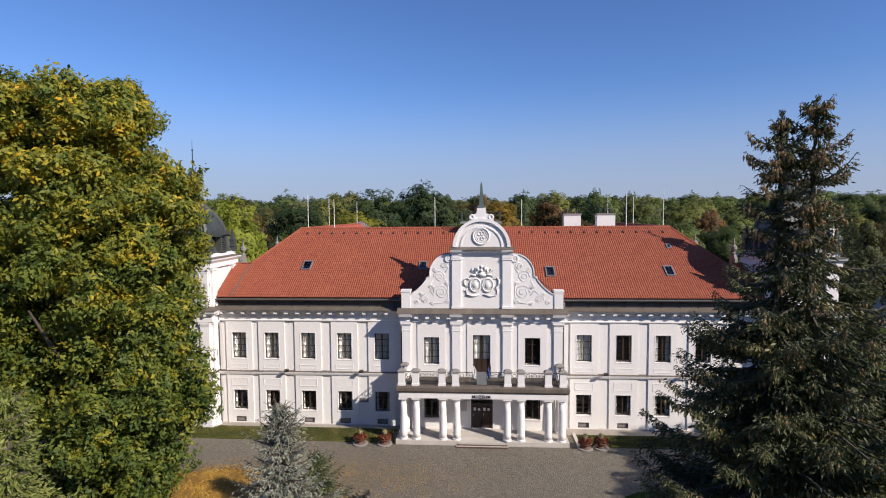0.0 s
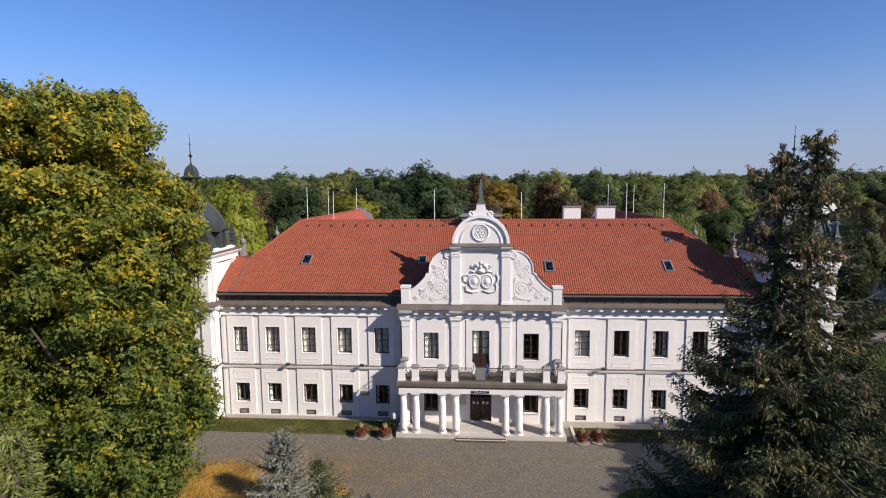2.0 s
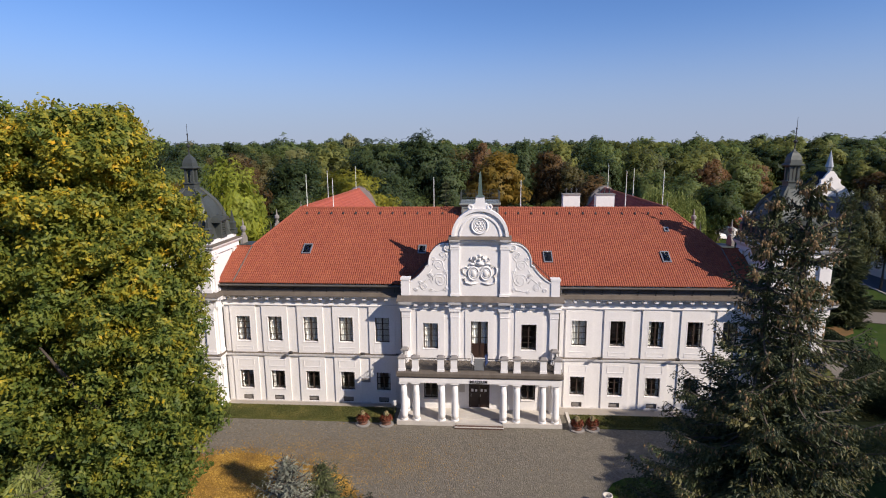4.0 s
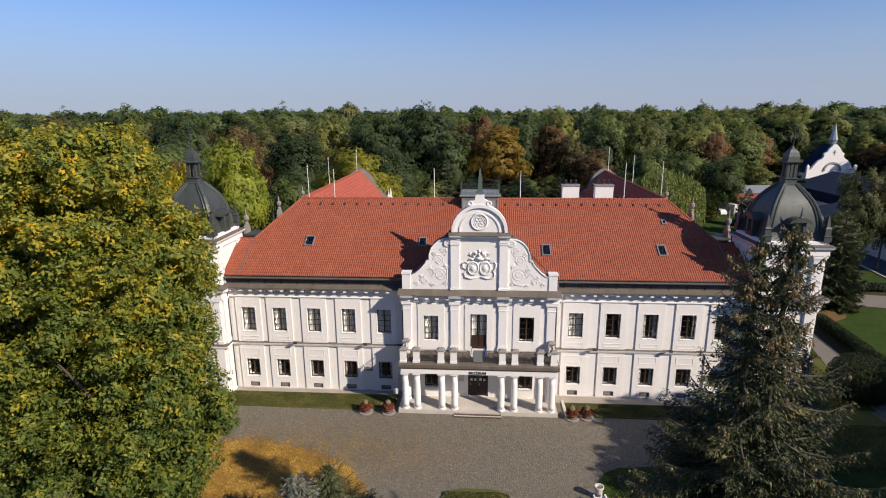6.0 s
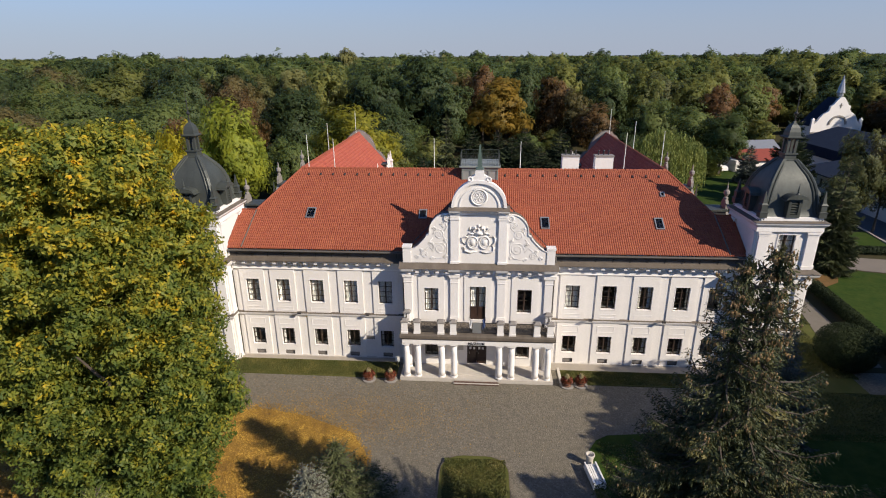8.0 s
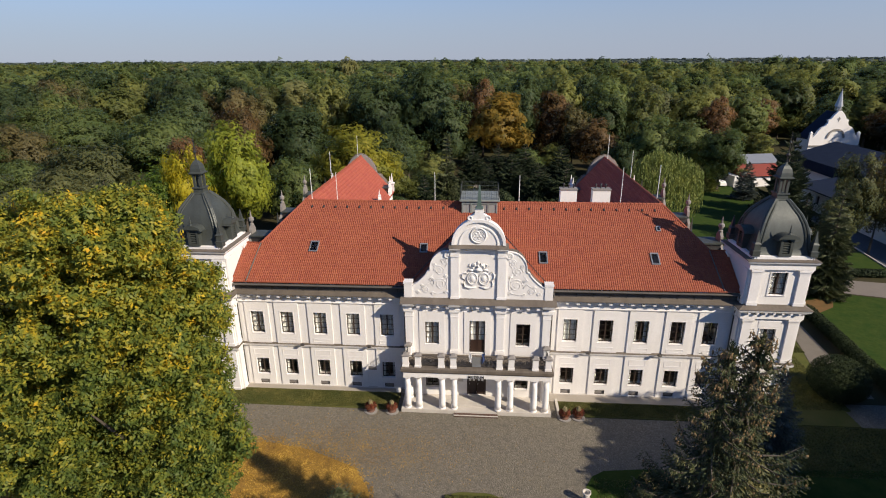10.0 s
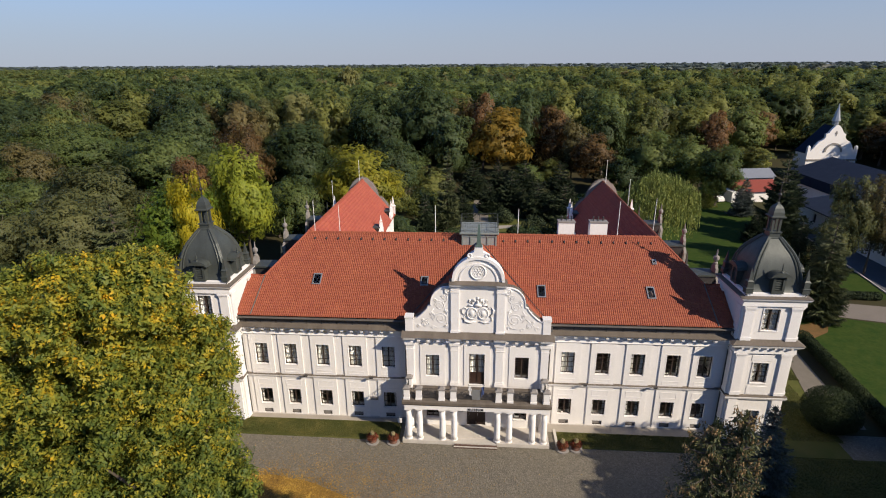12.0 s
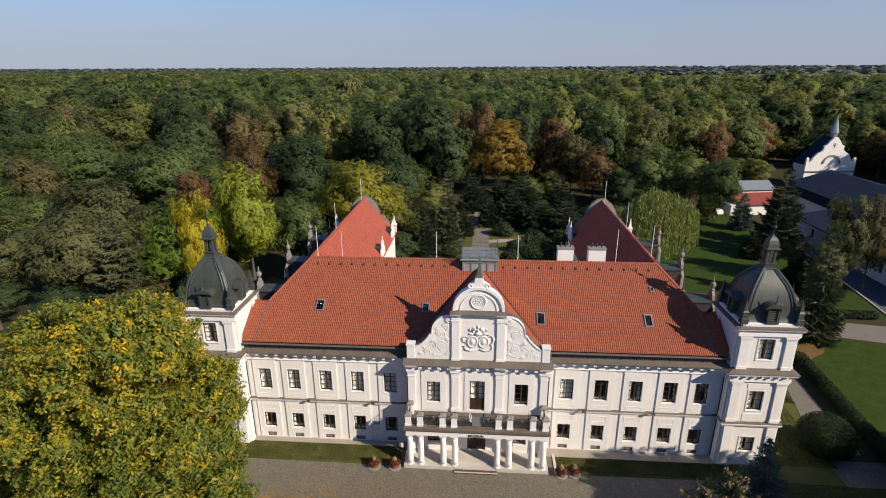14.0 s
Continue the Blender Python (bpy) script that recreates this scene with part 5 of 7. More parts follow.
    for ex, ey in ((-1, -1), (1, -1), (1, 1), (-1, 1)):
        bm = bmesh.new()
        tube(bm, [(cx + ex * r, cy + ey * r, z + 0.02) for r, z in prof], [0.13] * len(prof), 6)
        part("rib", bm, M["copper"], dome)
        for wx, wy in ((0.26, 0.0), (0.0, 0.26)):
            bm = bmesh.new()
            tube(bm, [(cx + ex * (r - wx * min(1, r)), cy + ey * (r - wy * min(1, r)), z + 0.03) for r, z in prof], [0.085] * len(prof), 6)
            part("rib", bm, M["copper"], dome)
        bm = bmesh.new()
        square_ring(bm, cx + ex * 2.34, cy + ey * 2.34, [(0.30, 15.08), (0.30, 15.5), (0.36, 15.55), (0.24, 15.62), (0.22, 16.1), (0.28, 16.15), (0.16, 16.3), (0.02, 17.3)])
        part("corner_spike", bm, M["copper"], dome)
    for k in range(4):
        m = pose(cx, cy, 0, 0, 0, 90 * k)
        dm = new("dormer")
        dm.parent = tw
        part("body", turned(boxes((-0.52, -0.30, -2.62, -1.7, 15.1, 16.7), (0.30, 0.52, -2.62, -1.7, 15.1, 16.7), (-0.30, 0.30, -2.62, -1.7, 15.1, 15.35), (-0.30, 0.30, -2.62, -1.7, 16.5, 16.7), (-0.30, 0.30, -2.3, -1.7, 15.35, 16.5)), m), M["copper"], dm)
        for i in range(5):
            bm = bmesh.new()
            run(bm, [(-2.58, 15.42 + 0.21 * i), (-2.40, 15.52 + 0.21 * i), (-2.40, 15.55 + 0.21 * i), (-2.58, 15.45 + 0.21 * i)], -0.3, 0.3)
            part("louvre", turned(bm, m), M["copper"], dm)
        bm = bmesh.new()
        hood = [(0.86 * math.cos(radians(a)), 16.62 + 0.46 * math.sin(radians(a))) for a in range(0, 181, 15)]
        hood = hood + [(-0.98, 16.55), (-0.60, 16.70), (0.60, 16.70), (0.98, 16.55)]
        prism(bm, hood, -2.85, -1.4)
        part("hood", turned(bm, m), M["copper"], dm)
        bm = bmesh.new()
        lathe(bm, [(0.10, 17.0), (0.13, 17.1), (0.05, 17.2), (0.08, 17.3), (0.01, 17.95)], 0, -2.65, 8)
        part("finial", turned(bm, m), M["copper"], dm)
    la = new("lantern")
    la.parent = tw
    bm = bmesh.new()
    square_ring(bm, cx, cy, [(0.58, 19.30), (0.58, 19.50), (0.46, 19.56), (0.45, 19.88), (0.54, 19.93), (0.54, 20.03)])
    part("base", bm, M["copper"], la)
    for ex, ey in ((-1, -1), (1, -1), (1, 1), (-1, 1)):
        part("post", boxes((cx + ex * 0.30 - 0.10, cx + ex * 0.30 + 0.10, cy + ey * 0.30 - 0.10, cy + ey * 0.30 + 0.10, 20.03, 21.20)), M["copper"], la)
    bm = bmesh.new()
    square_ring(bm, cx, cy, [(0.44, 21.20), (0.62, 21.30), (0.62, 21.37), (0.47, 21.46), (0.45, 21.75), (0.37, 22.08), (0.23, 22.32), (0.09, 22.46), (0.06, 22.6)])
    part("cap", bm, M["copper"], la)
    bm = bmesh.new()
    lathe(bm, [(0.05, 22.50), (0.05, 23.05), (0.16, 23.17), (0.16, 23.25), (0.05, 23.37), (0.035, 24.15), (0.08, 24.25), (0.02, 24.35), (0.015, 25.15)], cx, cy, 8)
    part("spire", bm, M["iron"], la)


tower(-1)
tower(1)

# downpipes
for x in (-23.02, -6.85, 6.85, 23.02):
    bm = bmesh.new()
    tube(bm, [(x, -0.45, 11.1), (x, -0.62, 10.6), (x, -0.14, 9.2), (x, -0.14, 0.1)], [0.07] * 4, 8)
    part("downpipe", bm, M["gutter"], house)

# floodlights on the belt course, plaque, small sign
for x in (-16.85, -10.3, 10.3, 16.85):
    fl = thing("floodlight", "small dark floodlight on a wall bracket", "floodlight", pose(x, 0, 0), "wall floodlights")
    bm = bmesh.new()
    tube(bm, [(0, -0.18, 4.86), (0, -0.55, 4.98)], [0.025, 0.025], 6)
    part("arm", bm, M["iron"], fl)
    part("lamp_head", turned(boxes((-0.17, 0.17, -0.10, 0.10, -0.08, 0.08)), pose(0, -0.62, 5.0, 25)), M["gutter"], fl)
tagged(part("wall_plaque", boxes((-10.62, -9.85, 0.0, 0.049, 2.05, 2.42)), M["stone_dark"]), "dark plaque on the white front wall", "plaque")
sg = thing("small_sign", "small white sign on a short post in the lawn", "sign")
part("post", boxes((-7.5, -7.44, -1.55, -1.49, 0.0, 0.9)), M["iron"], sg)
part("board", boxes((-7.68, -7.26, -1.59, -1.551, 0.65, 1.15)), M["white_paint"], sg)


# ---------------------------------------------------------------- trees
def leaves(centres, outward, size, rng, tilt=0.7, long=1.5):
    """Rhombic leaves: corners and faces."""
    n = len(centres)
    nrm = outward + rng.normal(0, tilt, (n, 3))
    nrm /= np.linalg.norm(nrm, axis=1)[:, None] + 1e-9
    a = np.cross(nrm, rng.normal(0, 1, (n, 3)))
    a /= np.linalg.norm(a, axis=1)[:, None] + 1e-9
    b = np.cross(nrm, a)
    s = (size * rng.uniform(0.6, 1.35, n))[:, None]
    bend = nrm * s * 0.18
    V = np.stack([centres - a * s * long * 0.5 - bend, centres + b * s * 0.5, centres + a * s * long * 0.5 - bend, centres - b * s * 0.5], axis=1).reshape(-1, 3)
    F = np.arange(4 * n).reshape(-1, 4)
    return V, F


def lump_points(lumps, n, rng, inner=0.72):
    """Points in the outer shells of many rounded clumps, and the way out of each."""
    C = np.array([l[0] for l in lumps], float)
    R = np.array([l[1] for l in lumps], float)
    w = (R[:, 0] * R[:, 1] + R[:, 0] * R[:, 2]) ** 1.0
    pick = rng.choice(len(lumps), n, p=w / w.sum())
    d = rng.normal(0, 1, (n, 3))
    d /= np.linalg.norm(d, axis=1)[:, None]
    rad = rng.uniform(inner, 1.06, n)[:, None]
    return C[pick] + d * rad * R[pick], d


def crown_lumps(rng, centre, radii, count, size, squash=0.8, low=-0.75):
    """Clumps spread over the outer half of an egg-shaped crown."""
    out = []
    while len(out) < count:
        d = rng.normal(0, 1, 3)
        d /= np.linalg.norm(d)
        if d[2] < low:
            continue
        k = rng.uniform(0.55, 0.92)
        c = np.array(centre) + d * np.array(radii) * k
        r = size * rng.uniform(0.7, 1.35)
        out.append((c, (r, r, r * squash)))
    return out


def limbs(bm, base, top, spread, rng, r0, count=7):
    bx, by, bz = base
    trunk = [(bx + 0.2 * rng.normal() * i / 4, by + 0.2 * rng.normal() * i / 4, bz + (top - bz) * 0.8 * i / 4) for i in range(5)]
    tube(bm, trunk, [r0 * (1.35 if i == 0 else 1 - 0.19 * i) for i in range(5)], 9)
    for k in range(count):
        a = math.tau * (k + rng.uniform(-0.3, 0.3)) / count
        z0 = bz + (top - bz) * rng.uniform(0.22, 0.5)
        L = spread * rng.uniform(0.6, 0.95)
        up = (top - z0) * rng.uniform(0.35, 0.75)
        pts = [(bx + math.cos(a) * L * t, by + math.sin(a) * L * t, z0 + up * t ** 0.8 + 0.25 * rng.normal() * t) for t in (0, 0.3, 0.6, 1.0)]
        tube(bm, pts, [r0 * 0.5, r0 * 0.36, r0 * 0.22, r0 * 0.08], 6)


# rise: leaves yellow towards the top; shade low in the crown is coloured in too
M["leaf_lime"] = leaf_mat("autumn_chestnut_leaves", [(0.0, (0.075, 0.115, 0.028)), (0.30, (0.140, 0.178, 0.033)), (0.55, (0.245, 0.250, 0.037)), (0.78, (0.42, 0.345, 0.036)), (0.92, (0.63, 0.43, 0.034)), (1.0, (0.67, 0.37, 0.028))], rise=(6, 22, -0.32, 0.05), jitter=0.17, through_light=0.42, clumps=1.1)
M["leaf_green"] = leaf_mat("green_leaves", [(0.0, (0.096, 0.137, 0.048)), (0.5, (0.134, 0.182, 0.059)), (1.0, (0.188, 0.232, 0.072))], through_light=0.5, gap=0.3, stand=0.38, object_shift=0.25, jitter=0.10)
M["leaf_olive"] = leaf_mat("olive_leaves", [(0.0, (0.126, 0.153, 0.048)), (0.5, (0.179, 0.204, 0.060)), (1.0, (0.258, 0.268, 0.075))], through_light=0.5, gap=0.3, stand=0.38, object_shift=0.22, jitter=0.10)
M["leaf_deep"] = leaf_mat("deep_green_leaves", [(0.0, (0.056, 0.086, 0.039)), (0.5, (0.077, 0.114, 0.047)), (1.0, (0.109, 0.149, 0.056))], through_light=0.5, gap=0.3, stand=0.3, object_shift=0.2, jitter=0.10)
M["leaf_dusk"] = leaf_mat("dull_brown_green_leaves", [(0.0, (0.090, 0.104, 0.045)), (0.5, (0.130, 0.144, 0.058)), (1.0, (0.185, 0.19, 0.076))], through_light=0.5, gap=0.3, object_shift=0.2, jitter=0.10)
M["leaf_yellow"] = leaf_mat("yellow_leaves", [(0.0, (0.193, 0.203, 0.034)), (0.5, (0.304, 0.291, 0.039)), (1.0, (0.497, 0.419, 0.048))], through_light=0.5, gap=0.3, object_shift=0.2, jitter=0.15)
M["leaf_rust"] = leaf_mat("rust_leaves", [(0.0, (0.124, 0.089, 0.043)), (0.5, (0.182, 0.115, 0.051)), (1.0, (0.257, 0.149, 0.061))], through_light=0.5, gap=0.3, object_shift=0.25, jitter=0.12)
M["leaf_orange"] = leaf_mat("orange_brown_leaves", [(0.0, (0.158, 0.128, 0.031)), (0.5, (0.285, 0.195, 0.039)), (1.0, (0.435, 0.270, 0.048))], through_light=0.5, gap=0.3, object_shift=0.1, jitter=0.12)
M["leaf_brown"] = leaf_mat("thin_brown_twigs", [(0.0, (0.115, 0.105, 0.049)), (0.5, (0.176, 0.151, 0.065)), (1.0, (0.243, 0.203, 0.081))], through_light=0.5, gap=0.3, object_shift=0.2, jitter=0.12)
M["leaf_willow"] = leaf_mat("willow_leaves", [(0.0, (0.10, 0.135, 0.036)), (0.5, (0.185, 0.22, 0.058)), (1.0, (0.30, 0.31, 0.085))], jitter=0.25)
M["leaf_yew"] = leaf_mat("yew_leaves", [(0.0, (0.016, 0.026, 0.011)), (0.5, (0.028, 0.042, 0.016)), (1.0, (0.042, 0.056, 0.020))], rough=0.9, through_light=0.05)
M["leaf_park"] = leaf_mat("park_tree_leaves", [(0.0, (0.06, 0.085, 0.028)), (0.5, (0.085, 0.115, 0.035)), (1.0, (0.12, 0.145, 0.045))], through_light=0.2, object_shift=0.2)
M["needle"] = leaf_mat("spruce_needles", [(0.0, (0.024, 0.036, 0.018)), (0.5, (0.054, 0.068, 0.028)), (1.0, (0.17, 0.15, 0.055))], through_light=0.12)
M["needle_blue"] = leaf_mat("blue_spruce_needles", [(0.0, (0.13, 0.135, 0.10)), (0.5, (0.22, 0.225, 0.17)), (1.0, (0.33, 0.33, 0.255))], through_light=0.1)
M["needle_slate"] = leaf_mat("slate_green_needles", [(0.0, (0.05, 0.065, 0.055)), (0.5, (0.09, 0.11, 0.095)), (1.0, (0.15, 0.17, 0.145))], through_light=0.12)
M["needle_pine"] = leaf_mat("pine_needles", [(0.0, (0.11, 0.13, 0.035)), (0.5, (0.19, 0.215, 0.055)), (1.0, (0.29, 0.30, 0.085))], through_light=0.15)
M["needle_olive"] = leaf_mat("olive_spruce_needles", [(0.0, (0.045, 0.058, 0.026)), (0.5, (0.080, 0.095, 0.040)), (1.0, (0.13, 0.14, 0.06))], through_light=0.12)
M["needle_dark"] = leaf_mat("dark_evergreen", [(0.0, (0.018, 0.028, 0.014)), (0.5, (0.029, 0.044, 0.019)), (1.0, (0.050, 0.068, 0.026))], rough=0.75, through_light=0.1, object_shift=0.3)
M["cone"] = surface("spruce_cones", (0.27, 0.17, 0.075), (0.35, 0.23, 0.11), 3, 30, 0.8, bump=0.2)


def broadleaf(name, label, at, top, spread, material, rng, n, leaf, lumps=60, lump=2.0, trunk=0.4, low=0.2, group="", bark="bark", category="tree"):
    t = thing(name, label, category, pose(*at), group)
    bm = bmesh.new()
    limbs(bm, (0, 0, -0.1), top, spread * 0.8, rng, trunk)
    part("trunk", bm, M[bark], t)
    z0 = top * low
    cz, rz = (top + z0) / 2, (top - z0) / 2
    L = crown_lumps(rng, (0, 0, cz), (spread, spread, rz), lumps, lump)
    P, d = lump_points(L, n, rng)
    keep = P[:, 2] > 0.3
    V, F = leaves(P[keep], d[keep], leaf, rng)
    arrays("crown", V, F, material, t)
    return t


def bough_lumps(rng, height, z0, prof, boughs, size, wide=1.0, gaps=()):
    """Boughs spread over a crown whose half-width is given from the foot (0) to the top (1), each a cluster of small leafy clumps; wide stretches one side, gaps are left open."""
    f0, r0 = np.array([p[0] for p in prof]), np.array([p[1] for p in prof])
    out, kept = [], []
    tries = 0
    while len(kept) < boughs and tries < 40 * boughs:
        tries += 1
        f = rng.uniform(0.0, 1.0)
        r = float(np.interp(f, f0, r0))
        if rng.uniform(0, r0.max()) > r + 0.6:
            continue
        a = rng.uniform(0, math.tau)
        deep = rng.random() < 0.16
        k = rng.uniform(0.3, 0.7) if deep else rng.uniform(0.86, 1.0)
        if rng.random() < 0.16:
            f, k = rng.uniform(0.88, 1.0), math.sqrt(rng.uniform(0, 1))
            r = float(np.interp(f, f0, r0))
        reach = noise.noise(Vector((math.cos(a) * 1.8, math.sin(a) * 1.8, f * 5.0 + 7.0)))
        rr = max(r - 0.95 * size, 0.0) * k * (1.0 + 0.26 * min(reach, 0.2))
        c = np.array((rr * math.cos(a) * (wide * (1 + 0.9 * max(0.0, 0.36 - f) / 0.36) if math.cos(a) < 0 else 1.0), rr * math.sin(a), z0 + f * height + (0.9 * reach if f > 0.8 else 0.0)))
        if any(np.linalg.norm(c - np.array(g)) < gr for g, gr in gaps):
            continue
        if not deep and any(np.linalg.norm(c - q) < 0.66 * size for q in kept):
            continue
        kept.append(c)
        big = size * rng.uniform(0.75, 1.3)
        for _ in range(int(rng.integers(6, 10))):
            d = rng.normal(0, 1, 3)
            d /= np.linalg.norm(d)
            q = rng.uniform(0.36, 0.72)
            out.append((c + d * big * (1.0, 1.0, 0.72) * rng.uniform(0.3, 0.9), (q * 1.15, q * 1.15, q * 0.8)))
    return out


def great_tree(label, at, top, prof, n, leaf, boughs, size, rng, trunk=0.55, wide=1.0, gaps=()):
    t = thing("chestnut_tree", label, "tree", pose(*at), "chestnut trees")
    bm = bmesh.new()
    limbs(bm, (0, 0, -0.1), top * 0.9, 4.2, rng, trunk, 11)
    part("trunk", bm, M["bark"], t)
    L = bough_lumps(rng, top - 2.0, 1.2, prof, boughs, size, wide, gaps)
    P, d = lump_points(L, n // 6, rng, 0.70)
    keep = P[:, 2] > 0.3
    P, d = P[keep], d[keep]
    inner = np.clip(rng.normal(0, 1, (n // 70, 3)), -1.5, 1.5) * (2.0, 2.0, top * 0.2) + (0, 0, top * 0.50)
    P, d = np.concatenate([P, inner]), np.concatenate([d, rng.normal(0, 1, inner.shape)])
    # leaves in tufts of six, hanging a little outwards
    tuft = np.repeat(P, 6, axis=0) + rng.normal(0, leaf * 1.0, (6 * len(P), 3))
    face = d + (0.15, -0.1, 0.35) + rng.normal(0, 0.40, d.shape)
    V, F = leaves(tuft, np.repeat(face, 6, axis=0), leaf, rng, 0.35, 2.1)
    arrays("crown", V, F, M["leaf_lime"], t)
    return t


rng = np.random.default_rng(11)
great_tree("great broad chestnut tree turning yellow above dark green", (-18.6, -20.8, 0), 24.8, [(0, 2.8), (0.08, 3.2), (0.24, 3.8), (0.34, 5.4), (0.38, 5.5), (0.45, 4.7), (0.54, 4.8), (0.68, 5.3), (0.79, 5.1), (0.85, 4.7), (0.935, 3.9), (0.985, 3.0), (1.0, 2.4)], 430000, 0.114, 370, 1.25, rng, wide=2.4, gaps=(((3.6, -6.0, 14.6), 3.0), ((1.0, -4.5, 12.5), 2.6), ((5.0, -2.8, 21.4), 1.8), ((3.8, -0.6, 21.8), 1.9), ((2.6, 1.8, 22.1), 1.8), ((5.0, -5.0, 8.2), 1.6)))
great_tree("tall chestnut tree turning yellow beside the larger one", (-37.0, -22.0, 0), 23.0, [(0, 6), (0.3, 8), (0.7, 8), (0.9, 6), (1.0, 3)], 40000, 0.30, 160, 1.9, rng)


def spruce(name, label, at, height, radius, material, rng, levels=34, cones=0, droop=1.0, twig=0.55, bare=0.06, dens=1.0, group="", category="spruce", leaders=((0.0, 0.0, 1.0),), ragged=0.25, whorl=8, pointed=0.9, fine=1, core=0):
    t = thing(name, label, category, pose(*at), group)
    bm = bmesh.new()
    cen, dirs, sizes, wood, cone_at = [], [], [], [], []
    for lx, ly, lf in leaders:
        H = height * lf
        tube(bm, [(0, 0, -0.1), (lx * 0.7, ly * 0.7, H * 0.35), (lx, ly, H * 0.6), (lx, ly, H * 0.985)], [0.022 * H * 0.7, 0.018 * H * 0.7, 0.012 * H * 0.7, 0.02], 9)
        for i in range(levels):
            f = max(0.0, (i + rng.uniform(-0.25, 0.25)) / levels)
            z = H * (bare + (1 - bare) * f)
            lift = 0.55 * max(0.0, f - 0.75) / 0.25
            sx, sy = lx * min(1, f / 0.5), ly * min(1, f / 0.5)
            L = radius * (1 - f) ** pointed + 0.22
            nb = whorl if f < 0.7 else max(5, whorl - 2)
            thin = min(1.0, 0.40 + 1.0 * (1 - f))
            lean = rng.uniform(-0.10, 0.10)
            for k in range(nb):
                a = math.tau * (k + rng.uniform(-0.4, 0.4)) / nb + i * 0.9
                l = L * rng.uniform(1 - ragged * 1.5, 1 + ragged)
                ca, sa = math.cos(a), math.sin(a)
                m = max(4, int(l / 0.11 * dens))
                u = np.linspace(0.08, 1.0, m)
                bend = lambda q: 0.05 * l + (lift + lean) * l * q - droop * (1 - min(1.0, 1.6 * lift)) * 0.30 * l * np.sin(q * 1.9) + 0.24 * l * q ** 3
                bx, by, bz = sx + ca * l * u, sy + sa * l * u, z + bend(u)
                wood.append([(sx + ca * l * q, sy + sa * l * q, z + float(bend(q))) for q in (0.0, 0.35, 0.7, 1.0)])
                for side in (-1, 0, 1):
                    wid = thin * twig * (0.35 + 0.75 * np.sin(np.pi * np.clip(u * 0.9 + 0.05, 0, 1))) * rng.uniform(0.6, 1.35, m)
                    off = side * wid * 0.6
                    c = np.stack([bx - sa * off, by + ca * off, bz - abs(side) * wid * 0.22], axis=1)
                    d = np.stack([ca * 0.75 - sa * side * 0.8 + rng.normal(0, 0.15, m), sa * 0.75 + ca * side * 0.8 + rng.normal(0, 0.15, m), -0.30 * droop - 0.2 * abs(side) + rng.normal(0, 0.15, m)], axis=1)
                    cen.append(c), dirs.append(d), sizes.append(wid)
                if droop > 0.6 and f < 0.8:
                    hang = np.stack([bx, by, bz - 0.15], axis=1) + rng.normal(0, 0.07, (m, 3))
                    cen.append(hang), dirs.append(np.stack([ca * 0.25 + rng.normal(0, 0.1, m), sa * 0.25 + rng.normal(0, 0.1, m), np.full(m, -1.0)], axis=1)), sizes.append(np.full(m, thin * twig * 0.6))
                if cones and f > 0.45 and rng.random() < 0.35 + 0.5 * f:
                    for _ in range(cones):
                        q = rng.uniform(0.55, 1.0)
                        cone_at.append((sx + ca * l * q + 0.07 * rng.normal(), sy + sa * l * q + 0.07 * rng.normal(), z + float(bend(q)) - 0.04 + 0.05 * rng.normal()))
            # dense short sprays against the stem
            for k in range(core):
                a = rng.uniform(0, math.tau)
                l = min(L, 0.5) * rng.uniform(0.5, 1.0)
                m = 7
                u = np.linspace(0.1, 1.0, m)
                ca, sa = math.cos(a), math.sin(a)
                zc = z + rng.uniform(-0.3, 0.3)
                cen.append(np.stack([sx + ca * l * u, sy + sa * l * u, zc - 0.35 * l * u], axis=1) + rng.normal(0, 0.05, (m, 3)))
                dirs.append(np.stack([ca * 0.6 + rng.normal(0, 0.3, m), sa * 0.6 + rng.normal(0, 0.3, m), np.full(m, -0.6)], axis=1))
                sizes.append(twig * rng.uniform(0.5, 1.0, m))
                if cones and f > 0.6 and rng.random() < 0.3:
                    cone_at.append((sx + ca * l * 0.9, sy + sa * l * 0.9, zc - 0.35 * l))
        # the leading shoot
        m = 26
        zz = np.linspace(0.95, 1.0, m) * H
        for k in range(3):
            a = rng.uniform(0, math.tau, m)
            w = 0.25 * twig * (1.05 - np.linspace(0, 1, m)) + 0.06
            cen.append(np.stack([lx + w * 0.5 * np.cos(a), ly + w * 0.5 * np.sin(a), zz], axis=1))
            dirs.append(np.stack([np.cos(a) * 0.6, np.sin(a) * 0.6, np.full(m, 0.8)], axis=1))
            sizes.append(w + 0.10)
    for w in wood:
        tube(bm, w, [0.05, 0.035, 0.02, 0.008], 4)
    part("trunk", bm, M["bark"], t)
    C, D, S = np.concatenate(cen), np.concatenate(dirs), np.concatenate(sizes)
    D /= np.linalg.norm(D, axis=1)[:, None]
    if fine > 1:
        # each spray broken up into small twiglets along its length
        n0 = len(C)
        C, D, S = np.repeat(C, fine, axis=0), np.repeat(D, fine, axis=0), np.repeat(S, fine)
        along = (np.tile(np.arange(fine), n0) + rng.uniform(0, 1, n0 * fine)) / fine
        C = C + D * (S * (along - 0.35))[:, None] + rng.normal(0, 1, C.shape) * (S * 0.08)[:, None]
        D = D + rng.normal(0, 0.30, D.shape)
        D /= np.linalg.norm(D, axis=1)[:, None]
        S = S * 1.2 / math.sqrt(fine)
    side = np.cross(D, rng.normal(0, 1, D.shape))
    side /= np.linalg.norm(side, axis=1)[:, None]
    other = np.cross(D, side)
    Vs = []
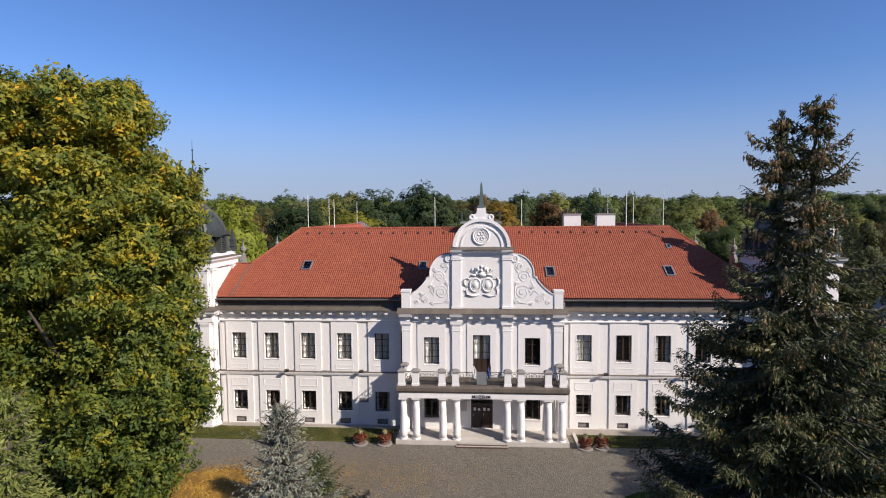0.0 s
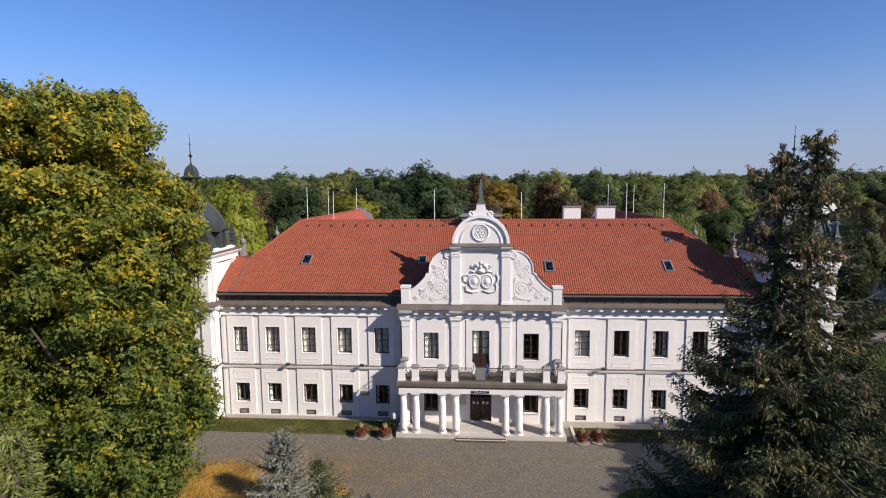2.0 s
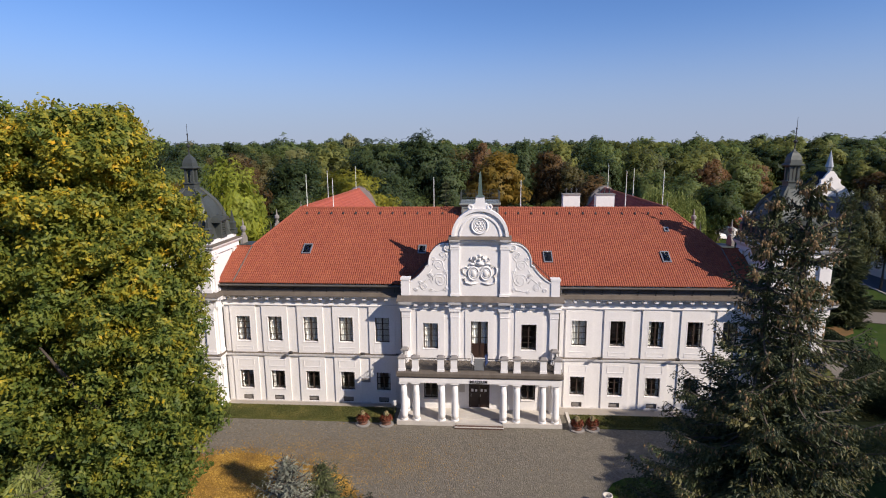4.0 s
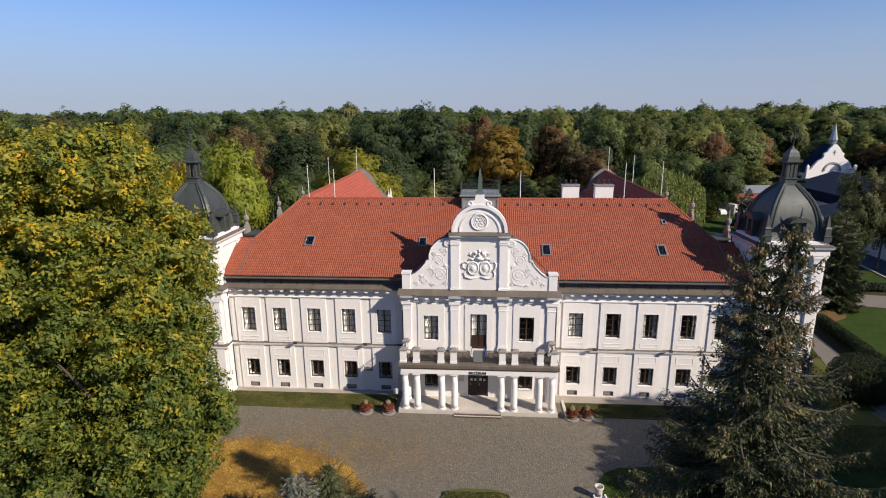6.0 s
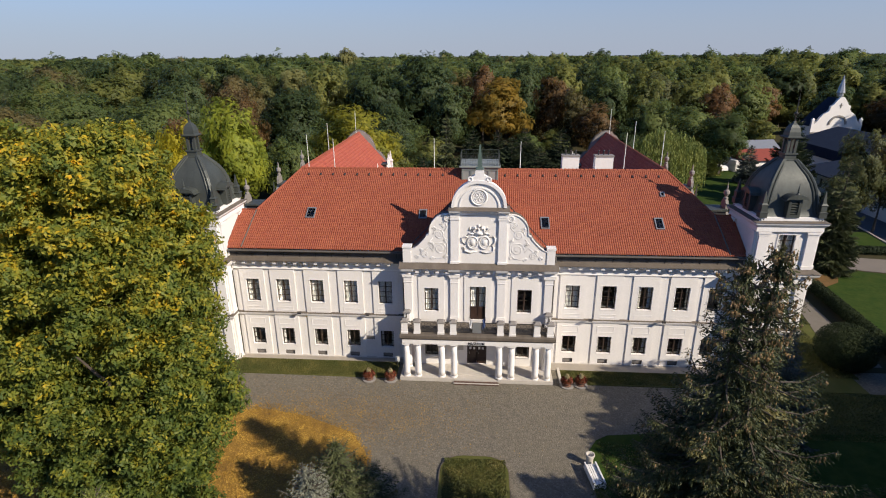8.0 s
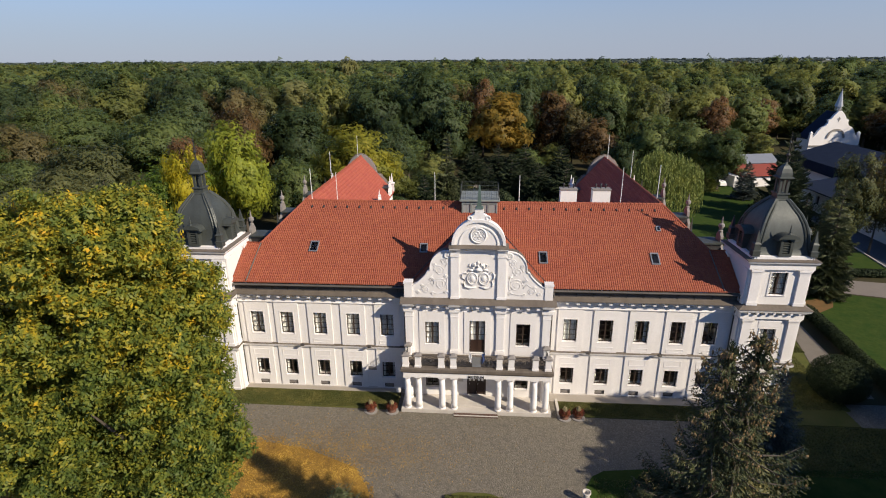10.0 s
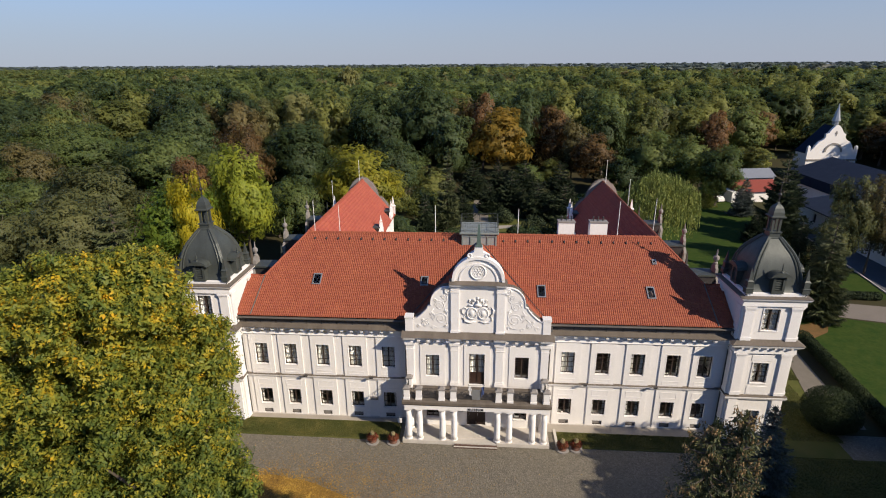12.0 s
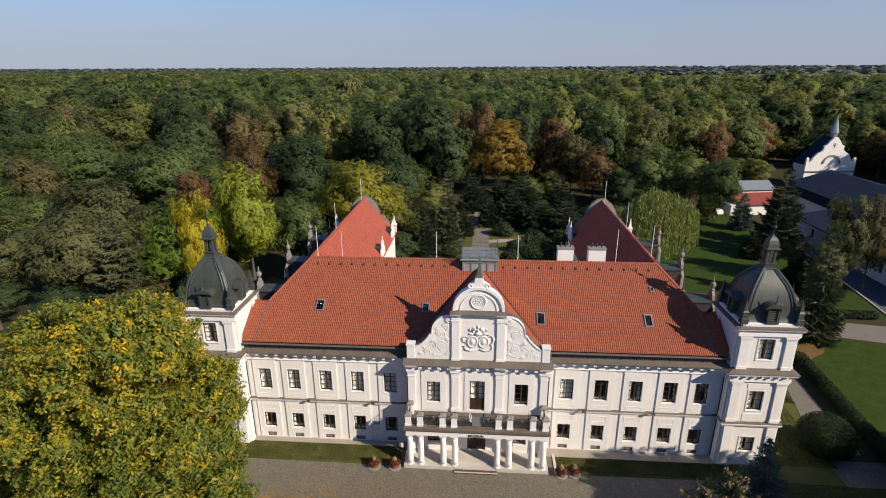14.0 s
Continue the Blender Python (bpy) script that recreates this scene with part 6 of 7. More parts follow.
    for q in (side, other) if fine == 1 else (side,):
        w = q * (S * (0.13 if fine == 1 else 0.16))[:, None]
        ln = D * (S * 0.66)[:, None]
        Vs.append(np.stack([C - ln * 0.6, C + w, C + ln, C - w], axis=1).reshape(-1, 3))
    V = np.concatenate(Vs)
    arrays("needles", V, np.arange(len(V)).reshape(-1, 4), material, t)
    if cone_at:
        bm = bmesh.new()
        for c in cone_at:
            h = rng.uniform(0.10, 0.16)
            top = bm.verts.new((c[0], c[1], c[2]))
            low = bm.verts.new((c[0], c[1], c[2] - h * 1.5))
            ring = [bm.verts.new((c[0] + 0.038 * math.cos(math.tau * j / 5), c[1] + 0.038 * math.sin(math.tau * j / 5), c[2] - h * 0.6)) for j in range(5)]
            for j in range(5):
                bm.faces.new((top, ring[j], ring[(j + 1) % 5]))
                bm.faces.new((low, ring[(j + 1) % 5], ring[j]))
        ob = part("cone_load", bm, M["cone"], t, "hanging brown cones")
        ob["kind"] = "stuff"
    return t


spruce("spruce", "tall dark spruce with two tops hung with brown cones", (9.6, -28.2, 0), 21.85, 5.6, M["needle"], rng, 38, cones=11, group="forecourt spruces", leaders=((-0.50, 0.1, 0.982), (0.42, 0.0, 1.0)), ragged=0.45, twig=0.50, droop=0.95, whorl=8, pointed=0.90, dens=1.0, fine=7, core=5)
spruce("spruce", "smaller blue-green spruce by the east tower", (22.8, -9.2, 0), 9.2, 2.7, M["needle_slate"], rng, 24, group="forecourt spruces", droop=0.5, twig=0.45, fine=3, core=4, cones=1)
spruce("spruce", "dark spruce at the edge of the lawn", (19.9, -25.6, 0), 12.8, 4.2, M["needle"], rng, 28, group="forecourt spruces", fine=3, core=3, dens=1.1)
# unseen trees east of the view, added for the shadows they cast
for k, (x, y, top, w) in enumerate(((37.2, -19.5, 20.0, 7.0), (46.5, -18.2, 19.0, 7.0), (41.0, -29.0, 21.0, 7.0), (54.0, -22.0, 21.0, 7.5), (29.0, -31.0, 18.0, 5.5), (62.0, -14.0, 20.0, 7.0), (40.5, -17.5, 16.5, 5.6), (52.5, -12.5, 16.0, 6.0), (33.0, -24.5, 17.0, 5.0))):
    broadleaf("park_tree", "out-of-view broad tree added to shade the east lawn", (x, y, 0), top, w, M["leaf_park"], rng, 13000, 0.48, 110, 1.7, 0.45, 0.12, "park trees")
spruce("blue_spruce", "slender silver-blue spruce with thin top", (-6.7, -28.7, 0), 12.2, 4.0, M["needle_blue"], rng, 42, droop=0.45, twig=0.44, ragged=0.24, fine=6, core=5, dens=0.9, pointed=0.8, whorl=10)
spruce("young_spruce", "broad olive-green young spruce on the leaf litter", (-8.0, -20.8, 0), 7.0, 3.5, M["needle_olive"], rng, 24, droop=0.3, twig=0.5, ragged=0.35, fine=5, core=4)
spruce("pine", "green long-needled pine below the chestnut", (-13.4, -31.6, 0), 13.6, 3.2, M["needle_pine"], rng, 30, droop=-0.1, twig=0.6, dens=0.9, category="pine", fine=9, core=4)


# ---------------------------------------------------------------- park and woods
rng = np.random.default_rng(23)


def wood_tree_meshes(count, n, leaf, lobes, subs):
    """Crowns about 11.5 m wide and 16.8 m high on the ground, for copies: corners, faces, normals."""
    out = []
    for _ in range(count):
        big = crown_lumps(rng, (0, 0, 9.2), (4.6, 4.6, 6.0), lobes, 2.3, 0.9, -0.8)
        big.append((np.array((0.0, 0.0, 9.2)), (4.2, 4.2, 6.2)))
        small = []
        for k, (c, r) in enumerate(big):
            for _ in range(subs if k < lobes else 4 * subs):
                d = rng.normal(0, 1, 3)
                d /= np.linalg.norm(d)
                q = rng.uniform(0.75, 1.35)
                small.append((c + d * np.array(r) * rng.uniform(0.7, 1.0), (q, q, q * 0.8)))
        P, d = lump_points(small, n, rng, 0.6)
        keep = P[:, 2] > 1.2
        P, d = P[keep], d[keep]
        out_way = (P - (0, 0, 8.0)) / (5.5, 5.5, 8.0)
        out_way /= np.linalg.norm(out_way, axis=1)[:, None] + 1e-9
        N = 0.32 * d + 0.85 * out_way + (0, 0, 0.1)
        V, F = leaves(P, N, leaf, rng, 0.30, 1.5)
        V = V.reshape(-1, 4, 3)[:, (0, 2, 1)].reshape(-1, 3)
        N /= np.linalg.norm(N, axis=1)[:, None]
        out.append((V, np.arange(len(V)).reshape(-1, 3), np.repeat(N, 3, axis=0)))
    return out


def far_stuff(name, label, material, spots, protos):
    """Many far trees in one mesh."""
    Vs, Fs, Ns, base = [], [], [], 0
    for k, (x, y, s, h) in enumerate(spots):
        V, F, N = protos[k % len(protos)]
        a = rng.uniform(0, math.tau)
        R = np.array(((math.cos(a), -math.sin(a), 0), (math.sin(a), math.cos(a), 0), (0, 0, 1)))
        Vs.append((V * (s, s, h)) @ R.T + (x, y, 0))
        Fs.append(F + base)
        Ns.append(N @ R.T)
        base += len(V)
    ob = arrays(name, np.concatenate(Vs), np.concatenate(Fs), material, normals=np.concatenate(Ns))
    return tagged(ob, label, "woods", kind="stuff")


def clear(x, y):
    """Open ground: the house, its court, glades, the church."""
    if abs(x) < 31 and y < 44:
        return True
    if -9 < x < 24 and y < 98:
        return True
    if 24 < x < 66 and y < 58 or 38 < x < 60 and y < 88:
        return True
    if 58 < x < 78 and 80 < y < 104:
        return True
    return 66 < x < 124 and y < 122 or 92 < x < 122 and y < 152


M["leaf_ash"] = leaf_mat("ash_leaves", [(0.0, (0.155, 0.205, 0.034)), (0.5, (0.245, 0.295, 0.042)), (1.0, (0.38, 0.41, 0.05))], through_light=0.5, gap=0.3, object_shift=0.2, jitter=0.14)
M["leaf_lush"] = leaf_mat("fresh_green_leaves", [(0.0, (0.110, 0.175, 0.030)), (0.5, (0.165, 0.240, 0.036)), (1.0, (0.24, 0.31, 0.045))], through_light=0.5, gap=0.3, jitter=0.12)
M["leaf_pale"] = leaf_mat("pale_cream_leaves", [(0.0, (0.17, 0.18, 0.07)), (0.5, (0.24, 0.24, 0.095)), (1.0, (0.34, 0.32, 0.13))], through_light=0.5, gap=0.3, jitter=0.12)
M["leaf_gold"] = leaf_mat("golden_leaves", [(0.0, (0.34, 0.30, 0.03)), (0.5, (0.50, 0.43, 0.036)), (1.0, (0.64, 0.53, 0.045))], through_light=0.5, gap=0.3, jitter=0.14)
# distance haze is mixed into the leaf colour of the farthest woods
M["leaf_haze"] = leaf_mat("haze_tinted_leaves", [(0.0, (0.10, 0.13, 0.115)), (0.5, (0.125, 0.155, 0.14)), (1.0, (0.155, 0.185, 0.165))], object_shift=0.0)
# named trees of the park: place, height, spread factor, leaf, look
near = wood_tree_meshes(6, 9500, 0.52, 15, 14)
back = wood_tree_meshes(5, 4200, 0.80, 14, 12)
mid = wood_tree_meshes(5, 1100, 1.5, 12, 10)
far = wood_tree_meshes(4, 170, 2.6, 8, 6)
near_meshes = {}


def park_tree(label, x, y, top, width, key, proto=0, bark="bark"):
    crowns = near if y < 100 else back
    t = thing("park_tree", label, "tree", pose(x, y, 0), "park trees")
    mk = (key, y < 100, proto % len(crowns))
    if mk not in near_meshes:
        V, F, N = crowns[mk[2]]
        ob = arrays("crown", V, F, M[key], t, normals=N)
        near_meshes[mk] = ob.data
    else:
        ob = new("crown", near_meshes[mk])
        ob.parent = t
    ob.matrix_basis = pose(0, 0, 0, 0, 0, 67 * proto) @ Matrix.Diagonal((width / 11.5, width / 11.5, top / 16.8, 1))
    if "trunk" not in near_meshes:
        bm = bmesh.new()
        limbs(bm, (0, 0, -0.1), 14, 3.2, np.random.default_rng(3), 0.28, 6)
        tr = part("trunk", bm, M[bark], t)
        near_meshes["trunk"] = tr.data
    else:
        tr = new("trunk", near_meshes["trunk"])
        tr.parent = t
    tr.matrix_basis = Matrix.Diagonal((width / 11.5, width / 11.5, top / 16.8, 1))
    return t


SPECIAL = [
    ("bright yellow ash tree behind the tower", -43.2, 30, 21.6, 7.5, "leaf_gold"), ("tall yellow-green ash tree behind the tower", -39.6, 40, 23.8, 12.0, "leaf_ash"),
    ("low fresh green tree behind the west tower", -48.6, 33, 18.6, 12.5, "leaf_lush"), ("green tree by the west wing", -33, 46, 16.5, 10, "leaf_green"),
    ("broad dark brown-green tree west of the tower", -63, 30, 17.5, 14, "leaf_dusk"), ("broad dull olive tree west of the tower", -71, 48, 19.0, 17, "leaf_dusk"), ("dark brown-green tree west of the tower", -77, 30, 17, 15, "leaf_dusk"),
    ("olive-yellow tree behind the west wing", -24.2, 60, 20.8, 17.5, "leaf_yellow"), ("olive tree beyond the west wing", -19.5, 64, 14.5, 9, "leaf_olive"),
    ("orange-brown plane tree in the park", 5.0, 112, 23.8, 18.5, "leaf_orange"), ("rust-brown tree behind the plane tree", 0.5, 135, 27.0, 13, "leaf_rust"),
    ("tall thin brown tree in the park", 21.0, 118, 24.0, 12.5, "leaf_rust"), ("rust-brown tree in the park", 31.0, 105, 17.5, 14, "leaf_rust"), ("dull brown tree in the park", 26.0, 112, 20.5, 10, "leaf_brown"),
    ("reddish-brown tree in the wood", -55, 75, 24.3, 12.5, "leaf_rust"), ("small brown tree in the wood", -60, 60, 18.0, 9, "leaf_rust"), ("bare brownish tree in the wood", -84, 140, 24, 15, "leaf_brown"),
    ("deep green tree by the garden court", -32, 122, 29.3, 20, "leaf_deep"), ("deep green tree by the garden court", -16.5, 125, 30, 21, "leaf_deep"), ("deep green tree beside the plane tree", -9, 108, 22, 13, "leaf_deep"),
    ("pale green tree in the wood", -48.5, 130, 27.5, 17, "leaf_olive"), ("deep green tree behind the west wing", -45, 85, 22.8, 18, "leaf_deep"), ("deep green tree behind the west wing", -22, 84, 19, 14, "leaf_deep"),
    ("broad green tree in the wood", -103, 90, 22.5, 21, "leaf_green"), ("broad green tree in the wood", -78, 80, 21.5, 20, "leaf_green"),
    ("green tree beyond the east wing", 43, 98, 18.8, 14, "leaf_green"), ("green tree beyond the east wing", 52, 96, 18.0, 15, "leaf_green"), ("olive-green tree beyond the east wing", 57.5, 88, 16.5, 13, "leaf_green"), ("dull green tree beyond the east wing", 36, 94, 12.0, 10, "leaf_deep"), ("yellow-green tree in the wood", 49, 130, 23, 13, "leaf_olive"), ("olive-yellow tree in the wood", 66.5, 140, 22.3, 15, "leaf_olive"), ("rust-brown tree in the wood", 74, 135, 20.8, 11, "leaf_rust"),
    ("deep green tree in the park", 38, 128, 24, 15, "leaf_deep"), ("deep green tree in the park", 14, 138, 27, 14, "leaf_deep"),
    ("brown-red tree near the church", 100, 166, 18, 17, "leaf_rust"), ("green tree near the church", 90, 152, 21, 15, "leaf_green"), ("olive tree beyond the church", 138, 200, 22.5, 22, "leaf_olive"), ("dull brown tree beside the church", 134, 146, 16, 16, "leaf_rust"), ("deep green tree beside the church", 122, 158, 20, 16, "leaf_deep"),
    ("pale cream-yellow tree in the woods", -72, 168, 25.5, 19, "leaf_pale"), ("yellowish tree far in the woods", -150, 182, 28, 20, "leaf_olive"), ("pale green tree in the woods", -135, 150, 24, 22, "leaf_olive"),
    ("tall olive tree in the paved yard", 60.5, 44.2, 18.6, 7.5, "leaf_dusk"), ("tall brown-green tree in the paved yard", 64.5, 43.5, 18.2, 7.0, "leaf_brown"), ("tall brown-green tree in the paved yard", 68.5, 42.0, 16.5, 6.5, "leaf_dusk"), ("dull olive tree by the park road", 53.5, 37.0, 11.5, 6.5, "leaf_dusk"),
]
for k, (lab, x, y, top, w, key) in enumerate(SPECIAL):
    park_tree(lab, x, y, top, w, key, k)

# the wood: nearer trees one by one, the rest in whole stands
LEAF_KEYS = ["leaf_green"] * 9 + ["leaf_deep"] * 5 + ["leaf_olive"] * 4 + ["leaf_dusk"] * 2 + ["leaf_brown"]
LAB = {"leaf_deep": "deep green park tree in the wood", "leaf_dusk": "dull brown-green tree in the wood", "leaf_green": "dense green park tree in the wood", "leaf_olive": "olive-green tree turning in the wood", "leaf_rust": "rust-brown autumn tree in the wood", "leaf_brown": "thin brownish tree in the wood"}
taken = [(x, y, w * 0.35) for _, x, y, _, w, _ in SPECIAL]
n_near = 0
stands = {}
for gy in np.arange(20, 185, 9.4):
    half_w = 50 + gy * 0.92
    for gx in np.arange(-half_w, half_w, 9.8):
        x, y = gx + rng.uniform(-3.2, 3.2), gy + rng.uniform(-3.2, 3.2)
        if clear(x, y) or any((x - a) ** 2 + (y - b) ** 2 < (c + 3.6) ** 2 for a, b, c in taken):
            continue
        key = LEAF_KEYS[rng.integers(len(LEAF_KEYS))]
        lo_h, hi_h = (13, 18) if y < 60 else (17, 24) if y < 110 else (20, 28)
        if x > 40 and y > 120 and rng.random() < 0.5:
            key = "leaf_olive"
        h = rng.uniform(lo_h, hi_h)
        # heights are capped to fit the camera's view, so the named trees stay visible
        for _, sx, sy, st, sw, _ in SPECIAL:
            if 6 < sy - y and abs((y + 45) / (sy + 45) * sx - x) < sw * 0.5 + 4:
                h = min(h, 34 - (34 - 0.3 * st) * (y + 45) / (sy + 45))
        if h < 7:
            continue
        if n_near >= 299:
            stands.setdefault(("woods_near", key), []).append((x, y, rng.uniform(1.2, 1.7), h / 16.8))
            continue
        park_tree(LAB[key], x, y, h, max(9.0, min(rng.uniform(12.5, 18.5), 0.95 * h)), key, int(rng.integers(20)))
        n_near += 1
for gy in np.arange(186, 440, 12.5):
    half_w = 40 + gy * 0.92
    for gx in np.arange(-half_w, half_w, 12.5):
        x, y = gx + rng.uniform(-4.5, 4.5), gy + rng.uniform(-4.5, 4.5)
        patch = noise.noise(Vector((x * 0.011, y * 0.011, 3.0)))
        key = "leaf_olive" if patch > 0.22 or x > 60 and rng.random() < 0.4 else "leaf_brown" if rng.random() < 0.05 else "leaf_pale" if rng.random() < 0.015 else "leaf_deep" if patch < -0.15 and rng.random() < 0.6 else "leaf_green"
        stands.setdefault(("woods_middle", key), []).append((x, y, rng.uniform(1.25, 1.9), rng.uniform(1.3, 1.7) + (rng.uniform(0.12, 0.34) if rng.random() < 0.16 else 0.0)))
for gy in np.arange(442, 1500, 19):
    half_w = 40 + gy * 0.92
    for gx in np.arange(-half_w, half_w, 19):
        x, y = gx + rng.uniform(-8, 8), gy + rng.uniform(-8, 8)
        if x > 250 and y > 820:
            continue
        key = "leaf_olive" if noise.noise(Vector((x * 0.006, y * 0.006, 7.0))) > (0.05 if x < 100 else -0.25) else "leaf_green"
        stands.setdefault(("woods_far", key), []).append((x, y, rng.uniform(1.7, 2.5), rng.uniform(1.15, 1.6)))
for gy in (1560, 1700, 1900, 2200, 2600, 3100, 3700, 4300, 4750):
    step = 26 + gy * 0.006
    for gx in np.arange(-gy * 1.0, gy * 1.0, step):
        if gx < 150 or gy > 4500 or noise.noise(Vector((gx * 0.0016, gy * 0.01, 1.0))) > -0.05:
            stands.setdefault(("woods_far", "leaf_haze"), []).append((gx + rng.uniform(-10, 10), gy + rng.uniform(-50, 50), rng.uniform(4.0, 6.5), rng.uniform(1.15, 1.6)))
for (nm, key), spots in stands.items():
    far_stuff(nm, "stand of " + {"leaf_green": "green", "leaf_deep": "deep green", "leaf_olive": "olive-green", "leaf_brown": "brownish", "leaf_pale": "pale yellowish", "leaf_haze": "distant haze-greyed green", "leaf_dusk": "dull brown-green"}[key] + " trees in the wide wood", M[key], spots, {"woods_near": back, "woods_middle": mid}.get(nm, far))


# ---------------------------------------------------------------- evergreens, willow, hedges
rng = np.random.default_rng(41)


def conifer_column(label, x, y, top, width, key, name="thuja", category="conifer"):
    slim = width < 0.45 * top
    return spruce(name, label, (x, y, 0), top, width * 0.52, M[key], rng, 20 if slim else 15, droop=0.35, twig=0.75 + 0.02 * top, dens=0.55, group="park evergreens", category=category, ragged=0.28, whorl=8, pointed=0.75, bare=0.03)


for lab, x, y, top, w, key in (
    
    ("broad dark pine behind the east tower", 59.0, 62, 17.5, 9.0, "needle_dark"), ("broad dark pine behind the east tower", 62.8, 68, 17.0, 9.5, "needle_dark"), ("dark spruce at the edge of the glade", 60.5, 80, 8.5, 5, "needle_slate"), ("dark spruce at the edge of the glade", 54, 60, 6, 4.5, "needle_dark"),
    ("slim dark conifer behind the tower", 51, 40, 11, 4, "needle_dark"), ("olive conifer beside the east tower", 46.8, 25.6, 16.0, 5.8, "needle_olive"), ("star-branched dark spruce west of the tower", -54, 27, 16.0, 9.5, "needle_olive"),
    ("pointed olive yew in the garden court", -6.9, 63, 17.0, 5.2, "needle_olive"), ("dark yew in the garden court", -11, 58, 9.5, 5, "needle_dark"), ("dark yew in the garden court", -4.0, 72, 6, 5.5, "needle_dark"),
    ("dark yew by the garden walk", 2.0, 80, 7.5, 6.5, "needle_dark"), ("dark evergreen beside the garden walk", 7.2, 80, 10.5, 8.5, "needle_dark"), ("dark evergreen beside the garden walk", 13.0, 75, 9.0, 8, "needle_dark"), ("dark evergreen beside the garden walk", 18.5, 72, 9, 7, "needle_dark"), ("dark evergreen beside the garden walk", 11.0, 90, 11, 9, "needle_dark"), ("dark evergreen at the end of the court", 19.5, 88, 11, 9, "needle_dark"), ("dark evergreen at the end of the court", -2.0, 94, 10, 9, "needle_dark"), ("dark evergreen at the end of the court", 4.5, 97, 9, 9, "needle_dark"),
    ("young blue-grey spruce on the glade", 55, 88, 9, 5, "needle_pine"), ("dark evergreen by the tower path", 35.5, 14.5, 5.0, 4, "needle_dark"),
    ("small dark evergreen beside the wing", 28, 34, 8, 4, "needle_dark"), ("small dark evergreen beside the wing", 27.5, 27, 6, 4, "needle_dark"),
    ("dark evergreen beside the west wing", -28, 40, 12, 6, "needle_dark"), ("dark evergreen beside the west wing", -30, 47, 13, 7, "needle_dark"),
):
    conifer_column(lab, x, y, top, w, key)

# weeping willow beyond the east wing
wil = thing("weeping_willow", "pale green weeping willow beside the east wing", "willow", pose(31.2, 48.7, 0))
bm = bmesh.new()
limbs(bm, (0, 0, -0.1), 15.0, 4.2, rng, 0.38, 9)
part("trunk", bm, M["bark"], wil)
starts = []
for _ in range(1150):
    a, r = rng.uniform(0, math.tau), 6.3 * math.sqrt(rng.uniform(0, 1))
    lump = 1.0 + 0.7 * math.sin(3 * a) * r / 6.3 + 0.5 * math.sin(5 * a + 1.0)
    starts.append((r * math.cos(a), r * math.sin(a), 16.6 - 0.10 * r * r - lump + rng.uniform(-0.6, 0.4)))
P = []
for x, y, z in starts:
    k = int(rng.integers(12, 26))
    drop = np.arange(k) * 0.26
    P.append(np.stack([x + 0.05 * rng.normal(size=k) + 0.05 * x * np.sqrt(drop), y + 0.05 * rng.normal(size=k) + 0.05 * y * np.sqrt(drop), z - drop], axis=1))
P = np.concatenate(P)
P = P[P[:, 2] > 0.8]
ax = np.zeros_like(P) + (0, 0, -1.0) + rng.normal(0, 0.25, P.shape)
ax /= np.linalg.norm(ax, axis=1)[:, None]
sd = np.cross(ax, rng.normal(0, 1, P.shape))
sd /= np.linalg.norm(sd, axis=1)[:, None]
V = np.stack([P - ax * 0.24, P + sd * 0.07, P + ax * 0.24, P - sd * 0.07], axis=1).reshape(-1, 3)
arrays("crown", V, np.arange(len(V)).reshape(-1, 4), M["leaf_willow"], wil)


def bush(name, label, category, lumps, n, leaf, key, at=(0, 0, 0)):
    t = thing(name, label, category, pose(*at))
    P, d = lump_points(lumps, n, rng, 0.82)
    P[:, 2] = np.maximum(P[:, 2], 0.05)
    V, F = leaves(P, d, leaf, rng, 0.5)
    arrays("foliage", V, F, M[key], t)
    bm = bmesh.new()
    for c, r in lumps[:12]:
        tube(bm, [(c[0], c[1], -0.05), (c[0], c[1], max(c[2], 0.3))], [0.06, 0.03], 5)
    part("stems", bm, M["bark"], t)
    return t


bush("round_bush", "large dark clipped round bush beside the path", "bush", [((0, 0, 2.0), (2.5, 2.5, 2.1)), ((0.5, 0.5, 1.2), (2.4, 2.4, 1.4))], 40000, 0.08, "leaf_yew", (34.4, 1.2, 0))
bush("round_bush", "low dark round bush beside the path", "bush", [((0, 0, 1.2), (1.9, 1.9, 1.3))], 18000, 0.08, "leaf_yew", (39.6, -3.5, 0))
hl = [((41.6 + (-1.4 / 16.0) * (19.5 - y), y, 0.7), (0.85, 0.9, 0.75)) for y in np.arange(-9, 19.6, 0.8)]
bush("hedge", "long dark clipped hedge along the park lawn", "hedge", hl, 45000, 0.09, "leaf_yew")
hl = [((x, 33.2 - 0.05 * (x - 52), 0.55), (0.8, 0.8, 0.65)) for x in np.arange(52.5, 60, 0.7)]
bush("hedge", "low dark hedge beyond the park road", "hedge", hl, 4000, 0.16, "needle_dark")
bush("round_bush", "low dark round bush on the shaded lawn", "bush", [((0, 0, 0.8), (1.6, 1.5, 0.9))], 4000, 0.09, "leaf_yew", (13.5, -13.0, 0))
bush("round_bush", "dark low juniper on the shaded lawn", "bush", [((0, 0, 0.7), (2.0, 1.5, 0.8)), ((2.2, -1.0, 0.6), (1.6, 1.4, 0.7))], 5000, 0.09, "leaf_yew", (14.5, -18.0, 0))


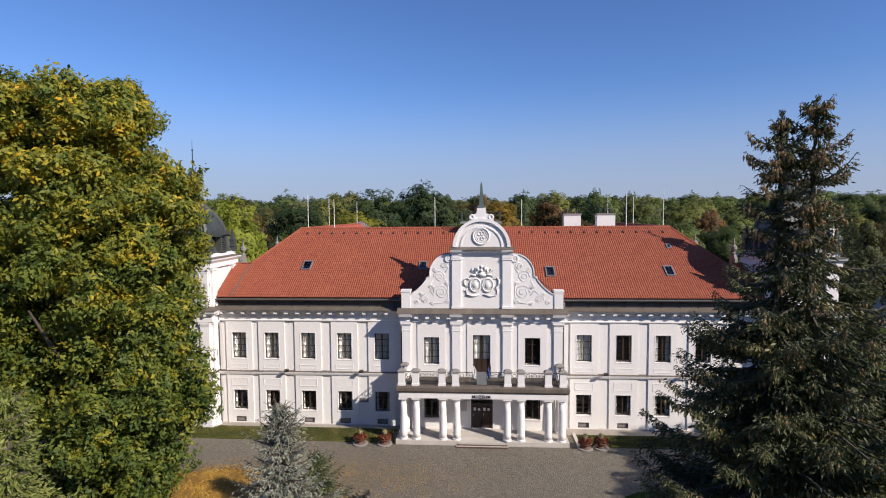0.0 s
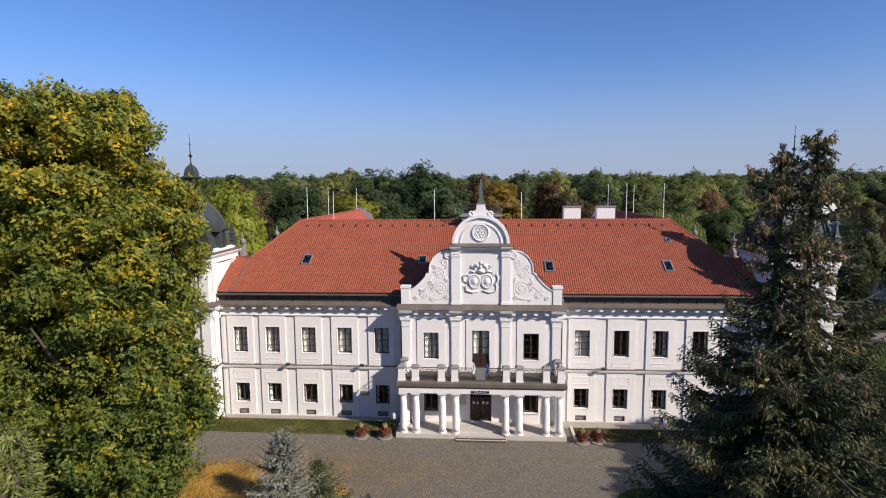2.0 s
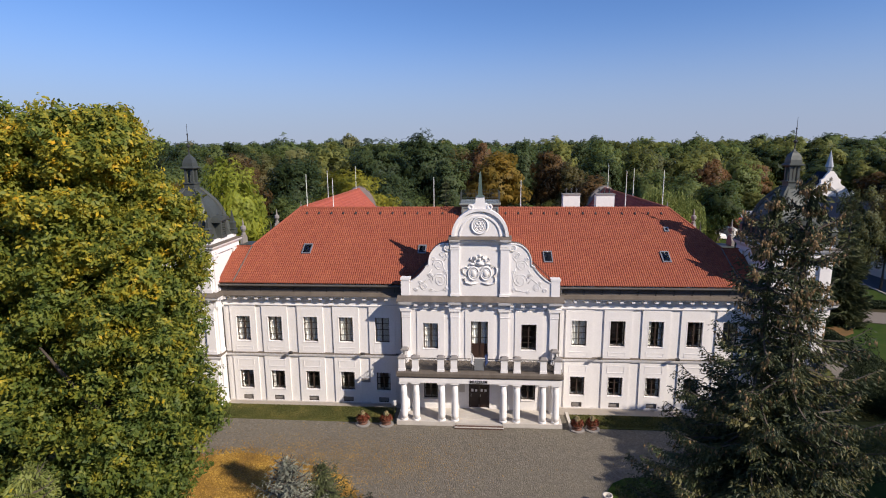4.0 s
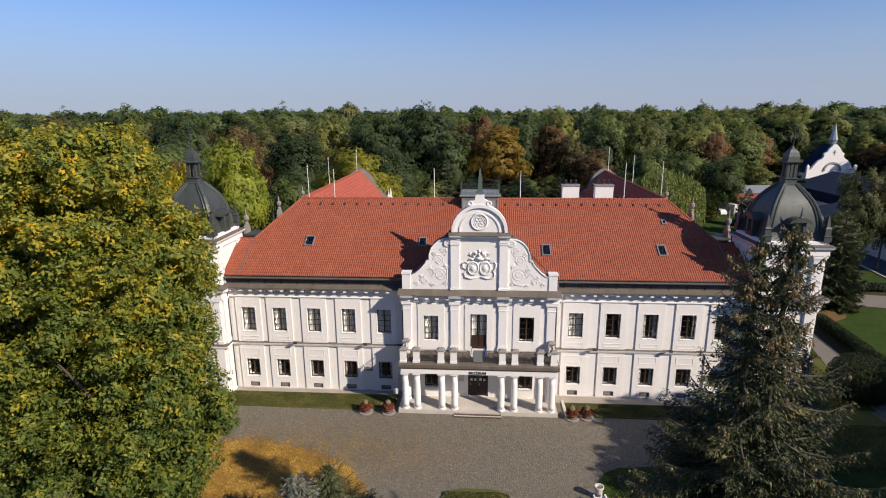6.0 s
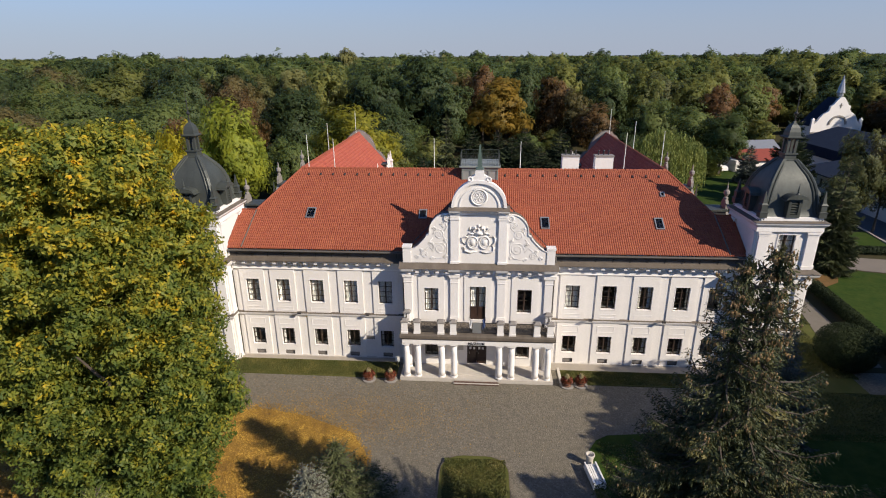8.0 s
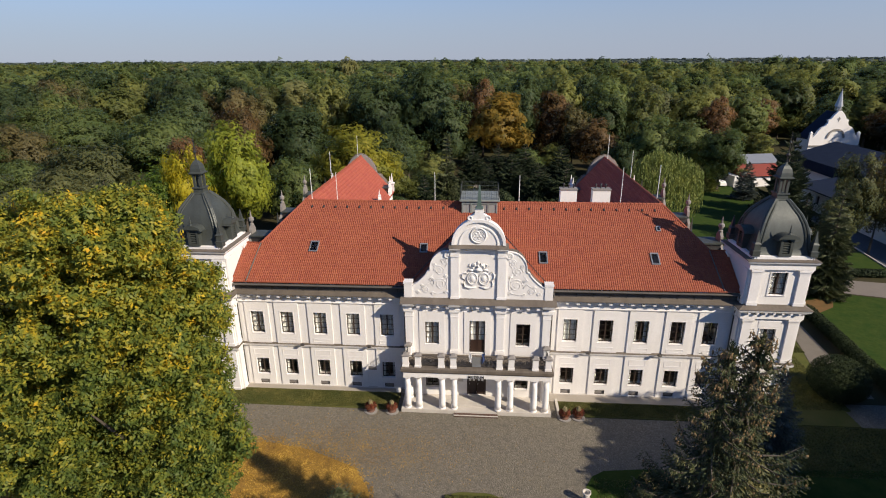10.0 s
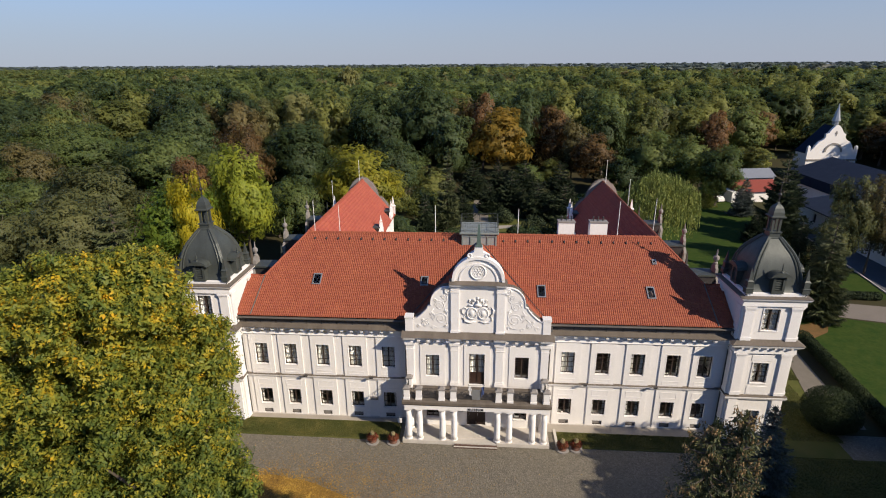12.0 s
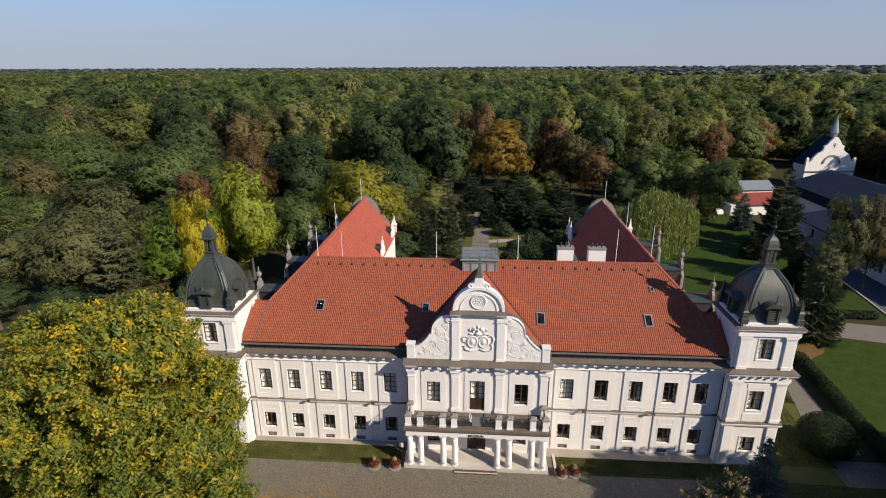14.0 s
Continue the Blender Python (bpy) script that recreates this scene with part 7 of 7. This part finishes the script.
# shrubbery of the garden court
for x, y, r in ((-9.5, 50, 1.6), (-5.5, 57, 1.8), (6.0, 54, 1.7), (10.5, 57, 2.1), (15.0, 55, 1.9), (19.5, 58, 2.2), (11.5, 64, 2.3), (17.5, 64, 2.4), (22.0, 66, 2.3), (5.0, 72, 2.0), (-8.5, 74, 2.3), (21.5, 78, 2.6), (16.0, 82, 2.5), (7.5, 61, 1.6)):
    bush("court_shrub", "rounded dark evergreen shrub in the garden court", "bush", [((0, 0, r * 0.8), (r, r, r * 0.85)), ((0.5 * r, -0.3 * r, r * 0.55), (0.8 * r, 0.8 * r, r * 0.6)), ((-0.5 * r, 0.2 * r, r * 0.6), (0.8 * r, 0.7 * r, r * 0.65))], 1800, 0.24, "leaf_deep" if y % 2 else "needle_dark", (x, y, 0))


# fallen leaves, grass tufts
def litter(name, label, n, spot, size, key, z=0.04, category="leaves"):
    P = spot(n)
    P = np.column_stack([P, z + rng.uniform(0, 0.05, len(P))])
    V, F = leaves(P, np.zeros_like(P) + (0, 0, 1.0), size, rng, 0.28, 1.3)
    return tagged(arrays(name, V, F, M[key]), label, category, kind="stuff")


def under_tree(n):
    """Thick under the crown, thinning out over the cobbles."""
    a = rng.uniform(0, math.tau, 3 * n)
    P = np.column_stack([rng.uniform(-34, -5, 3 * n), rng.uniform(-34, -6.5, 3 * n)])
    edge = np.interp(P[:, 0], [-34, -21.5, -17.9, -14, -9.6, -7.8, -6.5], [-8.0, -8.6, -8.0, -9.0, -10.9, -13.2, -18.0])
    depth = edge - P[:, 1] + rng.normal(0, 0.35, 3 * n)
    keep = rng.uniform(0, 1, 3 * n) < np.clip(depth / 1.1 + 0.25, 0.0, 1.0)
    return P[keep][:n]


M["leaf_fallen"] = leaf_mat("fallen_leaves", [(0.0, (0.17, 0.095, 0.03)), (0.5, (0.35, 0.20, 0.04)), (1.0, (0.52, 0.32, 0.06))], through_light=0.0)
litter("fallen_leaves", "thick carpet of orange-yellow fallen leaves", 110000, under_tree, 0.095, "leaf_fallen")
litter("scattered_leaves", "scattered yellow leaves on the cobbles", 8500, lambda n: np.column_stack([np.clip(-12 + 6 * rng.normal(size=n), -30, 12), np.clip(-9.2 + 2.0 * rng.normal(size=n), -20, -3.8)]), 0.055, "leaf_fallen", 0.005)
M["grass_blade"] = leaf_mat("grass_blades", [(0.0, (0.065, 0.080, 0.020)), (0.5, (0.105, 0.108, 0.030)), (1.0, (0.18, 0.155, 0.05))], through_light=0.2)


def tufts(name, label, n, x0, x1, y0, y1, z, size=0.09):
    P = np.column_stack([rng.uniform(x0, x1, n), rng.uniform(y0, y1, n), np.full(n, z + 0.03)])
    V, F = leaves(P, np.zeros_like(P) + (0, -0.3, 0.5), size, rng, 0.8, 1.6)
    return tagged(arrays(name, V, F, M["grass_blade"]), label, "grass", kind="stuff")


tufts("grass", "short olive grass of the front lawn", 26000, -26.4, -7.4, -3.3, -0.8, 0.05, 0.055)
tufts("grass", "short dry grass of the front lawn", 24000, 7.8, 25, -3.4, -1.3, 0.05, 0.055)
tufts("grass", "dry yellow-green grass of the kerbed bed", 16000, -2.2, 2.2, -23, -13.7, 0.13)
tufts("grass", "olive grass in the shade before the east tower", 20000, 24.6, 38.4, -10.0, -3.6, 0.03, 0.07)
tufts("grass", "dry grass beside the east tower", 18000, 28.8, 34.6, -1.1, 14.0, -0.01, 0.07)
tufts("grass", "dry grass beside the path by the tower", 6000, 34.5, 36.2, 9.5, 16.0, -0.01, 0.07)
tufts("grass", "green grass under the spruces", 16000, 9.2, 24, -30, -11.2, 0.05)


# planters, bench, urn bin
def planter(x, y, flowers):
    pl = thing("planter", "round stone planter full of dark red flowers", "planter", pose(x, y, 0), "flower planters")
    bm = bmesh.new()
    lathe(bm, [(0.40, 0.1), (0.40, 0.14), (0.30, 0.18), (0.28, 0.22), (0.48, 0.42), (0.56, 0.50), (0.50, 0.52), (0.44, 0.46)], 0, 0, 20)
    part("bowl", bm, M["terracotta"], pl, smooth=True)
    bm = bmesh.new()
    lathe(bm, [(0.62, 0.0), (0.62, 0.08), (0.5, 0.1)], 0, 0, 20)
    part("foot_slab", bm, M["stone_dark"], pl)
    P, d = lump_points([((0, 0, 0.58), (0.54, 0.54, 0.32))], 1000, rng, 0.6)
    V, F = leaves(P, d, 0.10, rng)
    arrays("flower_mass", V, F, M["flower_red"], pl)
    P, d = lump_points([((0, 0, 0.95), (0.20, 0.20, 0.28))], 260, rng, 0.5)
    V, F = leaves(P, d + (0, 0, 0.8), 0.10, rng)
    arrays("plume", V, F, M["flower_pale"], pl)


M["terracotta"] = surface("terracotta", (0.115, 0.055, 0.038), (0.16, 0.08, 0.055), 2, 14, 0.8, bump=0.1)
M["flower_red"] = leaf_mat("red_flowers", [(0.0, (0.05, 0.05, 0.018)), (0.4, (0.13, 0.035, 0.016)), (1.0, (0.25, 0.055, 0.028))], through_light=0.1)
M["flower_pale"] = leaf_mat("pale_grass_plume", [(0.0, (0.24, 0.19, 0.10)), (1.0, (0.42, 0.36, 0.20))], through_light=0.1)
for x, y in ((-9.78, -3.75), (-7.8, -3.7), (8.05, -3.75), (9.3, -3.6)):
    planter(x, y, 1)
be = thing("bench", "white garden bench with a slatted seat", "bench", pose(8.32, -15.05, 0, 0, 0, 8))
for sx in (-0.42, 0.34):
    part("side_board", boxes((sx, sx + 0.10, -1.05, 1.05, 0.12, 0.62)), M["white_paint"], be)
for k in range(4):
    part("slat", boxes((-0.31 + 0.16 * k, -0.18 + 0.16 * k, -1.0, 1.0, 0.42, 0.46)), M["white_paint"], be)
for yy in (-0.8, 0.8):
    part("leg", boxes((-0.32, 0.34, yy - 0.06, yy + 0.06, 0.0, 0.42)), M["white_paint"], be)
ub = thing("litter_bin", "pale stone litter bin beside the bench", "bin", pose(8.25, -13.55, 0))
bm = bmesh.new()
lathe(bm, [(0.26, 0.0), (0.28, 0.1), (0.24, 0.3), (0.26, 0.6), (0.33, 0.82), (0.33, 0.9), (0.25, 0.9), (0.23, 0.6)], 0, 0, 16)
part("body", bm, M["stone"], ub, smooth=True)


# ---------------------------------------------------------------- church and shed
church = thing("church", "white church with curved gable, small spire and blue slate roofs", "church", pose(106.4, 127.0, 0, 0, 0, 3))
bm = bmesh.new()
hg = [(7.5, 0.0), (7.5, 7.7), (6.6, 7.8), (5.9, 8.6), (5.4, 9.6), (4.6, 10.6), (3.4, 11.3), (2.9, 12.0), (3.0, 12.9), (2.2, 13.3), (1.5, 14.4), (0.5, 15.5)]
prism(bm, hg + [(-x, z) for x, z in reversed(hg)], 0, 0.8)
part("gable_wall", bm, M["plaster"], church)
bm = bmesh.new()
run(bm, [(0.0, 4.9), (-0.3, 5.0), (-0.35, 5.3), (0.0, 5.4)], -7.7, 7.7)
part("cornice", bm, M["stone_dark"], church)
bm = bmesh.new()
ring = []
for a in range(0, 181, 12):
    c, s_ = math.cos(radians(a)), math.sin(radians(a))
    ring.append([bm.verts.new(v) for v in ((2.2 * c, -0.25, 7.6 + 2.2 * s_), (2.7 * c, -0.25, 7.6 + 2.7 * s_), (2.7 * c, 0, 7.6 + 2.7 * s_), (2.2 * c, 0, 7.6 + 2.2 * s_))])
for p, q in zip(ring, ring[1:]):
    for i in range(4):
        bm.faces.new((p[i], p[(i + 1) % 4], q[(i + 1) % 4], q[i]))
part("niche_arch", bm, M["stone_dark"], church)
for s_ in (-1, 1):
    bm = bmesh.new()
    square_ring(bm, s_ * 7.1, 0.4, [(0.35, 7.6), (0.35, 8.9), (0.42, 8.95), (0.1, 9.5)])
    part("pinnacle", bm, M["plaster_trim"], church)
part("cross", boxes((-0.12, 0.12, -0.1, -0.001, 12.4, 13.8), (-0.45, 0.45, -0.1, -0.001, 13.1, 13.35)), M["stone_dark"], church)
bm = bmesh.new()
bm2 = [(0.0, 15.2), (7.4, 7.3), (7.4, 7.0), (-7.4, 7.0), (-7.4, 7.3)]
prism(bm, bm2, 0.85, 6.5)
part("roof", bm, M["slate_blue"], church, "steep blue slate roof")
part("side_wall", boxes((-7.3, 7.3, 0.85, 6.5, 0, 6.98)), M["plaster"], church)
bm = bmesh.new()
lathe(bm, [(0.9, 15.6), (0.9, 16.6), (1.15, 16.7), (0.02, 21.8)], 0, 1.5, 8)
part("spire", bm, M["zinc"], church)
# long lower building in front of the church
hall = thing("church_hall", "long white hall with a broad dark blue slate roof", "hall")
bm = bmesh.new()
prism(bm, [(92.0, 10.0), (113.0, 4.4), (113.0, 4.2), (81.5, 4.2), (81.5, 6.6)], 34, 103)
part("roof", bm, M["slate_blue"], hall)
bm = bmesh.new()
prism(bm, [(81.49, 6.55), (81.49, 4.2), (69.6, 4.2), (69.6, 4.4)], 34, 77)
part("aisle_roof", bm, M["slate_blue"], hall)
part("wall", boxes((82.0, 82.5, 77.5, 101.9, 0, 4.19)), M["plaster"], hall)
part("wall", boxes((71.0, 81.9, 76.0, 76.5, 0, 4.19)), M["plaster"], hall)
bm = bmesh.new()
holes = [(-70.0 + 7.0 * k, -68.9 + 7.0 * k, 1.5, 3.4) for k in range(5)]
pierced_wall(bm, -76, -35, 0, 4.2, -0.3, 0.3, holes)
part("wall", turned(bm, pose(70.7, 0, 0, 0, 0, -90)), M["plaster"], hall)
part("wall", boxes((82.0, 112, 102, 102.5, 0, 4.19)), M["plaster"], hall)
part("wall", boxes((71.0, 112, 34.5, 35, 0, 4.2)), M["plaster"], hall)
for x0, x1, z0, z1 in holes:
    win = new("arched_window")
    win.parent = hall
    bm = bmesh.new()
    c = (x0 + x1) / 2
    out = [(c - 0.55, z0), (c + 0.55, z0), (c + 0.55, z1)] + [(c - 0.55, z1)]
    prism(bm, out, -0.05, 0.05)
    part("pane", turned(bm, pose(70.7, 0, 0, 0, 0, -90)), M["frame_dark"], win)

shed = thing("shed", "low white outbuilding with a shade-darkened red roof", "outbuilding", pose(68.6, 96, 0, 0, 0, 10))
part("wall", boxes((-6, 4, -3, 3, 0, 2.8)), M["plaster"], shed)
bm = bmesh.new()
prism(bm, [(-3.6, 2.75), (3.6, 2.75), (0, 5.2)], -6.5, 4.5)
part("roof", turned(bm, pose(0, 0, 0, 0, 0, 90)), M["red_shed"], shed)
shed = thing("shed", "white outbuilding with a pale zinc roof", "outbuilding", pose(77, 113, 0, 0, 0, 10))
part("wall", boxes((-4, 5, -3, 3, 0, 3.0)), M["plaster"], shed)
bm = bmesh.new()
prism(bm, [(-3.6, 2.95), (3.6, 2.95), (0, 5.0)], -5.4, 4.4)
part("roof", turned(bm, pose(0, 0, 0, 0, 0, 90)), M["zinc"], shed)
for lab, x, y, c in (("small red car parked by the outbuilding", 57, 95, "red_shed"), ("small white car parked by the outbuilding", 60.5, 94, "white_paint")):
    car = thing("car", lab, "car", pose(x, y, 0, 0, 0, 100), "parked cars")
    bm = bmesh.new()
    prism(bm, [(-2.0, 0.35), (2.0, 0.35), (2.05, 0.75), (1.2, 0.92), (0.6, 1.4), (-1.2, 1.42), (-1.95, 0.95)], -0.82, 0.82)
    part("body", bm, M[c], car)
    for wx in (-1.25, 1.25):
        for wy in (-0.8, 0.8):
            bm = bmesh.new()
            lathe(bm, [(0.31, -0.09), (0.33, 0.0), (0.31, 0.09)], 0, 0, 12)
            part("wheel", turned(bm, pose(wx, wy, 0.32, 90)), M["gutter"], car)
